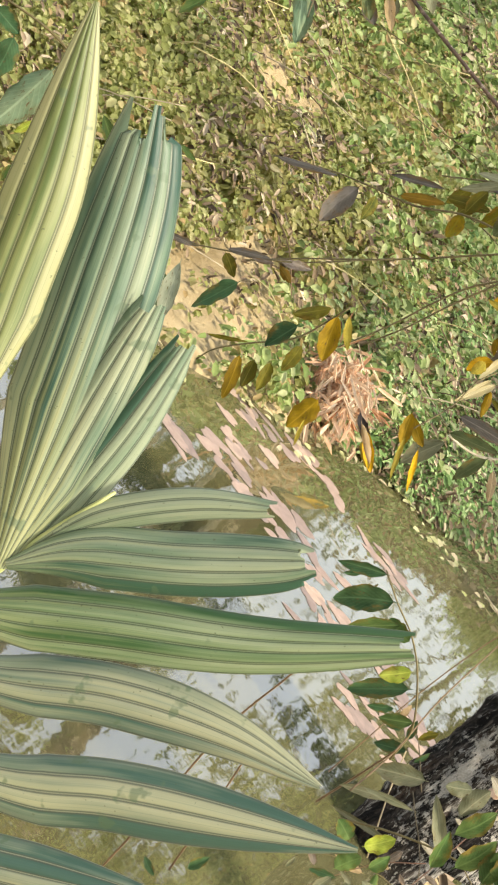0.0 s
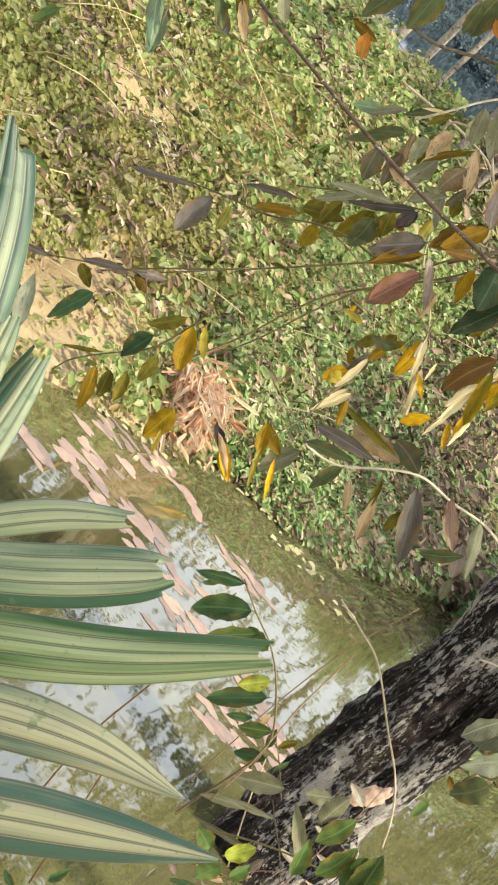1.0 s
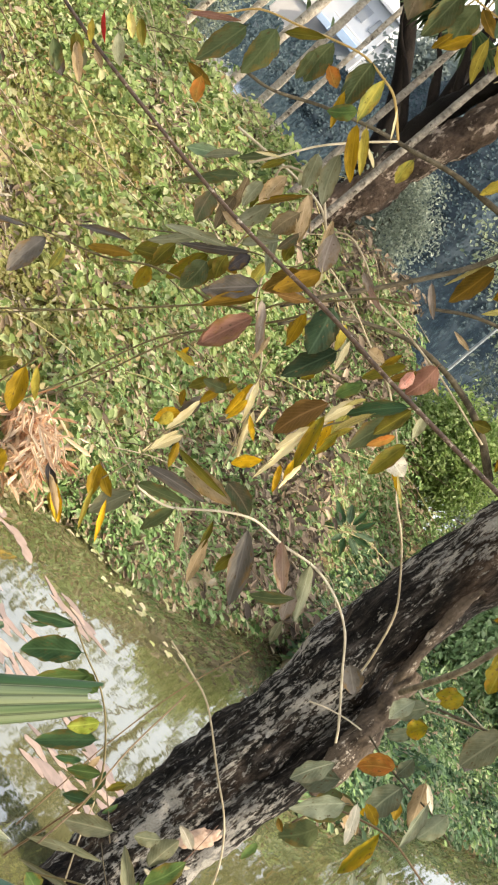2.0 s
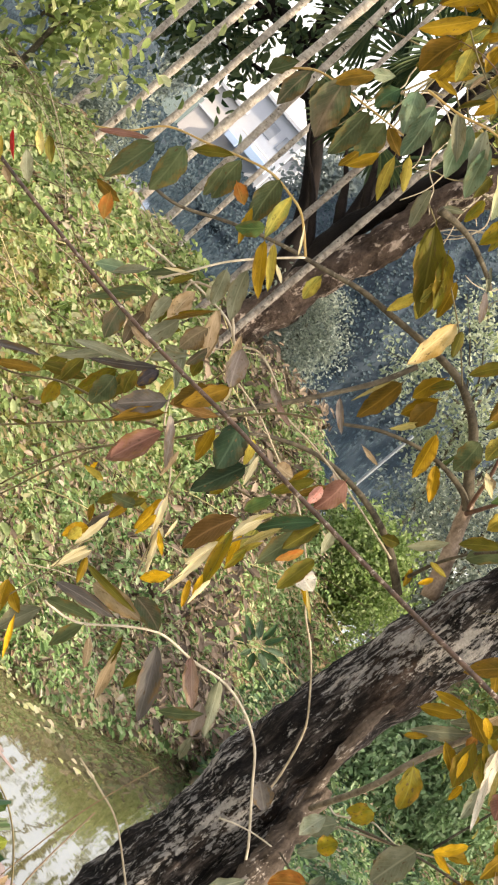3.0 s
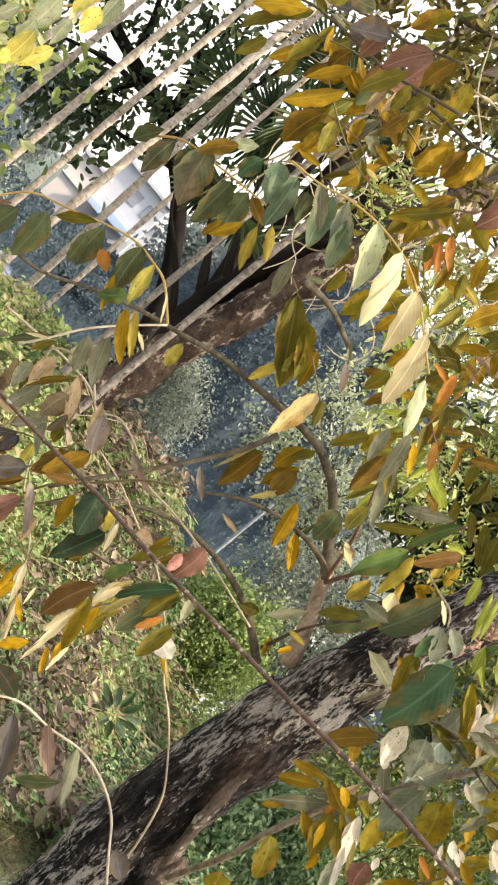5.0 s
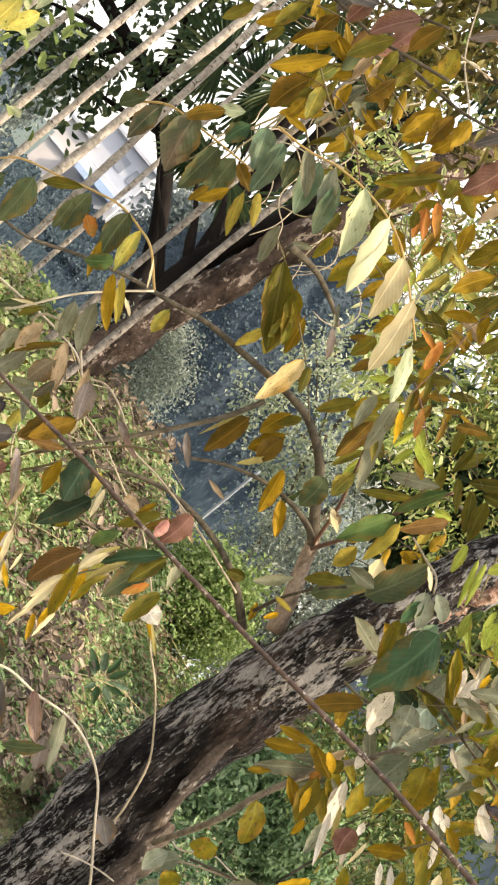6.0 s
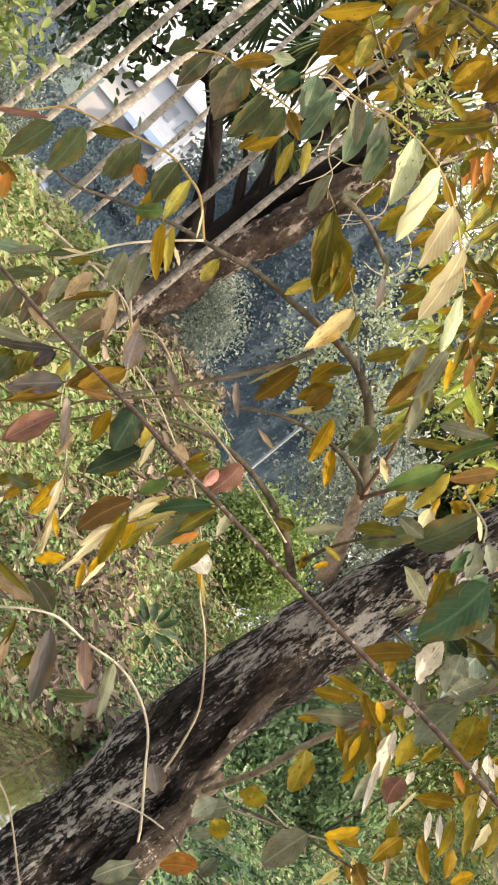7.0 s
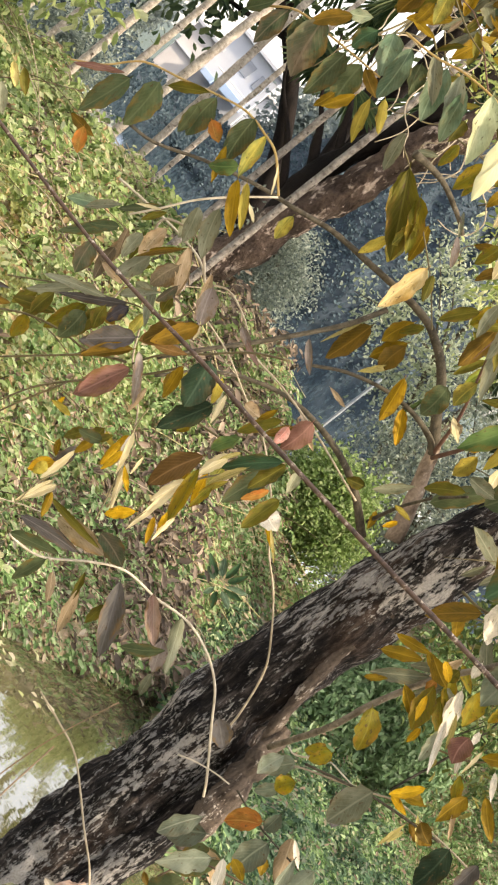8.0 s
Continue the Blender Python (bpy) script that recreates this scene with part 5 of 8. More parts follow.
leaves(b, [
    ("Y", -0.358, 4.820, 2.225, -0.309, 2.133, 0.030),
    ("Y", -0.338, 4.820, 2.245, -0.289, 2.185, 0.028),
    ("O2", -0.510, 4.900, 2.305, -0.561, 2.219, 0.037),
    ("s", -0.349, 4.820, 2.382, -0.264, 2.305, 0.034),
    ("t", -0.307, 4.820, 2.385, -0.254, 2.270, 0.051),
    ("D2", -0.560, 4.940, 2.220, -0.572, 2.168, 0.031),
    ("a", -0.412, 4.860, 2.175, -0.419, 2.121, 0.023),
    ("d", -0.346, 4.820, 2.346, -0.308, 2.285, 0.046)])
b = branch(overhang, "leaf_stalk", [(-0.411, 4.800, 2.355), (-0.337, 4.775, 2.368), (-0.276, 4.750, 2.390), (-0.205, 4.725, 2.403), (-0.135, 4.700, 2.402), (-0.075, 4.675, 2.387), (-0.018, 4.650, 2.358), (0.034, 4.625, 2.324), (0.094, 4.600, 2.284)], 0.0028, 0.0022, yellow_stalk)
leaves(b, [
    ("S", -0.275, 4.720, 2.391, -0.201, 2.297, 0.043),
    ("t", -0.242, 4.720, 2.378, -0.194, 2.268, 0.043),
    ("l2", -0.204, 4.695, 2.412, -0.123, 2.280, 0.060),
    ("c2", -0.128, 4.670, 2.411, -0.062, 2.243, 0.058),
    ("c", -0.046, 4.645, 2.381, 0.004, 2.242, 0.058),
    ("c", 0.028, 4.595, 2.342, 0.086, 2.177, 0.053),
    ("l2", 0.093, 4.570, 2.277, 0.161, 2.167, 0.039),
    ("s", 0.158, 4.570, 2.189, 0.193, 2.070, 0.035),
    ("s", 0.127, 4.570, 2.164, 0.150, 2.083, 0.030),
    ("A", 0.177, 4.570, 2.179, 0.223, 2.124, 0.022),
    ("O", 0.201, 4.570, 2.216, 0.240, 2.161, 0.022),
    ("O", 0.130, 4.570, 2.317, 0.149, 2.259, 0.026)])
leaves(b, [
    ("O", 0.077, 4.570, 2.304, 0.142, 2.298, 0.015)])
b = branch(overhang, "leaf_stalk", [(-0.718, 4.950, 2.565), (-0.652, 4.933, 2.602), (-0.593, 4.917, 2.613), (-0.529, 4.900, 2.621), (-0.434, 4.883, 2.631), (-0.345, 4.867, 2.661), (-0.268, 4.850, 2.686)], 0.0029, 0.0041, branch_bark)
leaves(b, [
    ("a", -0.634, 4.903, 2.593, -0.721, 2.504, 0.051),
    ("o", -0.646, 4.903, 2.554, -0.702, 2.458, 0.037),
    ("o", -0.650, 4.920, 2.491, -0.671, 2.416, 0.033),
    ("a", -0.451, 4.853, 2.542, -0.524, 2.423, 0.044),
    ("O2", -0.449, 4.853, 2.480, -0.462, 2.371, 0.062),
    ("Y2", -0.425, 4.853, 2.484, -0.394, 2.413, 0.039),
    ("a", -0.479, 4.870, 2.584, -0.532, 2.489, 0.032),
    ("a", -0.427, 4.853, 2.444, -0.422, 2.383, 0.028),
    ("r", -0.492, 4.870, 2.685, -0.494, 2.603, 0.039),
    ("p", -0.474, 4.853, 2.680, -0.554, 2.621, 0.067),
    ("r", -0.396, 4.837, 2.729, -0.444, 2.619, 0.055),
    ("o", -0.400, 4.853, 2.664, -0.439, 2.556, 0.044)])
leaves(b, [
    ("o", -0.381, 4.837, 2.647, -0.370, 2.581, 0.032),
    ("O2", -0.357, 4.837, 2.750, -0.366, 2.658, 0.051),
    ("a", -0.433, 4.853, 2.388, -0.369, 2.396, 0.023),
    ("m", -0.704, 4.920, 2.554, -0.753, 2.533, 0.035),
    ("o", -0.598, 4.887, 2.662, -0.649, 2.629, 0.035)])
b = branch(overhang, "leaf_stalk", [(-0.597, 4.950, 2.663), (-0.533, 4.925, 2.686), (-0.461, 4.900, 2.700), (-0.405, 4.875, 2.727), (-0.350, 4.850, 2.754)], 0.0035, 0.0035, branch_bark)
leaves(b, [
    ("p", -0.581, 4.920, 2.664, -0.622, 2.638, 0.028),
    ("m", -0.460, 4.870, 2.758, -0.441, 2.817, 0.035),
    ("o", -0.402, 4.845, 2.767, -0.448, 2.730, 0.030)])
b = branch(overhang, "leaf_stalk", [(-0.528, 5.000, 2.546), (-0.429, 5.000, 2.498), (-0.344, 5.000, 2.470), (-0.266, 5.000, 2.467), (-0.214, 5.000, 2.473), (-0.124, 5.000, 2.580)], 0.0018, 0.0018, olive_twig)
leaves(b, [
    ("a", -0.233, 4.970, 2.659, -0.261, 2.556, 0.052),
    ("a", -0.216, 4.970, 2.599, -0.240, 2.548, 0.031),
    ("o", -0.197, 4.970, 2.470, -0.126, 2.570, 0.031),
    ("O", -0.101, 4.970, 2.500, -0.067, 2.438, 0.026),
    ("r", -0.091, 4.970, 2.531, -0.050, 2.476, 0.024),
    ("a", -0.154, 4.970, 2.492, -0.146, 2.439, 0.026),
    ("O2", -0.148, 4.970, 2.588, -0.169, 2.523, 0.031),
    ("m", -0.275, 4.970, 2.473, -0.231, 2.498, 0.021),
    ("y", -0.317, 4.970, 2.478, -0.276, 2.481, 0.012),
    ("b", -0.372, 4.970, 2.477, -0.372, 2.431, 0.014),
    ("a", -0.177, 4.970, 2.645, -0.184, 2.581, 0.040),
    ("m", -0.278, 4.970, 2.690, -0.264, 2.633, 0.026)])
leaves(b, [
    ("o", -0.112, 4.970, 2.429, -0.160, 2.408, 0.021),
    ("a", -0.030, 4.970, 2.453, 0.022, 2.479, 0.031)])
b = branch(overhang, "leaf_stalk", [(-0.202, 5.200, 2.327), (-0.142, 5.200, 2.342), (-0.064, 5.200, 2.357), (0.016, 5.200, 2.338)], 0.0019, 0.0019, olive_twig)
leaves(b, [
    ("m", -0.111, 5.170, 2.349, -0.116, 2.251, 0.047),
    ("a", -0.030, 5.170, 2.362, -0.040, 2.284, 0.032),
    ("m", -0.091, 5.170, 2.362, -0.077, 2.311, 0.032),
    ("m", -0.138, 5.170, 2.305, -0.069, 2.311, 0.032),
    ("m", -0.184, 5.170, 2.327, -0.177, 2.258, 0.030),
    ("a", 0.035, 5.170, 2.321, 0.032, 2.259, 0.030),
    ("m", 0.049, 5.170, 2.261, 0.038, 2.190, 0.037),
    ("o", -0.214, 5.170, 2.368, -0.199, 2.308, 0.037)])
b = branch(overhang, "leaf_stalk", [(-0.701, 5.300, 2.549), (-0.626, 5.300, 2.618), (-0.522, 5.300, 2.662), (-0.371, 5.300, 2.667), (-0.258, 5.300, 2.704)], 0.0019, 0.0019, olive_twig)
leaves(b, [
    ("o", -0.622, 5.270, 2.614, -0.632, 2.525, 0.043),
    ("O2", -0.555, 5.270, 2.656, -0.557, 2.576, 0.045),
    ("d", -0.468, 5.270, 2.681, -0.459, 2.575, 0.043),
    ("m", -0.500, 5.270, 2.545, -0.484, 2.467, 0.038),
    ("O2", -0.368, 5.270, 2.663, -0.378, 2.574, 0.045),
    ("o", -0.375, 5.270, 2.733, -0.349, 2.647, 0.043),
    ("a", -0.423, 5.270, 2.579, -0.399, 2.510, 0.033),
    ("m", -0.323, 5.270, 2.756, -0.335, 2.684, 0.038),
    ("O2", -0.493, 5.270, 2.865, -0.513, 2.783, 0.045),
    ("D2", -0.590, 5.270, 2.750, -0.659, 2.726, 0.050),
    ("o", -0.616, 5.270, 2.544, -0.620, 2.481, 0.033)])
b = branch(overhang, "leaf_stalk", [(-0.389, 5.000, 2.658), (-0.291, 4.975, 2.668), (-0.228, 4.950, 2.675), (-0.173, 4.925, 2.688), (-0.082, 4.900, 2.724)], 0.0047, 0.0035, branch_bark)
leaves(b, [
    ("a", -0.237, 4.920, 2.637, -0.242, 2.547, 0.042),
    ("O2", -0.207, 4.920, 2.664, -0.198, 2.578, 0.042),
    ("a", -0.180, 4.895, 2.681, -0.164, 2.608, 0.044),
    ("r", -0.055, 4.870, 2.697, -0.075, 2.566, 0.060),
    ("P", -0.255, 4.895, 2.864, -0.312, 2.780, 0.028),
    ("p", -0.101, 4.870, 2.735, -0.138, 2.647, 0.039),
    ("b", 0.004, 4.870, 2.649, -0.004, 2.547, 0.030),
    ("m", -0.087, 4.895, 2.570, -0.018, 2.552, 0.035),
    ("O", -0.101, 4.895, 2.498, -0.049, 2.444, 0.028),
    ("O", -0.094, 4.895, 2.521, -0.036, 2.467, 0.026),
    ("m", 0.071, 4.870, 2.595, 0.042, 2.483, 0.051),
    ("a", 0.103, 4.870, 2.516, 0.067, 2.418, 0.049)])
leaves(b, [
    ("m", 0.075, 4.870, 2.509, 0.098, 2.573, 0.028),
    ("o", -0.105, 4.895, 2.475, -0.085, 2.441, 0.023),
    ("d", -0.272, 4.920, 2.882, -0.341, 2.825, 0.035),
    ("O", 0.137, 4.870, 2.346, 0.156, 2.285, 0.028),
    ("a", -0.011, 4.870, 2.550, 0.021, 2.479, 0.035),
    ("o", -0.014, 4.870, 2.492, 0.016, 2.437, 0.028),
    ("a", -0.106, 4.895, 2.419, -0.049, 2.387, 0.030)])
b = branch(overhang, "leaf_stalk", [(-0.223, 5.050, 2.479), (-0.188, 5.037, 2.512), (-0.139, 5.025, 2.563), (-0.091, 5.013, 2.615), (-0.096, 5.000, 2.656)], 0.0024, 0.0018, red_twig)
leaves(b, [
    ("o", -0.147, 4.995, 2.582, -0.172, 2.495, 0.043),
    ("m", -0.159, 4.995, 2.530, -0.210, 2.449, 0.036),
    ("b", -0.164, 5.007, 2.520, -0.127, 2.509, 0.010),
    ("o", -0.180, 5.007, 2.487, -0.184, 2.429, 0.031),
    ("o", -0.104, 4.982, 2.592, -0.090, 2.542, 0.033)])
b = branch(overhang, "leaf_stalk", [(-0.617, 5.050, 2.646), (-0.541, 5.040, 2.661), (-0.464, 5.030, 2.676), (-0.392, 5.020, 2.724), (-0.318, 5.010, 2.755), (-0.219, 5.000, 2.780)], 0.0030, 0.0024, pale_vine)
leaves(b, [
    ("p", -0.535, 5.010, 2.716, -0.541, 2.622, 0.060),
    ("R", -0.515, 5.010, 2.693, -0.517, 2.625, 0.026),
    ("r", -0.400, 4.990, 2.740, -0.413, 2.623, 0.050),
    ("o", -0.389, 4.990, 2.795, -0.353, 2.689, 0.052),
    ("b", -0.420, 5.000, 2.629, -0.408, 2.550, 0.029),
    ("b", -0.392, 4.990, 2.660, -0.389, 2.580, 0.026),
    ("o", -0.353, 4.990, 2.689, -0.363, 2.621, 0.043),
    ("m", -0.318, 4.980, 2.767, -0.284, 2.678, 0.047),
    ("B", -0.460, 5.000, 2.655, -0.463, 2.595, 0.031),
    ("b", -0.282, 4.970, 2.828, -0.237, 2.860, 0.017)])
b = branch(old_tree, "branch", [(0.695, 5.600, 1.113), (0.735, 5.571, 1.151), (0.804, 5.543, 1.200), (0.870, 5.514, 1.250), (0.926, 5.486, 1.290), (1.027, 5.457, 1.310), (1.113, 5.429, 1.325), (1.209, 5.400, 1.331)], 0.0026, 0.0026, pale_vine)
leaves(b, [
    ("p", 0.835, 5.484, 1.244, 0.870, 1.124, 0.086),
    ("a", 0.891, 5.456, 1.317, 0.954, 1.338, 0.044),
    ("O2", 0.959, 5.456, 1.284, 1.044, 1.290, 0.042),
    ("y", 0.965, 5.456, 1.279, 0.962, 1.192, 0.013),
    ("A", 0.884, 5.484, 1.290, 0.955, 1.284, 0.024),
    ("y", 0.961, 5.456, 1.312, 1.022, 1.261, 0.012),
    ("D3", 1.066, 5.427, 1.329, 1.083, 1.199, 0.078),
    ("p", 1.131, 5.399, 1.359, 1.143, 1.267, 0.051)])
b = branch(old_tree, "branch", [(0.671, 5.600, 1.149), (0.696, 5.562, 1.157), (0.746, 5.525, 1.212), (0.785, 5.487, 1.225), (0.818, 5.450, 1.233)], 0.0026, 0.0020, cream_vine)
leaves(b, [
    ("m", 0.753, 5.495, 1.225, 0.687, 1.193, 0.050),
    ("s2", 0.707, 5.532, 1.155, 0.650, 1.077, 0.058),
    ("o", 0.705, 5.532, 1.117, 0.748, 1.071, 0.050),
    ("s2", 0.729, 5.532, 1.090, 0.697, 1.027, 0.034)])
b = branch(old_tree, "branch", [(0.680, 5.600, 0.987), (0.751, 5.550, 0.985), (0.830, 5.500, 0.995), (0.901, 5.450, 1.009), (0.974, 5.400, 1.004)], 0.0026, 0.0020, branch_bark)
leaves(b, [
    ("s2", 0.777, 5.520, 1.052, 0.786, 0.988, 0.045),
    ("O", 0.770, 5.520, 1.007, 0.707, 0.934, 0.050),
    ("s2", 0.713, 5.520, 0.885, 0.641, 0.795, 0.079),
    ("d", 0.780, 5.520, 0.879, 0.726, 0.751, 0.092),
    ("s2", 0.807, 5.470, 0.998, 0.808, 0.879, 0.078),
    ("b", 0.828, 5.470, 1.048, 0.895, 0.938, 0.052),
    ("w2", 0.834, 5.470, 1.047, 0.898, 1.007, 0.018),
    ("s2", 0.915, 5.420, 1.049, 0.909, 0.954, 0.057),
    ("A", 0.818, 5.470, 0.904, 0.789, 0.877, 0.031),
    ("a", 0.825, 5.470, 0.967, 0.855, 0.929, 0.031),
    ("b", 0.735, 5.520, 0.864, 0.837, 0.820, 0.045),
    ("d", 0.765, 5.520, 0.771, 0.721, 0.669, 0.079)])
b = branch(overhang, "leaf_stalk", [(-0.276, 5.600, 2.245), (-0.212, 5.600, 2.220), (-0.109, 5.600, 2.168), (0.008, 5.600, 2.102), (0.104, 5.600, 2.031)], 0.0020, 0.0020, olive_twig)
leaves(b, [
    ("o", -0.236, 5.570, 2.236, -0.085, 2.054, 0.077),
    ("m", -0.162, 5.570, 2.210, -0.074, 2.093, 0.053),
    ("Y2", -0.115, 5.570, 2.159, -0.111, 2.081, 0.040),
    ("o", 0.002, 5.570, 2.116, 0.037, 2.054, 0.029)])
b = branch(old_tree, "twig", [(0.713, 5.300, 1.845), (0.770, 5.275, 1.850), (0.829, 5.250, 1.848), (0.902, 5.225, 1.843), (0.987, 5.200, 1.835)], 0.0038, 0.0031, branch_bark)
leaves(b, [
    ("o", 0.709, 5.270, 1.839, 0.869, 1.848, 0.040),
    ("M", 0.806, 5.620, 1.847, 0.843, 1.688, 0.090),
    ("M", 0.955, 5.620, 1.860, 0.949, 1.779, 0.043),
    ("M", 0.933, 5.620, 1.870, 1.020, 1.783, 0.047),
    ("o", 0.695, 5.270, 1.961, 0.793, 1.855, 0.033),
    ("w", 0.778, 5.245, 1.965, 0.791, 1.881, 0.033),
    ("l", 0.850, 5.220, 1.989, 0.889, 1.868, 0.057),
    ("m", 0.909, 5.195, 1.938, 0.943, 1.822, 0.057),
    ("w", 0.757, 5.245, 1.979, 0.856, 1.882, 0.020),
    ("K", 1.039, 5.170, 1.829, 0.989, 1.797, 0.037),
    ("w", 0.983, 5.170, 1.799, 1.036, 1.737, 0.034),
    ("w", 0.948, 5.170, 1.717, 0.986, 1.689, 0.025)])
leaves(b, [
    ("w", 0.925, 5.170, 1.719, 0.959, 1.688, 0.025)])
b = branch(old_tree, "twig", [(0.604, 5.400, 2.212), (0.610, 5.367, 2.162), (0.631, 5.333, 2.111), (0.647, 5.300, 2.074)], 0.0026, 0.0019, olive_twig)
leaves(b, [
    ("l", 0.578, 5.337, 2.135, 0.637, 2.021, 0.017),
    ("l", 0.596, 5.337, 2.143, 0.643, 2.036, 0.018),
    ("l", 0.663, 5.270, 2.022, 0.731, 1.974, 0.018),
    ("l", 0.732, 5.270, 2.067, 0.774, 2.010, 0.023),
    ("l", 0.687, 5.270, 2.087, 0.712, 2.018, 0.020),
    ("S", 0.552, 5.270, 1.993, 0.614, 1.930, 0.050),
    ("c", 0.515, 5.303, 2.032, 0.567, 2.000, 0.015),
    ("t", 0.630, 5.270, 1.968, 0.644, 1.895, 0.050),
    ("o", 0.572, 5.270, 1.922, 0.605, 1.811, 0.045),
    ("d", 0.700, 5.270, 1.964, 0.753, 1.929, 0.025)])
b = branch(sapling, "twig", [(-0.568, 5.100, 1.385), (-0.499, 5.083, 1.449), (-0.447, 5.067, 1.497), (-0.391, 5.050, 1.531), (-0.339, 5.033, 1.568), (-0.269, 5.017, 1.608), (-0.250, 5.000, 1.671)], 0.0018, 0.0018, olive_twig)
leaves(b, [
    ("s", -0.445, 5.037, 1.501, -0.516, 1.404, 0.026),
    ("p", -0.343, 5.003, 1.566, -0.465, 1.456, 0.025),
    ("o", -0.473, 5.053, 1.437, -0.479, 1.365, 0.039),
    ("m", -0.406, 5.037, 1.492, -0.431, 1.381, 0.040),
    ("d", -0.385, 5.020, 1.483, -0.399, 1.405, 0.045),
    ("o", -0.380, 5.020, 1.512, -0.365, 1.445, 0.038),
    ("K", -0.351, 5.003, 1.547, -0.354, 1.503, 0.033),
    ("a", -0.386, 5.020, 1.570, -0.350, 1.588, 0.018),
    ("B", -0.227, 4.970, 1.640, -0.273, 1.532, 0.052),
    ("o", -0.305, 4.987, 1.641, -0.286, 1.605, 0.025),
    ("B2", -0.343, 4.970, 1.697, -0.352, 1.628, 0.049),
    ("S", -0.349, 5.003, 1.638, -0.290, 1.558, 0.025)])
leaves(b, [
    ("b", -0.361, 4.970, 1.748, -0.298, 1.650, 0.039),
    ("d", -0.495, 5.020, 1.652, -0.567, 1.538, 0.032),
    ("m", -0.474, 5.053, 1.375, -0.458, 1.313, 0.037),
    ("o", -0.499, 5.053, 1.426, -0.514, 1.361, 0.030),
    ("b", -0.462, 5.020, 1.664, -0.449, 1.566, 0.033),
    ("B2", -0.464, 5.020, 1.617, -0.436, 1.535, 0.037)])
b = branch(sapling, "twig", [(-0.584, 5.150, 1.702), (-0.518, 5.130, 1.714), (-0.447, 5.110, 1.727), (-0.382, 5.090, 1.733), (-0.333, 5.070, 1.733), (-0.289, 5.050, 1.716)], 0.0030, 0.0024, cream_vine)
leaves(b, [
    ("b", -0.430, 5.080, 1.720, -0.416, 1.631, 0.046),
    ("o", -0.454, 5.080, 1.678, -0.428, 1.613, 0.018),
    ("o", -0.432, 5.080, 1.612, -0.384, 1.643, 0.021),
    ("d", -0.535, 5.100, 1.654, -0.461, 1.752, 0.021),
    ("t", -0.556, 5.120, 1.639, -0.621, 1.590, 0.034),
    ("s", -0.413, 5.060, 1.794, -0.397, 1.727, 0.040),
    ("b", -0.292, 5.020, 1.742, -0.253, 1.672, 0.022),
    ("m", -0.367, 5.060, 1.724, -0.424, 1.649, 0.013)])
b = branch(sapling, "twig", [(-0.296, 5.050, 1.541), (-0.252, 5.030, 1.490), (-0.175, 5.010, 1.445), (-0.133, 4.990, 1.405), (-0.091, 4.970, 1.342), (-0.042, 4.950, 1.272)], 0.0024, 0.0018, pale_vine)
leaves(b, [
    ("w2", -0.129, 4.960, 1.403, -0.090, 1.330, 0.018),
    ("c", -0.088, 4.940, 1.363, -0.043, 1.280, 0.020),
    ("A", -0.130, 4.960, 1.394, -0.123, 1.347, 0.024),
    ("a", -0.108, 4.940, 1.361, -0.120, 1.308, 0.025),
    ("o", -0.173, 4.960, 1.363, -0.168, 1.327, 0.031),
    ("c", -0.175, 4.940, 1.292, -0.174, 1.191, 0.020),
    ("p", -0.180, 4.940, 1.297, -0.180, 1.221, 0.032),
    ("A", -0.181, 4.940, 1.240, -0.205, 1.183, 0.031),
    ("c", -0.153, 4.920, 1.219, -0.170, 1.126, 0.021),
    ("a", -0.216, 4.940, 1.278, -0.191, 1.245, 0.016),
    ("A", -0.278, 4.980, 1.336, -0.272, 1.306, 0.014),
    ("a", -0.171, 5.000, 1.568, -0.154, 1.502, 0.032)])
leaves(b, [
    ("o", -0.160, 5.000, 1.571, -0.141, 1.532, 0.018),
    ("P", -0.254, 5.000, 1.511, -0.169, 1.441, 0.019)])
b = branch(sapling, "twig", [(-0.067, 5.000, 1.517), (-0.016, 4.975, 1.535), (0.029, 4.950, 1.557), (0.088, 4.925, 1.585), (0.131, 4.900, 1.616)], 0.0024, 0.0024, olive_twig)
leaves(b, [
    ("m", -0.065, 4.970, 1.512, -0.075, 1.475, 0.019),
    ("s", -0.079, 4.970, 1.609, -0.037, 1.541, 0.019),
    ("g", 0.020, 4.920, 1.581, -0.004, 1.518, 0.030),
    ("c", 0.032, 4.920, 1.542, 0.023, 1.458, 0.029),
    ("Y2", 0.044, 4.920, 1.513, 0.062, 1.450, 0.040),
    ("d", 0.121, 4.870, 1.602, 0.098, 1.467, 0.057),
    ("O", 0.133, 4.895, 1.554, 0.120, 1.501, 0.030),
    ("A", 0.034, 4.945, 1.478, 0.067, 1.399, 0.027),
    ("a", 0.000, 4.945, 1.469, 0.023, 1.399, 0.020),
    ("c", 0.019, 4.945, 1.436, 0.005, 1.344, 0.026),
    ("o", 0.049, 4.895, 1.675, 0.006, 1.580, 0.029),
    ("a", 0.023, 4.895, 1.679, 0.012, 1.631, 0.017)])
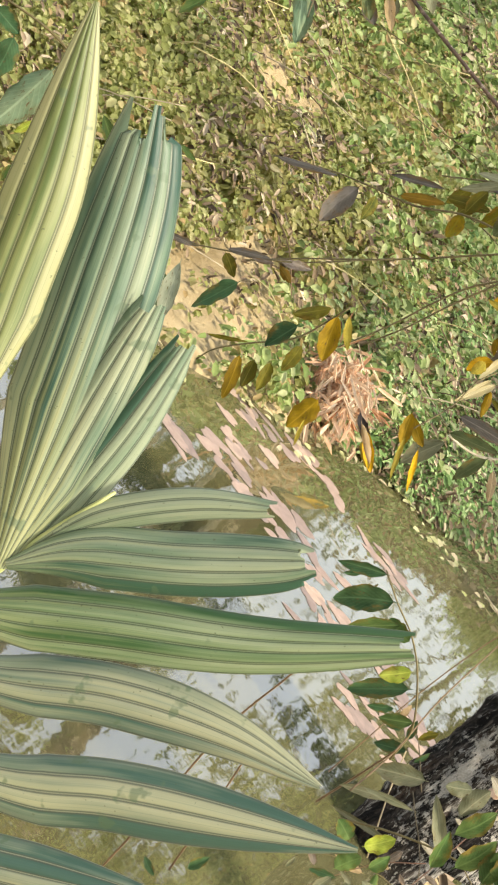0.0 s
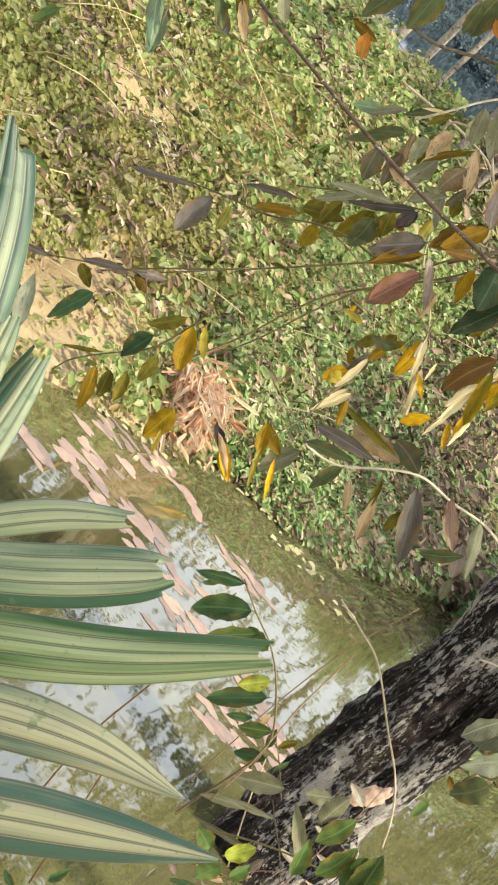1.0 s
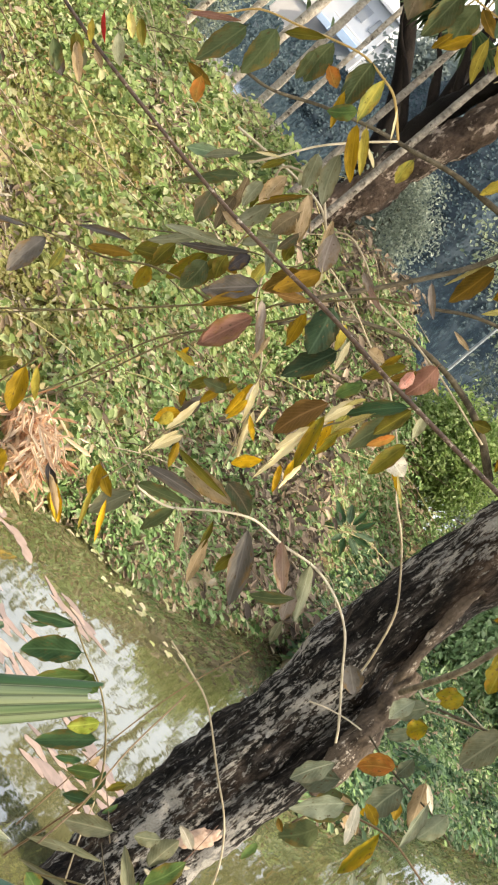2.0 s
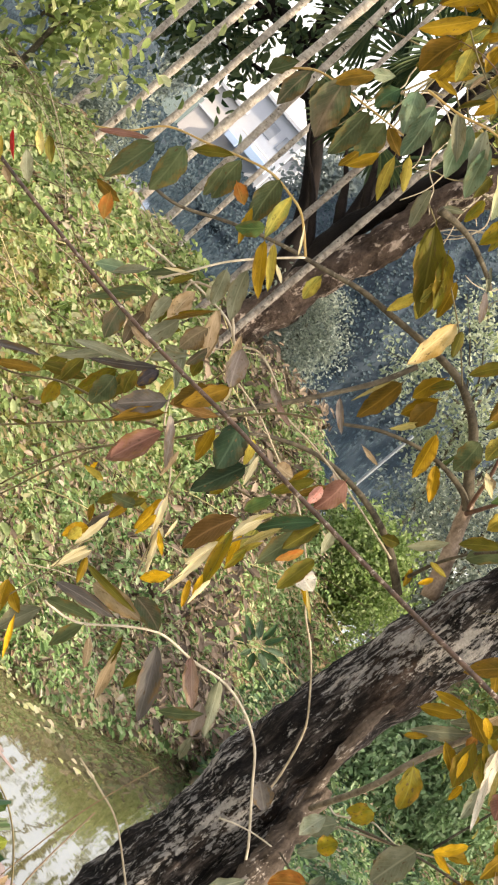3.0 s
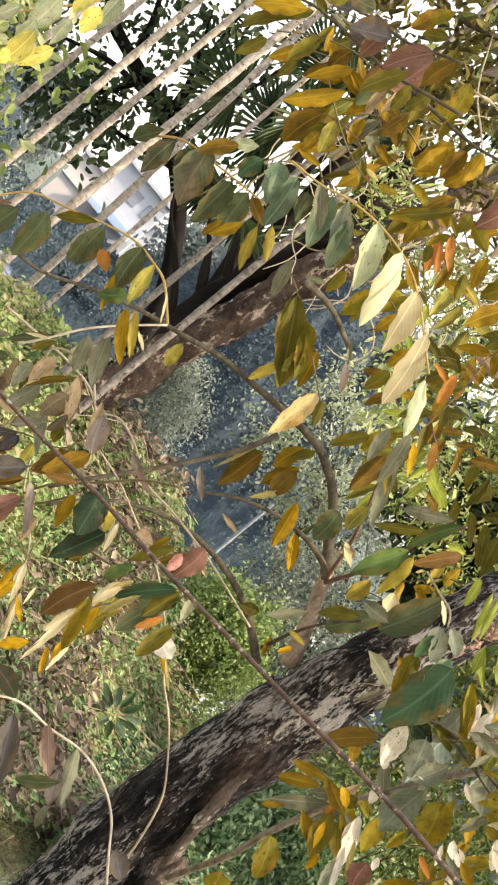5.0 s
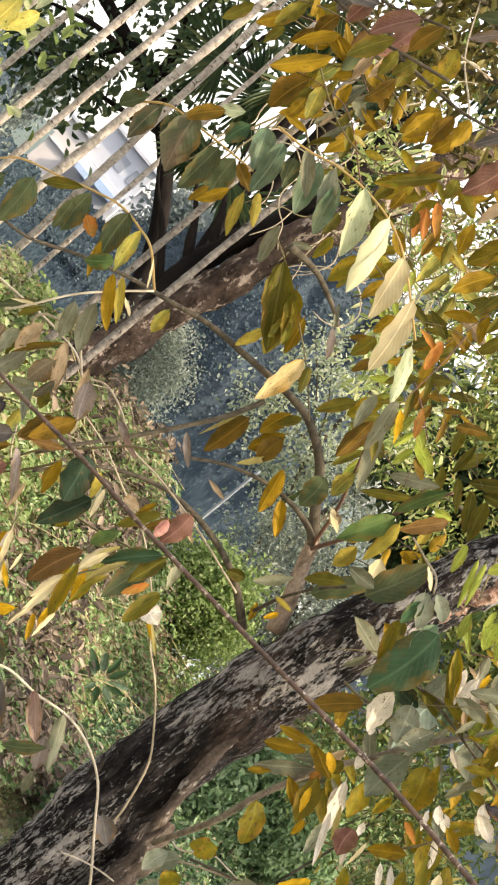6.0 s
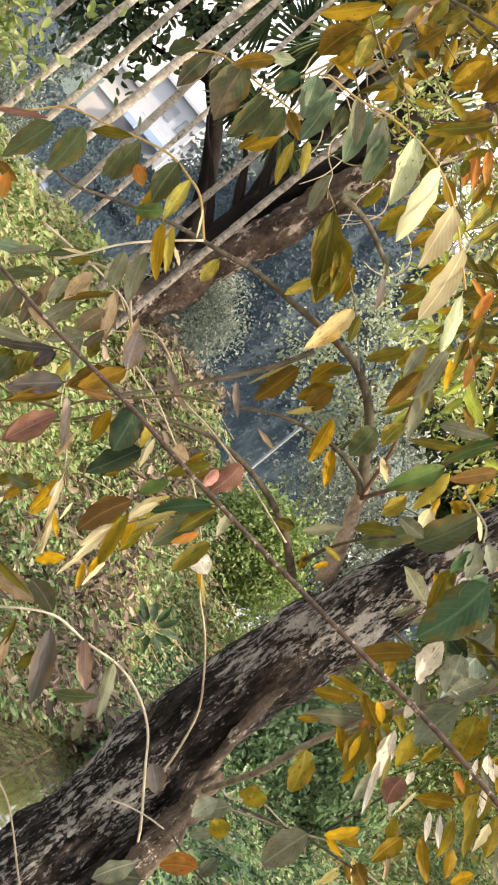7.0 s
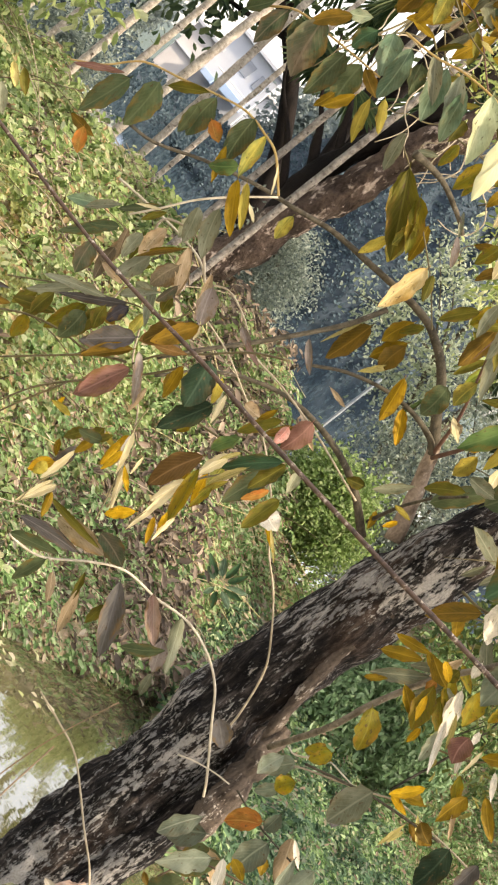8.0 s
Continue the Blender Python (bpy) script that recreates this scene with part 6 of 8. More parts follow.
# long purplish whip hanging across
b = branch(whip, "stem", [(-0.793, 3.800, 1.699), (-0.720, 3.758, 1.695), (-0.607, 3.717, 1.692), (-0.404, 3.675, 1.692), (-0.268, 3.633, 1.700), (-0.107, 3.592, 1.717), (0.034, 3.550, 1.726), (0.204, 3.508, 1.742), (0.340, 3.467, 1.756), (0.544, 3.425, 1.776), (0.720, 3.383, 1.782), (0.861, 3.342, 1.794), (1.015, 3.300, 1.804)], 0.0029, 0.0049, whip_bark)
leaves(b, [
    ("d", -0.724, 3.728, 1.652, -0.678, 1.620, 0.025),
    ("o", -0.708, 3.728, 1.684, -0.667, 1.651, 0.025),
    ("b", -0.696, 3.728, 1.678, -0.639, 1.636, 0.018),
    ("X", -0.701, 3.728, 1.740, -0.660, 1.707, 0.010),
    ("Y", -0.706, 3.728, 1.720, -0.674, 1.690, 0.014),
    ("s", -0.663, 3.728, 1.737, -0.616, 1.703, 0.023),
    ("o", -0.656, 3.728, 1.778, -0.618, 1.749, 0.018),
    ("y", -0.674, 3.728, 1.770, -0.638, 1.745, 0.014),
    ("t", -0.831, 3.770, 1.608, -0.741, 1.510, 0.032),
    ("g", -0.850, 3.770, 1.586, -0.803, 1.558, 0.020)])
# small dark-leaved plant in front of the water
b = branch(water_plant, "stem", [(0.223, 3.300, 1.006), (0.207, 3.280, 1.067), (0.154, 3.260, 1.126), (0.105, 3.240, 1.162), (0.056, 3.220, 1.182), (0.009, 3.200, 1.205)], 0.0019, 0.0012, olive_twig)
leaves(b, [
    ("D", 0.018, 3.170, 1.212, -0.043, 1.171, 0.023),
    ("D", -0.008, 3.170, 1.181, -0.026, 1.163, 0.009),
    ("D", 0.054, 3.190, 1.191, -0.008, 1.119, 0.038),
    ("g", 0.084, 3.210, 1.172, 0.034, 1.103, 0.031),
    ("g", 0.109, 3.210, 1.163, 0.063, 1.162, 0.026),
    ("D", 0.162, 3.230, 1.118, 0.103, 1.041, 0.032),
    ("g", 0.202, 3.250, 1.083, 0.162, 1.050, 0.025),
    ("l", 0.143, 3.230, 1.135, 0.116, 1.094, 0.026),
    ("s", 0.280, 3.270, 1.039, 0.215, 0.989, 0.034),
    ("o", 0.235, 3.250, 1.102, 0.222, 1.072, 0.014)])
b = branch(water_plant, "stem", [(0.216, 3.200, 0.962), (0.216, 3.267, 1.030), (0.203, 3.333, 1.112), (0.198, 3.400, 1.213)], 0.0016, 0.0012, brown_stick)
b = branch(water_plant, "stem", [(0.314, 3.300, 0.885), (0.258, 3.300, 0.976), (0.228, 3.300, 1.033)], 0.0013, 0.0011, pale_vine)
leaves(b, [
    ("s", 0.378, 3.270, 0.978, 0.301, 1.032, 0.022),
    ("s", 0.273, 3.270, 0.981, 0.204, 0.931, 0.016)])
b = branch(water_plant, "stem", [(0.237, 3.200, 0.923), (0.288, 3.200, 0.964), (0.345, 3.200, 1.000), (0.408, 3.200, 1.030)], 0.0019, 0.0015, olive_twig)
leaves(b, [
    ("g", 0.349, 3.170, 1.045, 0.362, 1.116, 0.038),
    ("g", 0.385, 3.170, 1.014, 0.393, 1.091, 0.042),
    ("g", 0.426, 3.170, 1.031, 0.414, 1.092, 0.038),
    ("g", 0.367, 3.170, 0.989, 0.343, 1.050, 0.030),
    ("g", 0.269, 3.170, 0.925, 0.235, 0.933, 0.030),
    ("l", 0.285, 3.170, 0.933, 0.307, 0.976, 0.030),
    ("g", 0.285, 3.170, 0.879, 0.297, 0.922, 0.033),
    ("g", 0.314, 3.170, 0.918, 0.321, 0.954, 0.026),
    ("s", 0.335, 3.170, 1.067, 0.333, 1.130, 0.030),
    ("s", 0.319, 3.170, 1.111, 0.289, 1.085, 0.023),
    ("g", 0.447, 3.170, 1.044, 0.422, 1.116, 0.045)])
b = branch(water_plant, "stem", [(0.211, 3.400, 0.845), (0.210, 3.250, 0.975), (0.205, 3.100, 1.080)], 0.0019, 0.0015, brown_stick)
leaves(b, [
    ("s", 0.286, 3.070, 1.058, 0.216, 1.017, 0.012),
    ("s", 0.318, 3.220, 0.955, 0.216, 0.914, 0.011)])
b = branch(water_plant, "stem", [(0.091, 3.400, 0.466), (0.070, 3.325, 0.646), (0.039, 3.250, 0.859), (0.037, 3.175, 1.015), (0.027, 3.100, 1.129)], 0.0019, 0.0015, brown_stick)
b = branch(water_plant, "stem", [(0.153, 3.400, 0.592), (0.119, 3.250, 0.757), (0.088, 3.100, 0.900)], 0.0019, 0.0015, brown_stick)
leaves(b, [
    ("D", 0.111, 3.370, 0.587, 0.145, 0.581, 0.013),
    ("D", 0.168, 3.370, 0.626, 0.176, 0.666, 0.019)])
b = branch(water_plant, "stem", [(0.215, 3.9, 0.726), (0.211, 3.9, 0.835), (0.207, 3.9, 0.941), (0.213, 3.9, 1.088), (0.236, 3.9, 1.23)], 0.0014, 0.0011, brown_stick)
# broad-leaved plant beside the frond
b = branch(broad_plant, "stem", [(-0.634, 2.750, 1.403), (-0.673, 2.750, 1.409), (-0.718, 2.750, 1.420), (-0.767, 2.750, 1.415), (-0.825, 2.750, 1.399)], 0.0022, 0.0015, olive_twig)
leaves(b, [
    ("t", -0.713, 2.750, 1.396, -0.711, 1.294, 0.052),
    ("D", -0.777, 2.750, 1.382, -0.756, 1.324, 0.037),
    ("t", -0.633, 2.750, 1.391, -0.582, 1.313, 0.029),
    ("l", -0.682, 2.750, 1.333, -0.690, 1.303, 0.012),
    ("g", -0.634, 2.750, 1.405, -0.575, 1.383, 0.021),
    ("g", -0.541, 2.750, 1.454, -0.514, 1.454, 0.010),
    ("D", -0.820, 2.750, 1.385, -0.776, 1.384, 0.029),
    ("g", -0.658, 2.750, 1.282, -0.657, 1.252, 0.013)])
# looser twigs behind
clutter(overhang, (-0.26, 5.40, 2.64), 0.33, 0.22, 7, ['o', 'a', 'a', 'O2', 'b', 's', 'Y2'], (0.058, 0.122), 1)
clutter(overhang, (0.14, 5.60, 2.47), 0.21, 0.27, 9, ['o', 'm', 'l', 'a', 'o', 'O2'], (0.048, 0.100), 2)
clutter(old_tree, (0.91, 5.70, 1.71), 0.27, 0.26, 8, ['m', 'm', 'a', 'o', 's', 's', 'm', 'b'], (0.068, 0.136), 3)
clutter(old_tree, (0.95, 5.20, 1.84), 0.09, 0.27, 6, ['m', 'w', 'c', 'm', 's', 'l', 'w'], (0.043, 0.093), 9)
clutter(water_plant, (0.38, 3.50, 0.91), 0.11, 0.07, 7, ['b', 's', 'w2', 'P', 'g', 'D'], (0.025, 0.058), 8)
clutter(overhang, (0.10, 5.60, 2.51), 0.2, 0.12, 8, ['o', 'm', 'a', 'o', 'O2', 'm'], (0.05, 0.1), 31)
clutter(old_tree, (0.40, 6.30, 2.06), 0.14, 0.22, 5, ['o', 'Y', 'a', 'o', 'l'], (0.065, 0.124), 7)

# ---- palm frond in the foreground ----
def palm_material(name, deep, mid, pale, level, yellowing):
    """Pleated palm blade: flat pale pleats, dark narrow creases with painted shade and long soft blotches of deep
    green.
    """
    m, t, ns, bsdf, out = nodes_of(name)
    tc = node(t, "ShaderNodeTexCoord")
    oi = node(t, "ShaderNodeObjectInfo")
    sep = node(t, "ShaderNodeSeparateXYZ", {0: tc.outputs["UV"]})
    fold = node(t, "ShaderNodeMath", {0: sep.outputs[0]}, operation="FLOOR")
    seed = node(t, "ShaderNodeMath", {0: oi.outputs["Random"], 1: 37.0, 2: fold.outputs[0]}, operation="MULTIPLY_ADD")
    pick = node(t, "ShaderNodeTexWhiteNoise", {"Vector": node(t, "ShaderNodeCombineXYZ", {0: seed.outputs[0]}).outputs[0]})
    far_away = node(t, "ShaderNodeCombineXYZ", {2: node(t, "ShaderNodeMath", {0: oi.outputs["Random"], 1: 53.0}, operation="MULTIPLY").outputs[0]}).outputs[0]
    blot = node(t, "ShaderNodeMapping", {"Vector": tc.outputs["UV"], "Scale": (0.45, 1.7, 1.0)})
    blot = noise_tex(t, node(t, "ShaderNodeVectorMath", {0: blot.outputs[0], 1: far_away}, operation="ADD").outputs[0], 1.0, 3.0, 0.5)
    long_streak = node(t, "ShaderNodeMapping", {"Vector": tc.outputs["UV"], "Scale": (2.6, 0.9, 1.0)})
    long_streak = noise_tex(t, node(t, "ShaderNodeVectorMath", {0: long_streak.outputs[0], 1: far_away}, operation="ADD").outputs[0], 1.0, 3.0, 0.6)
    tone = node(t, "ShaderNodeMath", {0: long_streak, 1: 0.3, 2: blot}, operation="MULTIPLY_ADD")
    tone = node(t, "ShaderNodeMath", {0: pick.outputs[0], 1: 0.36, 2: tone.outputs[0]}, operation="MULTIPLY_ADD")
    col = ramp(t, node(t, "ShaderNodeMath", {0: tone.outputs[0], 1: level}, operation="ADD").outputs[0], [(0.64, deep), (0.75, mid), (0.95, pale)])
    old = node(t, "ShaderNodeMath", {0: long_streak, 1: 1.1, 2: node(t, "ShaderNodeMath", {0: sep.outputs[1], 1: -0.9}, operation="MULTIPLY").outputs[0]}, operation="MULTIPLY_ADD")
    old = node(t, "ShaderNodeMapRange", {0: old.outputs[0], 1: 0.1, 2: 0.42, 3: 0.0, 4: yellowing})
    col = mix(t, old.outputs[0], col, (0.35, 0.35, 0.15))
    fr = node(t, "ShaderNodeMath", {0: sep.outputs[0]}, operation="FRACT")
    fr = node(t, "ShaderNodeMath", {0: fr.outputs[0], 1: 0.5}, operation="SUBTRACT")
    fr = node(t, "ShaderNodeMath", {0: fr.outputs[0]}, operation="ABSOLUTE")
    # shade of the fold valleys, mixed into the blade colour
    crease_shade = node(t, "ShaderNodeMapRange", {0: fr.outputs[0], 1: 0.34, 2: 0.42, 3: 0.0, 4: 0.85})
    col = mix(t, crease_shade.outputs[0], col, tuple(c * 0.34 for c in mid))
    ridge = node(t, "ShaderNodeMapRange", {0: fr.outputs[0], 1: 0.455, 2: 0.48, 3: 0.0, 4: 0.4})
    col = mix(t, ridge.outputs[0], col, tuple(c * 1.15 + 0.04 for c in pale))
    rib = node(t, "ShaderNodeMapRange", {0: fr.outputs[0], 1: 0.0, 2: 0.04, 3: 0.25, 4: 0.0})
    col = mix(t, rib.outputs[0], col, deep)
    mp2 = node(t, "ShaderNodeMapping", {"Vector": tc.outputs["UV"], "Scale": (14.0, 1.5, 1.0)})
    fine = noise_tex(t, mp2.outputs[0], 1.0, 3.0, 0.6)
    col = mix(t, 0.4, col, ramp(t, fine, [(0.3, (0.6, 0.65, 0.6)), (0.7, (1.0, 1.0, 1.0))]), "MULTIPLY")
    sp = noise_tex(t, node(t, "ShaderNodeNewGeometry").outputs["Position"], 24.0, 3.0, 0.6)
    sf = node(t, "ShaderNodeMapRange", {0: sp, 1: 0.64, 2: 0.68, 3: 0.0, 4: 0.6})
    col = mix(t, sf.outputs[0], col, (0.07, 0.115, 0.06))
    dot = noise_tex(t, node(t, "ShaderNodeNewGeometry").outputs["Position"], 230.0, 2.0, 0.5)
    df = node(t, "ShaderNodeMapRange", {0: dot, 1: 0.7, 2: 0.74, 3: 0.0, 4: 0.6})
    col = mix(t, df.outputs[0], col, (0.06, 0.07, 0.03))
    t.links.new(col, bsdf.inputs["Base Color"])
    bsdf.inputs["Roughness"].default_value = 0.45
    bump(t, bsdf, fine, 0.3, 0.001)
    let_through(t, bsdf, out, col, 0.25)
    return m


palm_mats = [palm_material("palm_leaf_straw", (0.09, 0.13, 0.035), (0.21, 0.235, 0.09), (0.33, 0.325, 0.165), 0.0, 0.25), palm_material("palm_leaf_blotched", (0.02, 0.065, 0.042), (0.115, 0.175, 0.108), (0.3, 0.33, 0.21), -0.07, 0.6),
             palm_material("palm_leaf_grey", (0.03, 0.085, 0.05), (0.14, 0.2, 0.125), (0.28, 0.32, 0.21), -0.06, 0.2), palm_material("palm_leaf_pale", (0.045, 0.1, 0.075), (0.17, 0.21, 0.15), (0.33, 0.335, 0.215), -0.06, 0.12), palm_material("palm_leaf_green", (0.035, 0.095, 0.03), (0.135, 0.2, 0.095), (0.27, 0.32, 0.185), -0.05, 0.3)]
rachis_mat = plain_material("rachis", (0.3, 0.34, 0.12), (0.45, 0.46, 0.2), 30, 0.5)
frond = thing("palm_frond", (-0.5, 2.42, 0.6), "young palm frond with broad pleated grey-green leaflets", "palm frond")


def leaflet(parent, pts, width, pleats, notch, seed):
    """A pleated blade along the line, broadest before its middle, with a ragged tip."""
    line = glide(pts, 10)
    n = len(line)
    cols_ = pleats * 6
    verts, faces, uvs = [], [], []
    r = random.Random(seed * 7 + pleats)
    ends = [1.0 - notch * (r.random() if k % 4 else 0.2 * r.random()) for k in range(pleats + 1)]
    for i, p in enumerate(line):
        d = (line[min(i + 1, n - 1)] - line[max(i - 1, 0)]).normalized()
        nrm = Vector((0.15, -1, 0.35))
        nrm = (nrm - d * nrm.dot(d)).normalized()
        across = d.cross(nrm)
        s = i / (n - 1)
        w = width * (min(1.0, 0.16 + s * 2.6) if s < 0.35 else 1.0) * (1 - max(0, (s - 0.55) / 0.45) ** 1.7 * (0.93 if notch < 0.05 else 0.55))
        for k in range(cols_ + 1):
            u = k / cols_
            tri = 1 - abs(((u * pleats) % 1.0) - 0.5) * 2
            depth = 0.15 * width / pleats * (0.5 - (1 - tri) ** 3) * min(1, w / width + 0.15)
            bend = 0.22 * w * (u - 0.5) ** 2 * 4
            q = p + across * (u - 0.5) * w + nrm * (depth - bend)
            if notch and s > 0.9:
                q -= d * (s - 0.9) * 10 * width * (1 - ends[min(pleats, round(u * pleats))]) * 3
            verts.append(q)
            uvs.append((u * pleats, s))
    for i in range(n - 1):
        for k in range(cols_):
            a = i * (cols_ + 1) + k
            faces.append((a, a + 1, a + cols_ + 2, a + cols_ + 1))
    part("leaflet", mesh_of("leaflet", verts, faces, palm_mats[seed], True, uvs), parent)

# fan of pleated palm leaflets close to the camera
leaflet(frond, [(-0.390, 2.330, 1.161), (-0.458, 2.330, 1.279), (-0.532, 2.330, 1.421), (-0.625, 2.330, 1.564)], 0.0858, 5, 0.00, 0)
leaflet(frond, [(-0.262, 2.400, 1.069), (-0.325, 2.400, 1.193), (-0.398, 2.400, 1.332), (-0.464, 2.400, 1.447), (-0.523, 2.400, 1.531)], 0.1180, 7, 0.14, 1)
leaflet(frond, [(-0.264, 2.410, 1.089), (-0.295, 2.410, 1.179), (-0.332, 2.410, 1.287), (-0.367, 2.410, 1.392)], 0.0720, 5, 0.10, 1)
leaflet(frond, [(-0.260, 2.425, 1.083), (-0.270, 2.425, 1.172), (-0.286, 2.425, 1.275), (-0.314, 2.425, 1.390)], 0.0600, 5, 0.10, 2)
leaflet(frond, [(-0.255, 2.415, 1.112), (-0.231, 2.415, 1.193), (-0.178, 2.415, 1.281), (-0.115, 2.415, 1.350)], 0.0378, 3, 0.10, 2)
leaflet(frond, [(-0.258, 2.400, 1.079), (-0.217, 2.400, 1.146), (-0.136, 2.400, 1.233), (-0.073, 2.400, 1.310), (-0.044, 2.400, 1.350)], 0.0698, 5, 0.12, 2)
leaflet(frond, [(-0.280, 2.410, 0.989), (-0.222, 2.410, 1.034), (-0.131, 2.410, 1.126), (-0.020, 2.410, 1.236), (0.090, 2.410, 1.373)], 0.0732, 5, 0.10, 4)
leaflet(frond, [(-0.284, 2.420, 0.889), (-0.167, 2.420, 0.981), (-0.074, 2.420, 1.072), (0.034, 2.420, 1.146), (0.143, 2.420, 1.192)], 0.0709, 4, 0.02, 3)
leaflet(frond, [(-0.273, 2.430, 0.773), (-0.081, 2.430, 0.900), (0.011, 2.430, 0.994), (0.117, 2.430, 1.088), (0.219, 2.430, 1.176)], 0.0812, 4, 0.00, 3)
leaflet(frond, [(-0.239, 2.440, 0.652), (-0.062, 2.440, 0.790), (0.042, 2.440, 0.876), (0.155, 2.440, 0.976)], 0.0686, 4, 0.00, 3)
part("rachis", tube_mesh("rachis", [(-0.242, 2.420, 1.221), (-0.254, 2.420, 1.144), (-0.262, 2.420, 1.064), (-0.273, 2.420, 0.969), (-0.286, 2.420, 0.855), (-0.281, 2.420, 0.703), (-0.217, 2.420, 0.377)], 0.002, 0.012, rachis_mat, 8, 4, 0.05, 20), frond)

# ---- pale palm stems on the spit ----
def areca(x, y, z0, top, lean, r, bark, label):
    ob = thing("palm", (x, y, z0), label, "palm", "palm stems on the bank")
    part("stem", tube_mesh("stem", [(x, y, z0 - 0.25), (x + lean * 0.3, y, z0 + 0.3 * (top - z0)), (x + lean * 0.7, y, z0 + 0.7 * (top - z0)), (x + lean, y, top)], r * 1.1, r * 0.85, bark, 14, 40, 0.16, 15.0), ob)
    # crown high above
    rr = random.Random(int(x * 1000))
    for k in range(7):
        a = k * 0.9 + rr.random()
        dx, dy = math.cos(a), math.sin(a)
        tip = [(x + lean + dx * s * 1.5, y + dy * s * 1.5, top + 0.9 * math.sin(s * 2.2) - 0.1) for s in (0, 0.35, 0.7, 1.0)]
        stalk = part("frond", tube_mesh("frond", tip, 0.015, 0.004, olive_twig, 5, 4), ob)
        line = glide(tip, 12)
        pos, al = [], []
        for i, p in enumerate(line[4:]):
            dd = (line[min(i + 5, len(line) - 1)] - line[i + 3]).normalized()
            for sd in (-1, 1):
                pos.append(p)
                al.append(dd * 0.6 + dd.cross(Vector((0, 0, 1))) * sd + Vector((0, 0, -0.35)))
        pos, al = np.array(pos), np.array(al)
        m = len(pos)
        part("blade", leaf_mass("blade", pos, np.full(m, 0.42), np.full(m, 0.035), al, np.tile([0.0, 0.2, 1.0], (m, 1)), dark_crown), stalk)


dark_crown = foliage_material("dark_crown", [(0.0, (0.02, 0.045, 0.015)), (0.6, (0.05, 0.09, 0.03)), (1.0, (0.12, 0.15, 0.05))], 0.35)
mid_crown = foliage_material("mid_crown", [(0.0, (0.05, 0.09, 0.02)), (0.5, (0.12, 0.17, 0.04)), (0.85, (0.25, 0.28, 0.07)), (1.0, (0.4, 0.3, 0.08))], 0.4)
lime_crown = foliage_material("lime_crown", [(0.0, (0.09, 0.14, 0.03)), (0.5, (0.3, 0.38, 0.09)), (0.9, (0.54, 0.57, 0.22)), (1.0, (0.5, 0.34, 0.12))], 0.45)
# far foliage: the blue-grey of distance haze is put into these colours
hazed_hedge_leaf = foliage_material("far_haze_leaf", [(0.0, (0.056, 0.092, 0.106)), (0.6, (0.082, 0.128, 0.142)), (0.9, (0.1, 0.15, 0.162)), (1.0, (0.15, 0.2, 0.2))], 0.4)
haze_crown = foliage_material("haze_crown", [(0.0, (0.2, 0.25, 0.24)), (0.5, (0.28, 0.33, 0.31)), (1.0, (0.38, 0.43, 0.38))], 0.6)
bough_crown = foliage_material("bough_crown", [(0.0, (0.05, 0.045, 0.01)), (0.4, (0.12, 0.1, 0.02)), (0.75, (0.2, 0.16, 0.03)), (1.0, (0.3, 0.28, 0.09))], 0.35)
sun_crown = foliage_material("sun_crown", [(0.0, (0.13, 0.2, 0.05)), (0.45, (0.34, 0.42, 0.13)), (1.0, (0.68, 0.68, 0.38))], 0.5)
for x, x_high, top, r, yy in ((-3.02, -2.90, 5.6, 0.036, 15.3), (-2.76, -2.74, 6.6, 0.034, 15.6), (-2.49, -2.51, 7.2, 0.038, 15.2), (-2.25, -2.29, 6.4, 0.035, 15.4), (-2.01, -2.0, 6.9, 0.043, 15.1), (-1.75, -1.93, 7.4, 0.037, 15.5), (-1.59, -1.68, 5.9, 0.025, 15.4), (-1.19, -1.26, 6.2, 0.028, 12.75), (-0.95, -0.935, 6.8, 0.029, 12.6)):
    k = yy / 15.4
    lean = (x_high - x) * (top - 1.0) / 2.6
    areca(x * k, yy, float(land(np.array(x * k), np.array(yy))), top, lean * k, r * 0.7, *((stem_bark, "slender pale cream palm stem rising from the bank") if yy > 13 else (grey_stem_bark, "slender grey palm stem before the brown trunk")))

# ---- brown leaning trunk behind the leaves ----
brown_tree = thing("tree", (-0.86, 13.0, 0.6), "leaning tree trunk with rough brown bark", "tree")
part("trunk", tube_mesh("trunk", [(-0.9, 13.0, 0.4), (-0.86, 13.0, 0.9), (-0.81, 13.0, 1.3), (-0.74, 13.0, 1.6), (-0.71, 13.0, 1.85), (-0.665, 13.0, 2.1), (-0.615, 13.0, 2.37), (-0.55, 13.0, 2.72), (-0.42, 13.2, 3.2), (-0.3, 13.9, 4.1), (-0.1, 14.9, 4.8)], 0.11, 0.1, brown_bark, 28, 10, 0.3, 6.0), brown_tree)
# added limb, coloured black in place of the trunk's shaded left side
part("limb", tube_mesh("limb", [(-0.72, 13.06, 1.6), (-0.8, 13.08, 1.86), (-0.83, 13.1, 2.06), (-0.79, 13.1, 2.33), (-0.7, 13.1, 2.63), (-0.66, 13.1, 3.0), (-0.7, 13.1, 3.6)], 0.07, 0.07, dark_bark, 20, 8, 0.25, 6.0), brown_tree, "limb blackened to stand for shade")
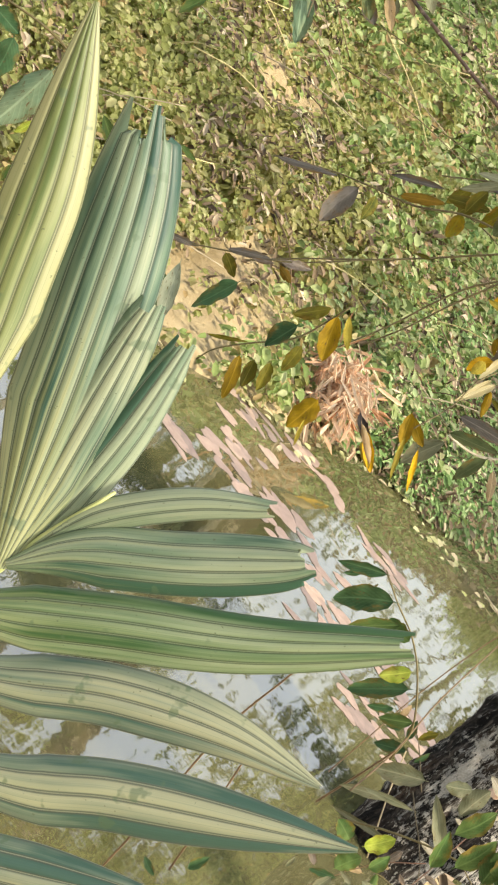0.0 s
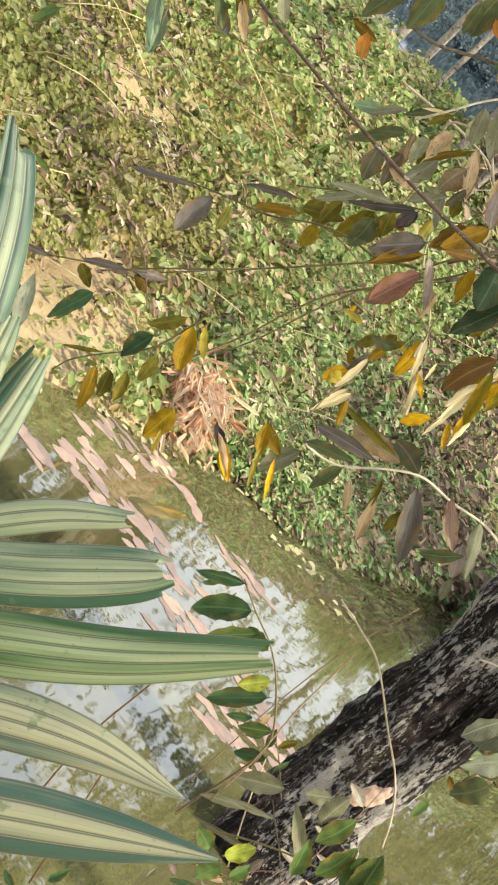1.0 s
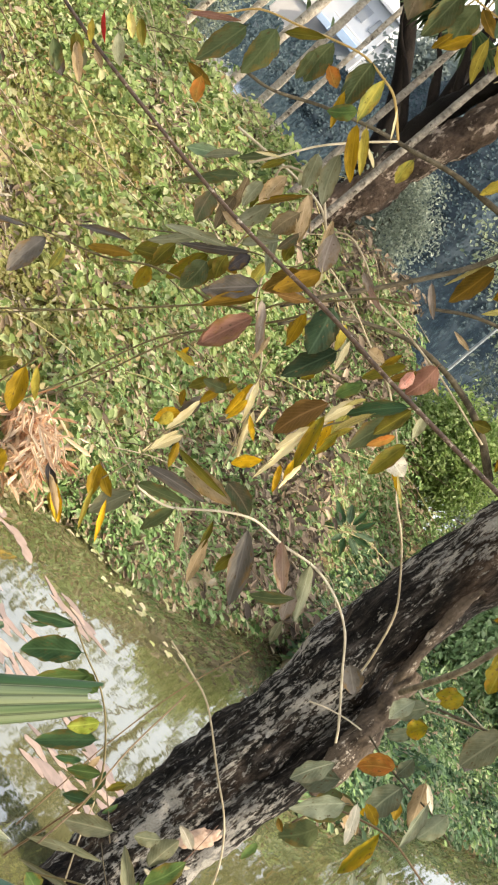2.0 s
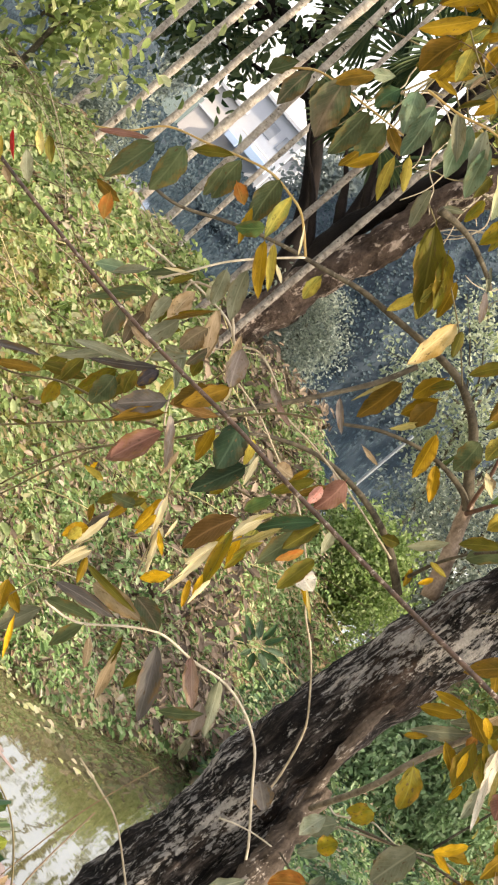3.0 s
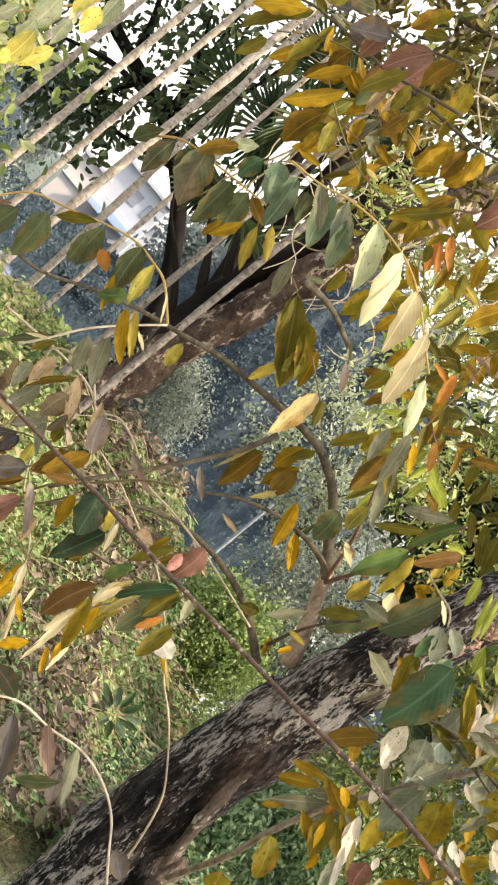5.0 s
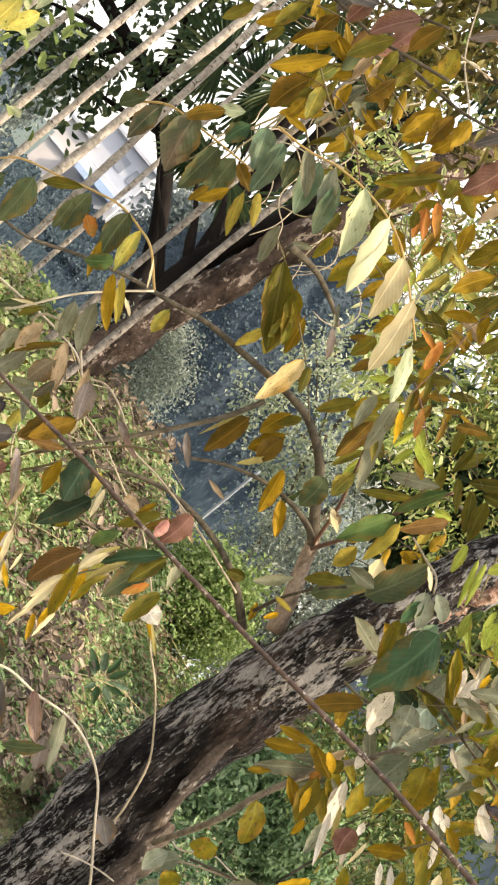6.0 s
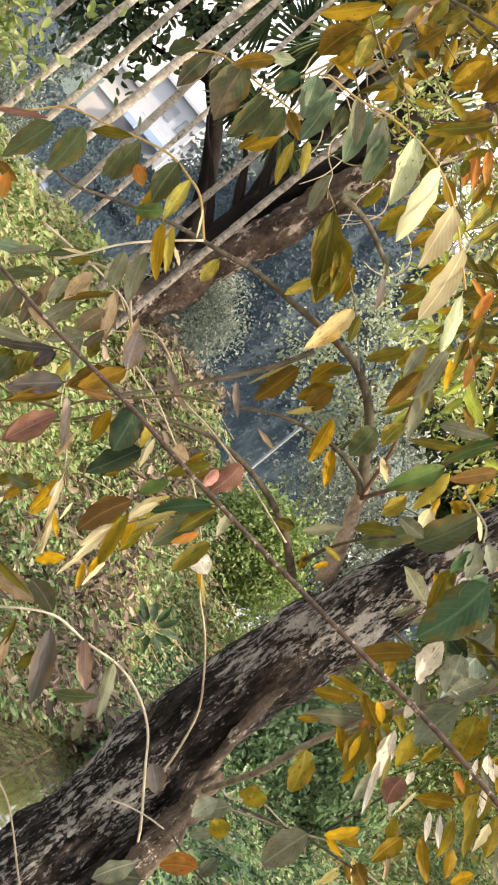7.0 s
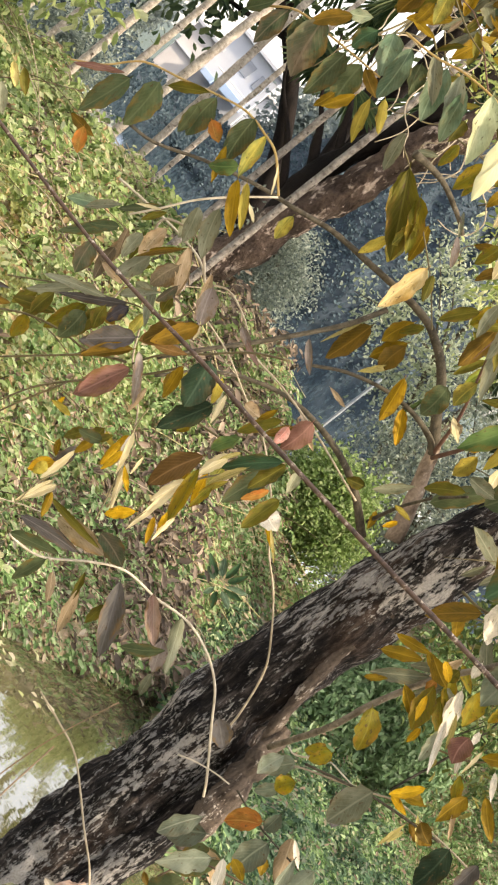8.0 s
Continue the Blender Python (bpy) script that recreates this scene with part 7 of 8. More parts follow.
# limbs on the shaded side, their shade put into the bark colour
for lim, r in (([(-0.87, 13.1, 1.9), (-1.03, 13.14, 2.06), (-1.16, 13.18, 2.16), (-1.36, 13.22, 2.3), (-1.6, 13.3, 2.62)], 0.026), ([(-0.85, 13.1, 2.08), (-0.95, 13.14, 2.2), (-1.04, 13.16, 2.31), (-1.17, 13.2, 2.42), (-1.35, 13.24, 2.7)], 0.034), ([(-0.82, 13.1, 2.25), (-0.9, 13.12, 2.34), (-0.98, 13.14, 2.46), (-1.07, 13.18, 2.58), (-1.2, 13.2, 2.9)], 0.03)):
    part("limb", tube_mesh("limb", lim, r, r * 0.2, dark_bark, 12, 6, 0.2, 8.0, radii=[r, r * 0.9, r * 0.6, r * 0.28, r * 0.15]), brown_tree, "limb blackened to stand for shade")
crg = np.random.default_rng(52)
pos = []
for a in range(7):
    d = Vector((math.cos(a * 0.9) * 1.8, math.sin(a * 0.9) * 1.2, 0.4 + 0.7 * (a % 3)))
    lim = [(-0.15, 14.7, 4.6), tuple(Vector((0.1, 15.2, 4.6)) + d * 0.5), tuple(Vector((0.1, 15.2, 4.6)) + d)]
    part("limb", tube_mesh("limb", lim, 0.05, 0.012, brown_bark, 8, 5, 0.15, 6.0), brown_tree)
    for q in range(9):
        pos.append(np.array(Vector(lim[1]).lerp(Vector(lim[2]), q / 8)) + crg.normal(0, 0.3, 3) + crg.normal(0, 0.28, (38, 3)))
pos = np.concatenate(pos)
L = crg.uniform(0.07, 0.13, len(pos))
part("crown", leaf_mass("crown", pos, L, L * 0.5, crg.normal(0, 0.7, (len(pos), 3)) + [0, 0, -0.4], crg.normal(0, 0.6, (len(pos), 3)) + [0, 0, 0.7], lime_crown), brown_tree)


# ---- trees with limbs and crowns of leaves ----
def leaf_tree(name, foot, label, trunk, limbs, r, material, bark, per, spread, size, ratio=(0.4, 0.6), seed=1, droop=-0.3, group="", tumble=0.6):
    """trunk and limbs: lines of points; leaves gather round the outer half of each limb."""
    rg = np.random.default_rng(seed)
    ob = thing(name, foot, label, "tree" if name == "tree" else "shrub", group)
    part("trunk", tube_mesh("trunk", trunk, r, r * 0.5, bark, 14, 6, 0.2, 3.0), ob)
    pos = []
    for lim in limbs:
        part("limb", tube_mesh("limb", lim, r * 0.42, r * 0.1, bark, 8, 5, 0.15, 6.0), ob)
        line = np.array(glide(lim, 8))
        k = len(line)
        pick = line[(k * rg.uniform(0.3, 1.0, 9)).astype(int).clip(0, k - 1)] + rg.normal(0, spread * 0.6, (9, 3))
        for c in pick:
            pos.append(c + rg.normal(0, spread * 0.34, (per, 3)))
    pos = np.concatenate(pos)
    n = len(pos)
    L = rg.uniform(*size, n)
    al = rg.normal(0, 0.7, (n, 3)) + [0, -0.1, droop]
    no = rg.normal(0, tumble, (n, 3)) + [0.1, -0.4, 0.7]
    part("crown", leaf_mass("crown", pos, L, L * rg.uniform(*ratio, n), al, no, material), ob)
    return ob


# dark trees on the far side of the spit
leaf_tree("tree", (-1.4, 22.5, 0.0), "dark leafy tree leaning out against the pale sky", [(-1.4, 22.5, -0.8), (-1.5, 22.4, 1.4), (-2.2, 22.4, 2.5), (-3.0, 22.4, 2.98), (-3.6, 22.4, 3.1), (-4.2, 22.4, 3.3), (-4.9, 22.4, 4.2)],
          [[(-3.0, 22.4, 2.98), (-3.1, 22.2, 3.4), (-3.4, 22.0, 3.9)], [(-3.6, 22.4, 3.1), (-3.9, 22.2, 3.7), (-4.5, 22.0, 4.2)], [(-3.2, 22.4, 3.0), (-3.7, 22.0, 2.9), (-4.3, 21.8, 2.6)], [(-2.8, 22.4, 2.9), (-2.7, 22.3, 3.5), (-2.6, 22.0, 4.2)], [(-4.2, 22.4, 3.3), (-4.6, 22.6, 3.3), (-5.2, 22.6, 3.0)],
           [(-2.6, 22.4, 2.75), (-3.0, 22.3, 2.6), (-3.5, 22.2, 2.45)], [(-3.4, 22.4, 3.05), (-3.6, 22.3, 2.6), (-4.0, 22.2, 2.2)], [(-2.9, 22.4, 2.95), (-3.3, 22.2, 4.2), (-3.4, 22.0, 5.0)]],
          0.1, dark_crown, dark_bark, 34, 0.42, (0.08, 0.15), seed=3)
leaf_tree("tree", (-1.35, 24.0, 0.3), "dark tree trunk with thin foliage", [(-1.35, 24, -0.8), (-1.4, 24, 1.6), (-1.7, 24, 2.8), (-1.9, 24, 4.2), (-1.6, 24, 7.0)],
          [[(-1.8, 24, 3.2), (-1.2, 24, 4.0), (-0.9, 24, 5.2)], [(-1.9, 24, 4.0), (-2.6, 24, 4.8), (-3.0, 24, 5.4)], [(-1.8, 24, 4.6), (-1.3, 23.8, 6.0), (-0.5, 23.6, 6.6)]],
          0.08, dark_crown, dark_bark, 45, 0.5, (0.09, 0.16), seed=4)


# fan palm
def fan_palm(c, foot, label, seed, hanging=()):
    ob = thing("palm", (foot, c[1], 0.0), label, "palm")
    part("trunk", tube_mesh("trunk", [(foot, c[1], -0.8), (foot - 0.05, c[1], 1.0), (foot + (c[0] - foot) * 0.25, c[1], 2.1), c], 0.08, 0.06, dark_bark, 14, 6, 0.15, 4.0), ob)
    rg = np.random.default_rng(seed)
    for k in range(10 + len(hanging)):
        a = rg.uniform(0, 2 * math.pi)
        el = rg.uniform(-0.5, 1.2)
        d = Vector((math.cos(a) * math.cos(el), math.sin(a) * math.cos(el) * 0.6, math.sin(el)))
        hub = Vector(c) + d * rg.uniform(0.5, 0.9)
        if k >= 10:
            hub = Vector(hanging[k - 10])
            d = (hub - Vector(c)).normalized() + Vector((0, 0, -0.5))
            d.normalize()
        stalk = part("frond", tube_mesh("frond", [c, Vector(c) + d * 0.4 + Vector((0, 0, 0.05)), hub], 0.014, 0.008, olive_twig, 5, 3), ob)
        sidev = d.cross(Vector((0.2, -1, 0.1))).normalized()
        n = 30
        th = np.linspace(-1.9, 1.9, n)
        al = np.array([d * math.cos(q) + sidev * math.sin(q) + Vector((0, 0, -0.15)) for q in th])
        part("fan", leaf_mass("fan", np.tile(np.array(hub), (n, 1)), np.full(n, 0.55 if k < 10 else 0.4) * rg.uniform(0.85, 1.1, n), np.full(n, 0.036), al, np.tile([0.1, -1.0, 0.3], (n, 1)), dark_crown), stalk)
    return ob


fan_palm((-1.85, 21.0, 3.8), -1.15, "fan palm with dark green finely split fronds", 8, [(-1.77, 19.6, 2.85), (-1.95, 19.6, 2.82), (-1.6, 19.5, 2.86)])
fan_palm((-1.75, 21.6, 5.4), -1.2, "tall fan palm with dark green finely split fronds", 12)

# grey-green bushes just behind the crest of the bank
pale_crown = foliage_material("pale_crown", [(0.0, (0.26, 0.32, 0.18)), (0.5, (0.46, 0.52, 0.33)), (1.0, (0.68, 0.72, 0.54))], 0.5)
grey_crown = foliage_material("grey_crown", [(0.0, (0.16, 0.2, 0.16)), (0.5, (0.28, 0.33, 0.26)), (1.0, (0.46, 0.5, 0.4))], 0.4)

# light shrubs to the side, behind the old tree
def shrub(foot, top, label, seed, material, per=70, spread=0.3, size=(0.05, 0.1), ratio=(0.25, 0.4), n=9, reach=0.8, stem=0.026):
    rg = random.Random(seed)
    f, tp = Vector(foot), Vector(top)
    lims = []
    for k in range(n):
        s = rg.uniform(0.25, 1.0)
        b = f.lerp(tp, s)
        e = b + Vector((rg.uniform(-1, 1) * reach, rg.uniform(-0.5, 0.5) * reach, rg.uniform(-0.15, 0.9) * reach))
        lims.append([tuple(b), tuple(b.lerp(e, 0.5) + Vector((0, 0, rg.uniform(0, 0.2) * reach))), tuple(e)])
    return leaf_tree("shrub", foot, label, [foot, tuple(f.lerp(tp, 0.5) + Vector((0.1, 0, 0))), top], lims, stem, material, branch_bark, per, spread, size, ratio, seed)


leaf_tree("tree", (3.7, 12.8, 0.5), "thin tree with hanging yellow-green leaves and sky gaps", [(3.7, 12.8, 0.3), (3.5, 12.7, 1.8), (2.6, 12.6, 3.0), (1.3, 12.6, 3.7), (1.1, 12.6, 4.6)],
          [[(2.6, 12.6, 3.0), (1.9, 12.6, 2.95), (1.38, 12.6, 2.2)], [(1.4, 12.6, 2.5), (0.9, 12.5, 3.0), (0.25, 12.4, 3.0)], [(1.3, 12.6, 3.7), (0.7, 12.5, 3.6), (0.05, 12.5, 3.42)], [(1.32, 12.6, 3.2), (0.8, 12.5, 3.3), (0.2, 12.5, 3.15)], [(1.35, 12.6, 2.9), (0.6, 12.5, 3.4), (-0.3, 12.4, 3.45)], [(1.3, 12.6, 3.4), (0.5, 12.5, 3.9), (-0.7, 12.4, 3.85)], [(1.4, 12.6, 2.2), (1.1, 12.5, 2.4), (0.75, 12.4, 2.2)], [(1.35, 12.6, 2.7), (1.0, 12.5, 2.9), (0.6, 12.4, 2.6)]],
          0.045, lime_crown, branch_bark, 120, 0.3, (0.026, 0.056), (0.25, 0.42), 21, -0.6)
leaf_tree("tree", (2.4, 14.8, 0.5), "dark leafy tree behind the light foliage", [(2.4, 14.8, 0.3), (2.1, 14.8, 2.0), (1.6, 14.8, 3.2)], [[(1.9, 14.8, 2.6), (1.4, 14.7, 2.9), (0.85, 14.6, 2.9)], [(1.8, 14.8, 2.8), (1.5, 14.7, 3.3), (1.0, 14.6, 3.3)], [(2.0, 14.8, 2.3), (1.6, 14.7, 2.5), (1.2, 14.6, 2.45)], [(1.9, 14.8, 2.5), (1.3, 14.7, 2.6), (0.7, 14.6, 2.68)], [(2.0, 14.8, 2.2), (1.5, 14.7, 2.35), (0.95, 14.6, 2.4)]], 0.06, dark_crown, dark_bark, 110, 0.3, (0.06, 0.12), (0.35, 0.5), 33, -0.4)
shrub((2.0, 12.4, 0.4), (1.9, 12.2, 1.7), "fresh green shrub on the shaded bank", 22, mid_crown, 50, 0.3, (0.04, 0.08), reach=0.6, stem=0.008)
pole_grey = plain_material("pole_grey", (0.22, 0.25, 0.27), (0.36, 0.39, 0.4), 12, 0.6)
pole = thing("pole", (0.37, 18.6, -0.3), "thin pale grey pole leaning out of the dark water", "pole")
part("shaft", tube_mesh("shaft", [(0.40, 18.6, -0.6), (0.401, 18.6, 1.03), (0.40, 18.6, 1.56)], 0.015, 0.012, pole_grey, 10, 5, 0.08, 8.0), pole)
# added off to the side, keeps bright sky out of the water's reflection
shrub((4.2, 14.0, 0.6), (4.0, 14.0, 4.0), "dense shrub added at the side to block reflected sky", 27, mid_crown, 200, 0.5, (0.06, 0.12), reach=1.3)
shrub((-2.9, 14.0, 0.8), (-3.1, 13.8, 2.3), "bright leafy shrub at the foot of the pale stems", 25, sun_crown, 17, 0.3, (0.06, 0.12), (0.4, 0.55), reach=0.7)
shrub((-3.6, 13.6, 0.8), (-3.8, 13.4, 3.0), "bright leafy shrub at the foot of the pale stems", 26, sun_crown, 15, 0.35, (0.06, 0.12), (0.4, 0.55), reach=0.8)

# second shrub added only to darken what the stream reflects
shrub((2.5, 14.8, 0.6), (2.4, 14.8, 3.6), "dense shrub added at the side to block reflected sky", 24, mid_crown, 120, 0.45, (0.05, 0.1), reach=0.9)
fresh_blue = foliage_material("fresh_blue", [(0.0, (0.12, 0.21, 0.09)), (0.5, (0.25, 0.39, 0.18)), (1.0, (0.42, 0.54, 0.32))], 0.4)
fresh_crown = foliage_material("fresh_crown", [(0.0, (0.14, 0.22, 0.05)), (0.5, (0.3, 0.43, 0.13)), (1.0, (0.52, 0.6, 0.28))], 0.5)
shrub((0.66, 13.6, 0.7), (0.68, 13.5, 0.98), "fresh green small-leaved plant on the bank", 28, fresh_crown, 190, 0.2, (0.018, 0.036), (0.45, 0.7), 13, 0.26, 0.006)
for k, (bx, by) in enumerate(((1.4, 12.5), (1.65, 12.7), (1.9, 12.9))):
    shrub((bx, by, 0.2), (bx, by, 0.6), "fresh blue-green small-leaved plant on the bank", 70 + k, fresh_blue, 60, 0.16, (0.03, 0.065), (0.35, 0.55), 12, 0.3, 0.006)
shrub((2.1, 13.6, 0.3), (2.1, 13.6, 1.0), "fresh blue-green small-leaved plant on the bank", 30, cool_cover, 34, 0.25, (0.03, 0.06), (0.3, 0.5), 10, 0.5, 0.007)
# far bank: bushes and trees
frg = random.Random(77)
for k in range(10):
    x = -20 + k * 3.6 + frg.uniform(-0.8, 0.8)
    y = 68 + frg.uniform(-2, 8)
    if abs(x + 9.2) < 3.3 or abs(x - 4.4) < 2.4:
        continue
    h = frg.uniform(4.5, 6.0) + (2.2 if x > -5 else 0)
    lims = [[(x, y, h * 0.2), (x + frg.uniform(-1, 1), y, h * 0.5), (x + frg.uniform(-2.2, 2.2), y - frg.uniform(0, 1.5), h * frg.uniform(0.2, 1.0))] for q in range(8)]
    leaf_tree("tree", (x, y, 0.5), "distant tree on the far bank, haze put into its colour", [(x, y, 0), (x + 0.1, y, h * 0.4), (x, y, h * 0.9)], lims, 0.18, haze_crown, brown_bark, 230, 1.2, (0.13, 0.24), (0.5, 0.7), 100 + k, group="trees on the far bank", tumble=0.25)
hx, hs = np.linspace(-22, 18, 321), np.linspace(0, 1, 41)
HX, HS = np.meshgrid(hx, hs)
tall = np.interp(HX, [-13.0, -11.6, -10.6, -8.4, -7.8, -6.4, -5.4, -4.4, -3.8, 3.0, 3.5, 5.4, 6.0], [3.6, 2.6, 1.0, 0.95, 1.6, 1.9, 2.5, 3.4, 6.5, 6.5, 1.0, 1.0, 6.5])
tall = tall * (1 + 0.35 * np.array([noise.noise((a * 0.5, 0.0, 5.0)) + 0.5 * noise.noise((a * 1.9, 0.0, 9.0)) for a in HX.ravel()]).reshape(HX.shape))


def hedge_face(a, s, h):
    """Bulging front of the far hedge."""
    bulge = np.array([0.5 * noise.noise((q * 0.8, w * 2.4, 1.0)) + 0.22 * noise.noise((q * 3.0, w * 8.0, 4.0)) for q, w in zip(a.ravel(), s.ravel())]).reshape(a.shape)
    return 61.8 + 4.5 * s ** 2 + bulge, -0.1 + h * s


HY, HZ = hedge_face(HX, HS, tall)
hv = np.stack([HX, HY, HZ], axis=-1).reshape(-1, 3).tolist()
hf = [(j * 321 + i, j * 321 + i + 1, (j + 1) * 321 + i + 1, (j + 1) * 321 + i) for j in range(40) for i in range(320)]
# hedge colour carries the bluish haze of distance
hazed_hedge_mat = plain_material("hedge", (0.022, 0.034, 0.044), (0.034, 0.052, 0.064), 0.8, 0.95, 0.02, 7)
tagged(new("hedge", mesh_of("hedge", hv, hf, hazed_hedge_mat)), "dark hedge massed along the far bank, blue haze put into its colour", "hedge", kind="stuff")
n = 26000
x, sv = rng.uniform(-16, 6, n), rng.random(n) ** 0.8
hh = np.interp(x, hx, tall[0])
y, z = hedge_face(x, sv, hh)
pos = np.stack([x, y - 0.02, z], axis=1)
L = rng.uniform(0.07, 0.15, n)
tagged(new("undergrowth", leaf_mass("undergrowth", pos, L, L * 0.6, rng.normal(0, 0.7, (n, 3)), rng.normal(0, 0.07, (n, 3)) + [0.1, -0.9, 0.35], hazed_hedge_leaf)), "dark leaves of the far hedge, blue haze put into their colour", "undergrowth", kind="stuff")
shrub((-0.9, 21.5, -0.3), (-0.95, 21.5, 1.5), "grey-green bush standing in the dark water", 41, grey_crown, 210, 0.3, (0.022, 0.05), (0.35, 0.55), 10, 0.5)
shrub((1.35, 20.0, -0.3), (1.4, 20.0, 1.9), "grey-green bush standing in the dark water", 46, grey_crown, 110, 0.3, (0.025, 0.055), (0.35, 0.55), 12, 0.55)
shrub((1.59, 19.8, -0.3), (1.54, 19.8, 1.17), "grey-green bush standing in the dark water", 53, grey_crown, 70, 0.22, (0.025, 0.05), (0.4, 0.6), 10, 0.35)
leaf_tree("tree", (1.0, 20.6, -0.3), "small tree with light grey-green leaves by the dark water", [(1.0, 20.6, -0.5), (0.95, 20.6, 1.0), (0.6, 20.6, 2.0), (0.5, 20.6, 3.0)],
          [[(0.65, 20.6, 1.9), (0.2, 20.6, 2.35), (-0.2, 20.5, 2.65)], [(0.6, 20.6, 2.0), (0.1, 20.5, 1.95), (-0.3, 20.4, 1.8)], [(0.7, 20.6, 1.8), (0.5, 20.5, 1.85), (0.25, 20.4, 1.7)], [(0.6, 20.6, 2.0), (0.4, 20.5, 2.3), (0.2, 20.4, 2.5)], [(0.7, 20.6, 1.8), (0.75, 20.5, 2.0), (0.85, 20.4, 2.15)], [(0.8, 20.6, 1.5), (0.7, 20.5, 1.7), (0.6, 20.4, 1.85)], [(0.9, 20.6, 1.2), (1.05, 20.5, 1.6), (1.15, 20.4, 1.9)], [(0.55, 20.6, 2.4), (0.8, 20.5, 2.6), (1.0, 20.4, 2.7)], [(0.9, 20.6, 1.1), (0.85, 20.5, 1.3), (0.8, 20.4, 1.5)]],
          0.03, pale_crown, branch_bark, 55, 0.24, (0.03, 0.06), (0.4, 0.6), 48)
shrub((-13.4, 76.0, 0.9), (-13.3, 76.0, 3.4), "distant bush on the far bank, haze put into its colour", 61, haze_crown, 160, 0.7, (0.12, 0.22), (0.5, 0.7), 12, 1.3, 0.06)
shrub((-12.3, 74.0, 0.9), (-12.2, 74.0, 2.2), "distant bush on the far bank, haze put into its colour", 62, haze_crown, 110, 0.5, (0.12, 0.22), (0.5, 0.7), 10, 0.8, 0.06)
shrub((-3.4, 20.5, -0.3), (-3.5, 20.5, 1.2), "grey-green bush standing in the dark water", 43, grey_crown, 160, 0.35, (0.03, 0.06), (0.4, 0.6), 8, 0.5)

# ---- white house far behind ----
house_white = plain_material("white_plaster", (0.62, 0.57, 0.53), (0.74, 0.69, 0.65), 0.7, 0.85)
house_grey = plain_material("grey_plaster", (0.42, 0.44, 0.47), (0.52, 0.53, 0.55), 0.7, 0.85)
house_blue = plain_material("blue_sheet", (0.4, 0.54, 0.74), (0.5, 0.62, 0.8), 1.0, 0.5)
house_glass = plain_material("dark_window", (0.2, 0.22, 0.25), (0.26, 0.28, 0.31), 1.0, 0.2)


def box(name, lo, hi, material, parent, label="", edge=0.02):
    bm = bmesh.new()
    bmesh.ops.create_cube(bm, size=1)
    for v in bm.verts:
        v.co = Vector([lo[i] + (hi[i] - lo[i]) * (v.co[i] + 0.5) for i in range(3)])
    bmesh.ops.bevel(bm, geom=bm.edges, offset=edge, segments=1, affect="EDGES")
    me = bpy.data.meshes.new(name)
    bm.to_mesh(me)
    bm.free()
    me.materials.append(material)
    return part(name, me, parent, label)


house = thing("house", (-9.8, 82, 0.3), "white plastered house with blue metal awnings behind the trees", "house")
box("wall", (-11.5, 80, 0.0), (-10.35, 86, 2.72), house_white, house, "white plastered gable wing")
box("roof", (-11.62, 79.8, 2.72), (-10.25, 86.2, 2.86), house_grey, house)
box("ledge", (-11.55, 79.9, 1.7), (-10.3, 80.0, 1.78), house_grey, house)
box("wall", (-10.35, 80.6, 0.0), (-8.2, 86, 3.7), house_grey, house, "grey plastered block")
box("roof", (-10.4, 80.3, 3.7), (-8.05, 86.2, 3.84), house_grey, house)
box("wall", (-8.2, 81.0, 0.0), (-7.7, 86, 3.0), house_grey, house, "low grey annexe")
box("roof", (-8.2, 80.8, 3.0), (-7.55, 86.2, 3.1), house_white, house)
box("awning", (-10.15, 79.6, 1.72), (-9.6, 80.6, 1.98), house_blue, house, "blue metal awning")
box("awning", (-9.4, 79.6, 1.85), (-8.35, 80.6, 2.16), house_blue, house, "blue metal awning")
box("rail", (-9.9, 79.9, 2.3), (-8.3, 79.98, 2.36), house_white, house)
box("window", (-9.5, 80.56, 2.75), (-9.1, 80.7, 3.3), house_glass, house)
box("window", (-8.8, 80.56, 2.75), (-8.4, 80.7, 3.3), house_glass, house)

# ---- dry things at the water's edge ----
straw = foliage_material("straw", [(0.0, (0.66, 0.36, 0.2)), (0.4, (0.82, 0.58, 0.4)), (0.85, (0.88, 0.74, 0.56)), (1.0, (0.8, 0.4, 0.18))], 0.4)
rg = np.random.default_rng(31)
n = 480
pos = np.stack([rg.normal(-0.62, 0.065, n), rg.normal(8.5, 0.08, n), rg.uniform(0.06, 0.3, n)], axis=1)
L = rg.uniform(0.06, 0.18, n)
al = rg.normal(0, 0.6, (n, 3)) + [0.35, -0.3, -0.5]
no = rg.normal(0, 0.5, (n, 3)) + [0, -1, 0.3]
tagged(new("dry_grass", leaf_mass("dry_grass", pos, L, rg.uniform(0.008, 0.018, n), al, no, straw)), "clump of dry orange-tan grass at the water's edge", "dry grass", kind="stuff")
husk = thing("palm_husk", (-0.4, 8.4, 0.05), "fallen yellow and brown palm husk hanging to the water", "husk")
leaves(husk, [("A", -0.42, 8.36, 0.2, -0.285, 0.1, 0.045), ("K", -0.485, 8.37, 0.225, -0.36, 0.16, 0.045), ("Y", -0.4, 8.38, 0.15, -0.3, 0.105, 0.035), ("b", -0.45, 8.35, 0.205, -0.31, 0.13, 0.03)])
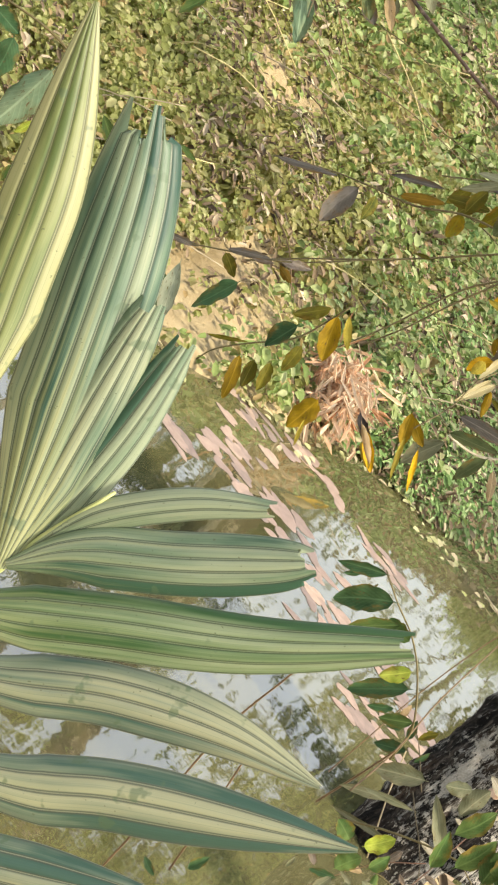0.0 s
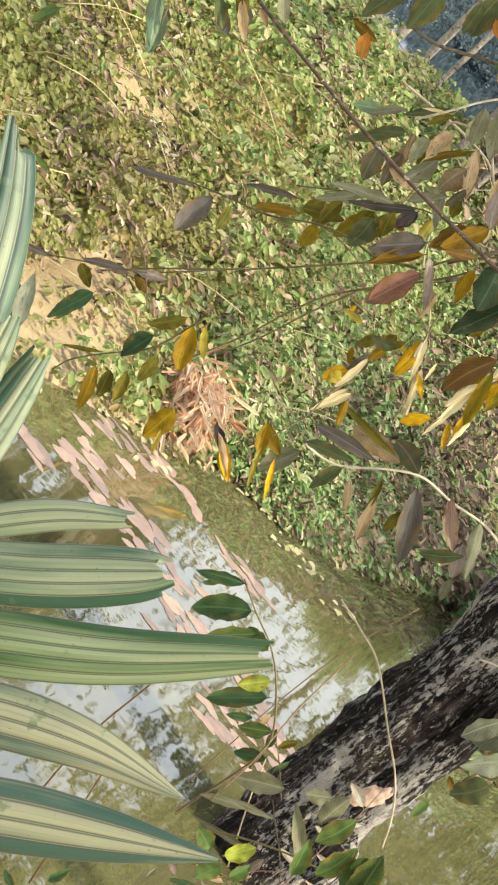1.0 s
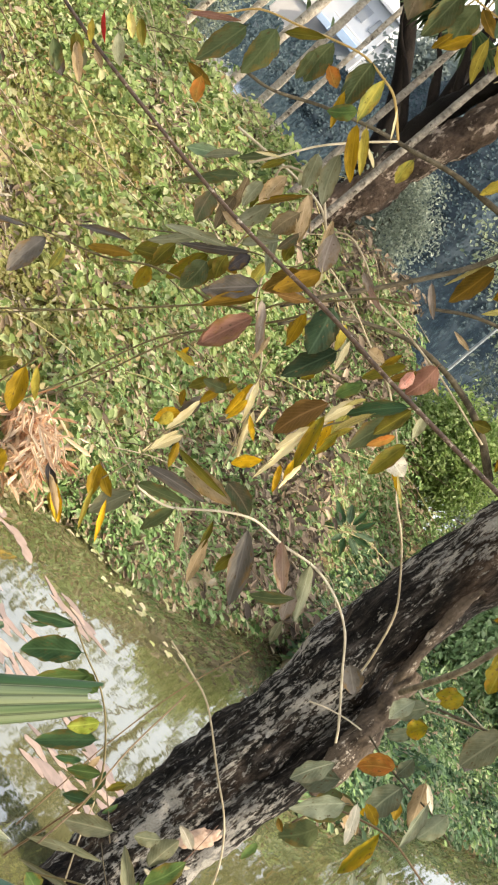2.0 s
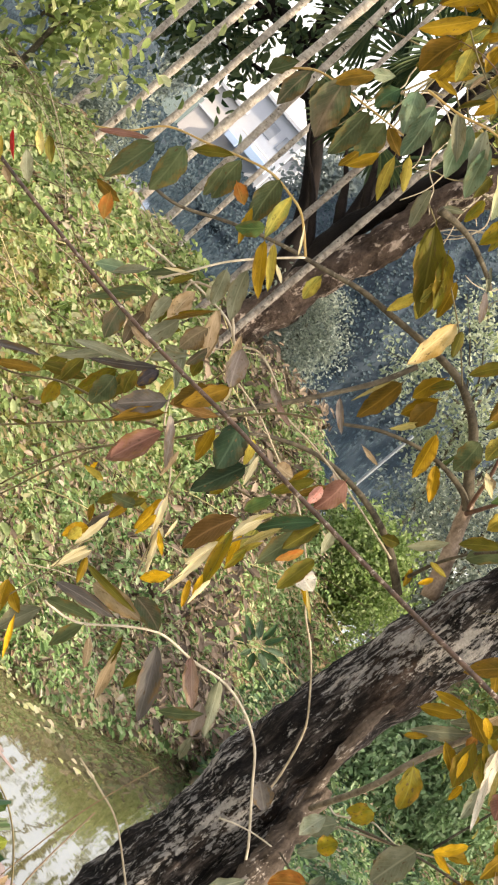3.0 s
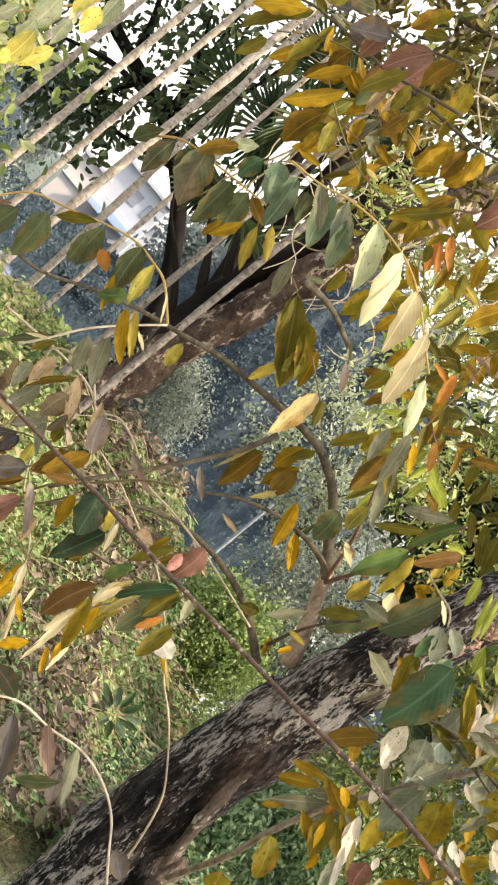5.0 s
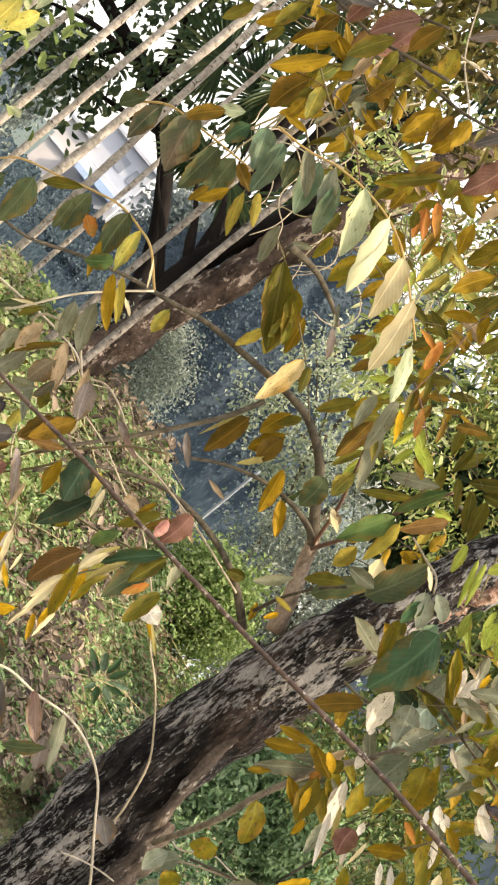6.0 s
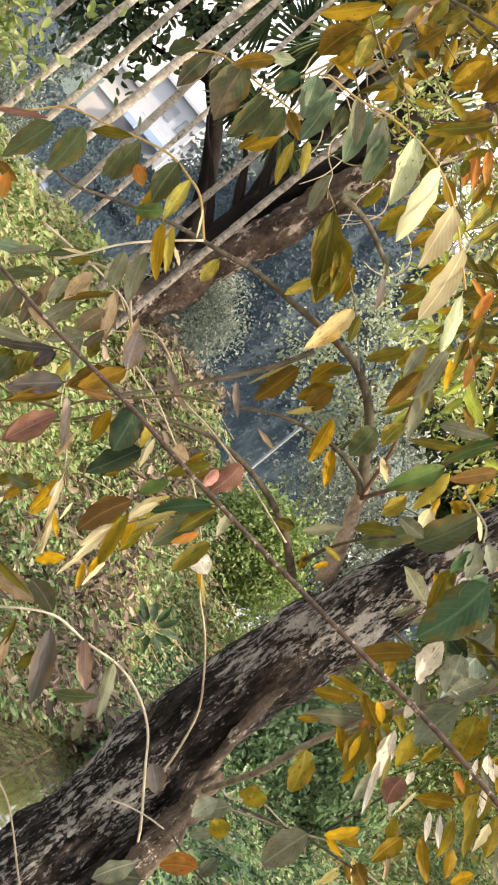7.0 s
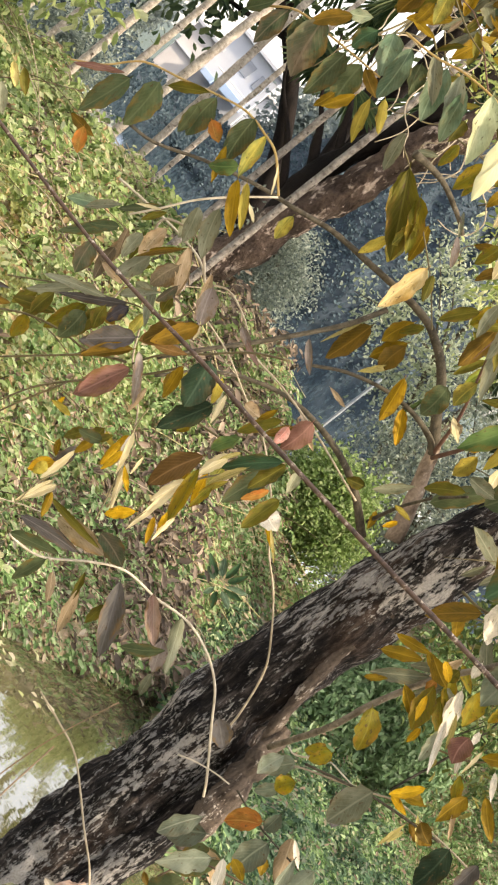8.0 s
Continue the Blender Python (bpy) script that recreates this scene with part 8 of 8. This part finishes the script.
# pale leaves floating along the shore
float_mat = foliage_material("floating_leaf", [(0.0, (0.34, 0.36, 0.14)), (0.5, (0.48, 0.46, 0.28)), (1.0, (0.5, 0.41, 0.28))], 0.1)
n = 240
x = rg.uniform(-1.6, 2.2, n)
y = np.interp(x, SHORE_X, SHORE_Y) - np.abs(rg.normal(0, 0.1, n)) - 0.04
pos = np.stack([x, y, np.full(n, 0.012)], axis=1)
L = rg.uniform(0.03, 0.055, n)
al = rg.normal(0, 1, (n, 3)) * [1, 1, 0.1]
tagged(new("floating_leaves", leaf_mass("floating_leaves", pos, L, L * 0.55, al, np.tile([0.0, 0.0, 1.0], (n, 1)), float_mat, 0.1)), "small pale leaves floating along the shore", "leaves", kind="stuff")


n = 52
k = rg.random(n)
x = np.interp(k, [0, 0.35, 0.7, 1], [-0.22, 0.02, 0.17, 0.4])
y = np.interp(k, [0, 0.35, 0.7, 1], [9.15, 8.88, 8.9, 8.87]) + rg.normal(0, 0.09, n)
x[:16], y[:16] = -0.5 + rg.normal(0, 0.04, 16), 8.25 + rg.normal(0, 0.2, 16)
pos = np.stack([x, y, np.full(n, 0.012)], axis=1)
L = rg.uniform(0.02, 0.05, n)
tagged(new("floating_leaves", leaf_mass("floating_leaves", pos, L, L * 0.7, rg.normal(0, 1, (n, 3)) * [1, 1, 0.1], np.tile([0.0, -0.3, 1.0], (n, 1)), float_mat, 0.1)), "drifting line of small cream leaves on the water", "leaves", kind="stuff")


def scum_mesh(k):
    """A thin flat mat of dust and petals, one across, with a wavy outline."""
    r = random.Random(k)
    ph, verts, faces = r.uniform(0, 6), [], []
    ring = []
    for q in range(16):
        th = 2 * math.pi * q / 16
        rad = 0.5 * (1 + 0.25 * math.sin(2 * th + ph) + 0.22 * math.sin(3 * th + ph * 2) + r.uniform(-0.1, 0.1))
        ring.append((rad * math.cos(th), rad * math.sin(th)))
    verts = [(x, y, -0.3) for x, y in ring] + [(x * 0.94, y * 0.94, 0.6) for x, y in ring] + [(0, 0, 1.0)]
    for q in range(16):
        p = (q + 1) % 16
        faces += [(q, p, 16 + p, 16 + q), (16 + q, 16 + p, 32)]
    return mesh_of("scum_mat", verts, faces, scum_mat, False)


scum_mat, scum_t, _, scum_b, _ = nodes_of("floating_scum")
scum_rand = node(scum_t, "ShaderNodeObjectInfo").outputs["Random"]
scum_geo = node(scum_t, "ShaderNodeNewGeometry").outputs["Position"]
scum_col = ramp(scum_t, scum_rand, [(0.0, (0.24, 0.185, 0.17)), (0.5, (0.34, 0.25, 0.215)), (1.0, (0.46, 0.34, 0.27))])
scum_col = mix(scum_t, 0.6, scum_col, ramp(scum_t, noise_tex(scum_t, scum_geo, 30.0, 4.0), [(0.3, (0.55, 0.55, 0.55)), (0.65, (1, 1, 1))]), "MULTIPLY")
scum_t.links.new(scum_col, scum_b.inputs["Base Color"])
scum_b.inputs["Roughness"].default_value = 0.7
scum = thing("floating_scum", (-0.2, 7.5, 0.0), "pinkish mats of scum and petals drifting on the water", "floating scum")
scum_shapes = [scum_mesh(k) for k in range(8)]
sr = random.Random(41)
for line, count, wide in (([(-0.72, 7.75), (-0.64, 7.5), (-0.48, 7.44), (-0.24, 7.33), (-0.06, 7.16), (0.1, 6.9)], 44, 0.13), ([(-0.8, 7.97), (-0.6, 8.05), (-0.415, 8.2), (-0.125, 8.08), (0.098, 8.17)], 22, 0.05),
                          ([(0.2, 6.85), (0.3, 6.7), (0.445, 6.74), (0.52, 6.8)], 15, 0.07), ([(0.3, 7.2), (0.45, 7.1), (0.56, 7.05)], 10, 0.04), ([(-0.85, 7.0), (-0.72, 7.05), (-0.66, 6.9)], 9, 0.06)):
    path = glide([(x, y, 0.0008) for x, y in line], 12)
    for k in range(count):
        c = path[sr.randrange(len(path))] + Vector((sr.gauss(0, 0.03), sr.gauss(0, wide), sr.uniform(0, 0.0012)))
        ob = put_under(new("scum_mat", scum_shapes[sr.randrange(8)]), scum)
        ob.matrix_basis = Matrix.Translation(c) @ Matrix.Rotation(sr.uniform(-0.9, 0.5), 4, "Z") @ Matrix.Diagonal((sr.uniform(0.06, 0.15), sr.uniform(0.04, 0.11), 0.0012, 1))
# rosette of broad leaves on the bank
plant = thing("bank_plant", (0.54, 11.45, 0.45), "low plant with broad blue-green leaves on the bank", "plant")
pr = random.Random(9)
leaves(plant, [(pr.choice(("t", "D", "D")), 0.54 + 0.03 * math.cos(a), 11.4, 0.5 + 0.03 * math.sin(a), 0.54 + (0.09 + 0.07 * pr.random()) * math.cos(a), 0.52 + (0.09 + 0.06 * pr.random()) * math.sin(a), 0.042) for a in (0.1, 0.6, 1.1, 1.7, 2.2, 2.8, 3.3, 3.9, 4.6, 5.2, 5.8)])
# unseen trees added beside the stream so that their shade falls on the bank
for k, (tx, ty) in enumerate(((7.2, 10.6), (7.6, 13.4))):
    lims = [[(tx, ty, 2.6), (tx + 1.1 * math.cos(a), ty + 1.1 * math.sin(a), 4.0), (tx + 2.0 * math.cos(a), ty + 2.0 * math.sin(a), 4.6 + 0.4 * math.sin(a * 3))] for a in (0.2, 1.1, 2.0, 2.9, 3.8, 4.7, 5.6)]
    leaf_tree("tree", (tx, ty, 0.7), "unseen leafy tree added to shade the bank", [(tx, ty, 0.4), (tx + 0.1, ty, 2.5), (tx, ty, 4.8)], lims, 0.16, mid_crown, brown_bark, 24, 0.6, (0.09, 0.16), (0.4, 0.6), 60 + k)
# unseen tall crowns added above the bank to darken the stream's reflections
for k, (tx, ty) in enumerate(((2.6, 15.6), (5.2, 14.8))):
    lims = [[(tx + 0.4, ty, 4.9), (tx + 1.2 * math.cos(a), ty + 0.8 * math.sin(a), 5.2), (tx - 0.4 + 2.6 * math.cos(a), ty + 1.2 * math.sin(a), 5.6 + 0.9 * math.sin(a * 3))] for a in (0.2, 0.9, 1.6, 2.4, 3.0, 3.5, 4.2, 5.0, 5.7)]
    leaf_tree("tree", (tx + 2.6, ty, 0.6), "unseen tall tree added to darken the reflections", [(tx + 2.6, ty, 0.3), (tx + 2.1, ty, 2.8), (tx, ty, 5.4)], lims, 0.12, dark_crown, brown_bark, 80, 0.6, (0.12, 0.2), (0.4, 0.6), 80 + k)
# unseen broad tree, added beside the bank to cast shade on it
tx, ty = 5.3, 8.4
lims = [[(tx, ty, 3.6), (tx + 0.8 * math.cos(a), ty + 0.8 * math.sin(a), 4.6), (tx + 1.3 * math.cos(a), ty + 1.4 * math.sin(a), 5.0 + 0.3 * math.sin(a * 3))] for a in (0.2, 1.1, 2.0, 2.9, 3.8, 4.7, 5.6)]
leaf_tree("tree", (tx, ty, 0.0), "unseen leafy tree added to shade the bank", [(tx, ty, -0.9), (tx + 0.1, ty, 2.5), (tx, ty, 5.0)], lims, 0.14, mid_crown, brown_bark, 34, 0.5, (0.09, 0.16), (0.4, 0.6), 95)
# unseen tree added on the near bank to break up the sunlight
tx, ty = 3.9, 3.7
lims = [[(tx, ty, 3.6), (tx - 0.7 + 0.9 * math.cos(a), ty + 0.8 * math.sin(a), 4.5), (tx - 0.9 + 1.7 * math.cos(a), ty + 0.35 + 1.1 * math.sin(a), 4.7 + 0.4 * math.sin(a * 3))] for a in (0.2, 1.1, 2.0, 2.9, 3.8, 4.7, 5.6)]
leaf_tree("tree", (tx, ty, 0.0), "unseen tree added on the near bank to dapple the sun", [(tx, ty, -0.9), (tx + 0.1, ty, 2.5), (tx - 0.1, ty, 4.6)], lims, 0.12, mid_crown, brown_bark, 11, 0.4, (0.09, 0.16), (0.4, 0.6), 97)
# sparse thin tree behind the dark water
leaf_tree("tree", (1.3, 23.5, -0.4), "thin tree with bare branching limbs and sparse leaves", [(1.3, 23.5, -0.6), (1.25, 23.5, 1.6), (1.35, 23.5, 3.4), (1.2, 23.5, 6.0)],
          [[(1.3, 23.5, 2.2 + 0.35 * q), (1.3 + (0.5 if q % 2 else -0.5), 23.5, 2.9 + 0.4 * q), (1.3 + (1.3 if q % 2 else -1.2), 23.4, 3.1 + 0.5 * q)] for q in range(7)], 0.05, grey_crown, branch_bark, 14, 0.5, (0.09, 0.17), (0.35, 0.5), 96)
# tree added mostly out of view, its crown dims the sky mirrored in the stream
tx, ty = 4.9, 15.9
lims = [[(tx - 0.1, ty, 3.6), (tx - 1.6, ty - 0.2, 3.8 + 0.25 * q), (0.7 + 0.35 * q, ty - 0.4, 3.75 + 0.3 * (q % 3))] for q in range(7)] + [[(tx - 0.1, ty, 3.8), (2.2, ty, 4.2), (0.45 + 0.3 * q, ty, 3.2 + 0.35 * q)] for q in range(4)]
leaf_tree("tree", (tx, ty, 0.5), "slender tree added over the bank to break up the reflections", [(tx, ty, 0.2), (tx, ty, 2.0), (tx - 0.1, ty, 4.6)], lims, 0.09, mid_crown, brown_bark, 52, 0.45, (0.08, 0.15), (0.35, 0.5), 91)

leaf_tree("tree", (4.6, 11.2, 0.3), "leaning tree with olive and brown leaves over the bank", [(4.6, 11.2, -0.2), (4.2, 11.2, 1.6), (3.0, 11.1, 3.4), (1.2, 11.0, 4.3), (-0.6, 11.0, 4.5)],
          [[(0.2, 11.0, 4.15), (-0.5, 11.0, 3.7), (-1.1, 11.0, 3.4)], [(-0.2, 11.0, 4.3), (-0.8, 11.0, 3.9), (-1.2, 11.0, 3.75)], [(0.6, 11.0, 4.0), (0.1, 11.0, 3.6), (-0.45, 11.0, 3.3)], [(0.7, 11.0, 3.9), (0.4, 11.0, 3.5), (0.1, 11.0, 3.15)], [(-0.4, 11.0, 4.35), (-1.0, 11.0, 4.2), (-1.4, 11.0, 3.6)]],
          0.05, bough_crown, branch_bark, 48, 0.22, (0.05, 0.1), (0.3, 0.5), 55, -0.4)

# thin curling vines and light sprigs hanging under the high boughs
tangle = thing("vine_tangle", (-0.3, 8.0, 2.7), "tangle of thin pale curling vines with lime sprigs", "vine")
vr = random.Random(23)
for k in range(58):
    p = Vector((vr.uniform(-0.75, 0.35), 8.0 + vr.uniform(-0.5, 0.5), vr.uniform(2.5, 2.95)))
    d = Vector((vr.uniform(-1, 1), vr.uniform(-0.3, 0.3), vr.uniform(-1, 0.4))).normalized()
    line = [p]
    for q in range(6):
        d = (d + Vector((vr.uniform(-0.9, 0.9), vr.uniform(-0.3, 0.3), vr.uniform(-0.9, 0.7)))).normalized()
        line.append(line[-1] + d * vr.uniform(0.04, 0.08))
    part("vine", tube_mesh("vine", line, 0.003, 0.0016, vr.choice((pale_vine, pale_vine, olive_twig)), 5, 4), tangle)
for x, lim in ((-0.35, (-0.8, 11.0, 3.9)), (0.05, (0.1, 11.0, 3.6)), (-0.6, (-0.5, 11.0, 3.7))):
    part("vine", tube_mesh("vine", [(x, 8.0, 2.8), (x + 0.05, 8.6, 3.15), (x * 0.5 + lim[0] * 0.5, 9.8, 3.5), lim], 0.004, 0.004, pale_vine, 6, 6), tangle)
vg = np.random.default_rng(24)
pos = np.concatenate([np.array([cx, 8.1, cz]) + vg.normal(0, 1, (130, 3)) * [sx, 0.15, sz] for cx, cz, sx, sz in ((-0.42, 2.84, 0.07, 0.06), (-0.1, 2.72, 0.1, 0.07), (0.12, 2.66, 0.08, 0.08), (0.1, 2.45, 0.09, 0.08), (0.35, 2.42, 0.1, 0.09), (0.42, 2.25, 0.08, 0.07), (0.2, 2.28, 0.07, 0.06))])
L = vg.uniform(0.025, 0.06, len(pos))
part("sprig", leaf_mass("sprig", pos, L, L * vg.uniform(0.18, 0.34, len(pos)), vg.normal(0, 0.8, (len(pos), 3)) + [0, 0, -0.5], vg.normal(0, 0.6, (len(pos), 3)) + [0.3, -0.6, 0.5], sun_crown, 0.4), tangle, "light lime leaves")
# dry stalks lying in the ground cover
sr = random.Random(14)
brush = thing("brushwood", (-1.5, 11.0, 0.5), "thin dry stalks tangled in the ground cover", "brushwood")
for k in range(240):
    x = sr.uniform(-3.2, 1.0)
    y = sr.uniform(max(7.5, float(np.interp(x, SHORE_X, SHORE_Y))), 15)
    z = float(land(np.array(x), np.array(y))) + sr.uniform(0.1, 0.26)
    a, ln = sr.uniform(-0.6, 0.9), sr.uniform(0.2, 0.7)
    d = Vector((math.cos(a) * ln, sr.uniform(-0.2, 0.2), math.sin(a) * ln * 0.8))
    p = Vector((x, y, z))
    part("stalk", tube_mesh("stalk", [p - d * 0.5, p + Vector((0, 0, 0.03)), p + d * 0.5], 0.0032, 0.002, sr.choice((pale_vine, pale_vine, yellow_straw, brown_stick, olive_twig)), 5, 3), brush)

# pinkish cut bark on the old trunk, the sunlit patch put into its colour
sunlit_cut_mat = plain_material("sunlit_cut_bark", (0.4, 0.25, 0.17), (0.62, 0.45, 0.34), 45, 0.9, 0.01, 80)
bm = bmesh.new()
bmesh.ops.create_icosphere(bm, subdivisions=4, radius=1.0)
for v in bm.verts:
    k = 1 + 0.4 * noise.noise(v.co * 2.2) + 0.1 * noise.noise(v.co * 6)
    v.co = Vector((v.co.x * 0.026 * k + v.co.z * 0.02, v.co.y * 0.016, v.co.z * 0.05 * k)) + Vector((0.648, 5.885, 0.424))
me = bpy.data.meshes.new("bark_scar")
bm.to_mesh(me)
bm.free()
me.materials.append(sunlit_cut_mat)
part("bark_scar", me, old_tree, "pinkish cut bark with sunlight put into its colour")
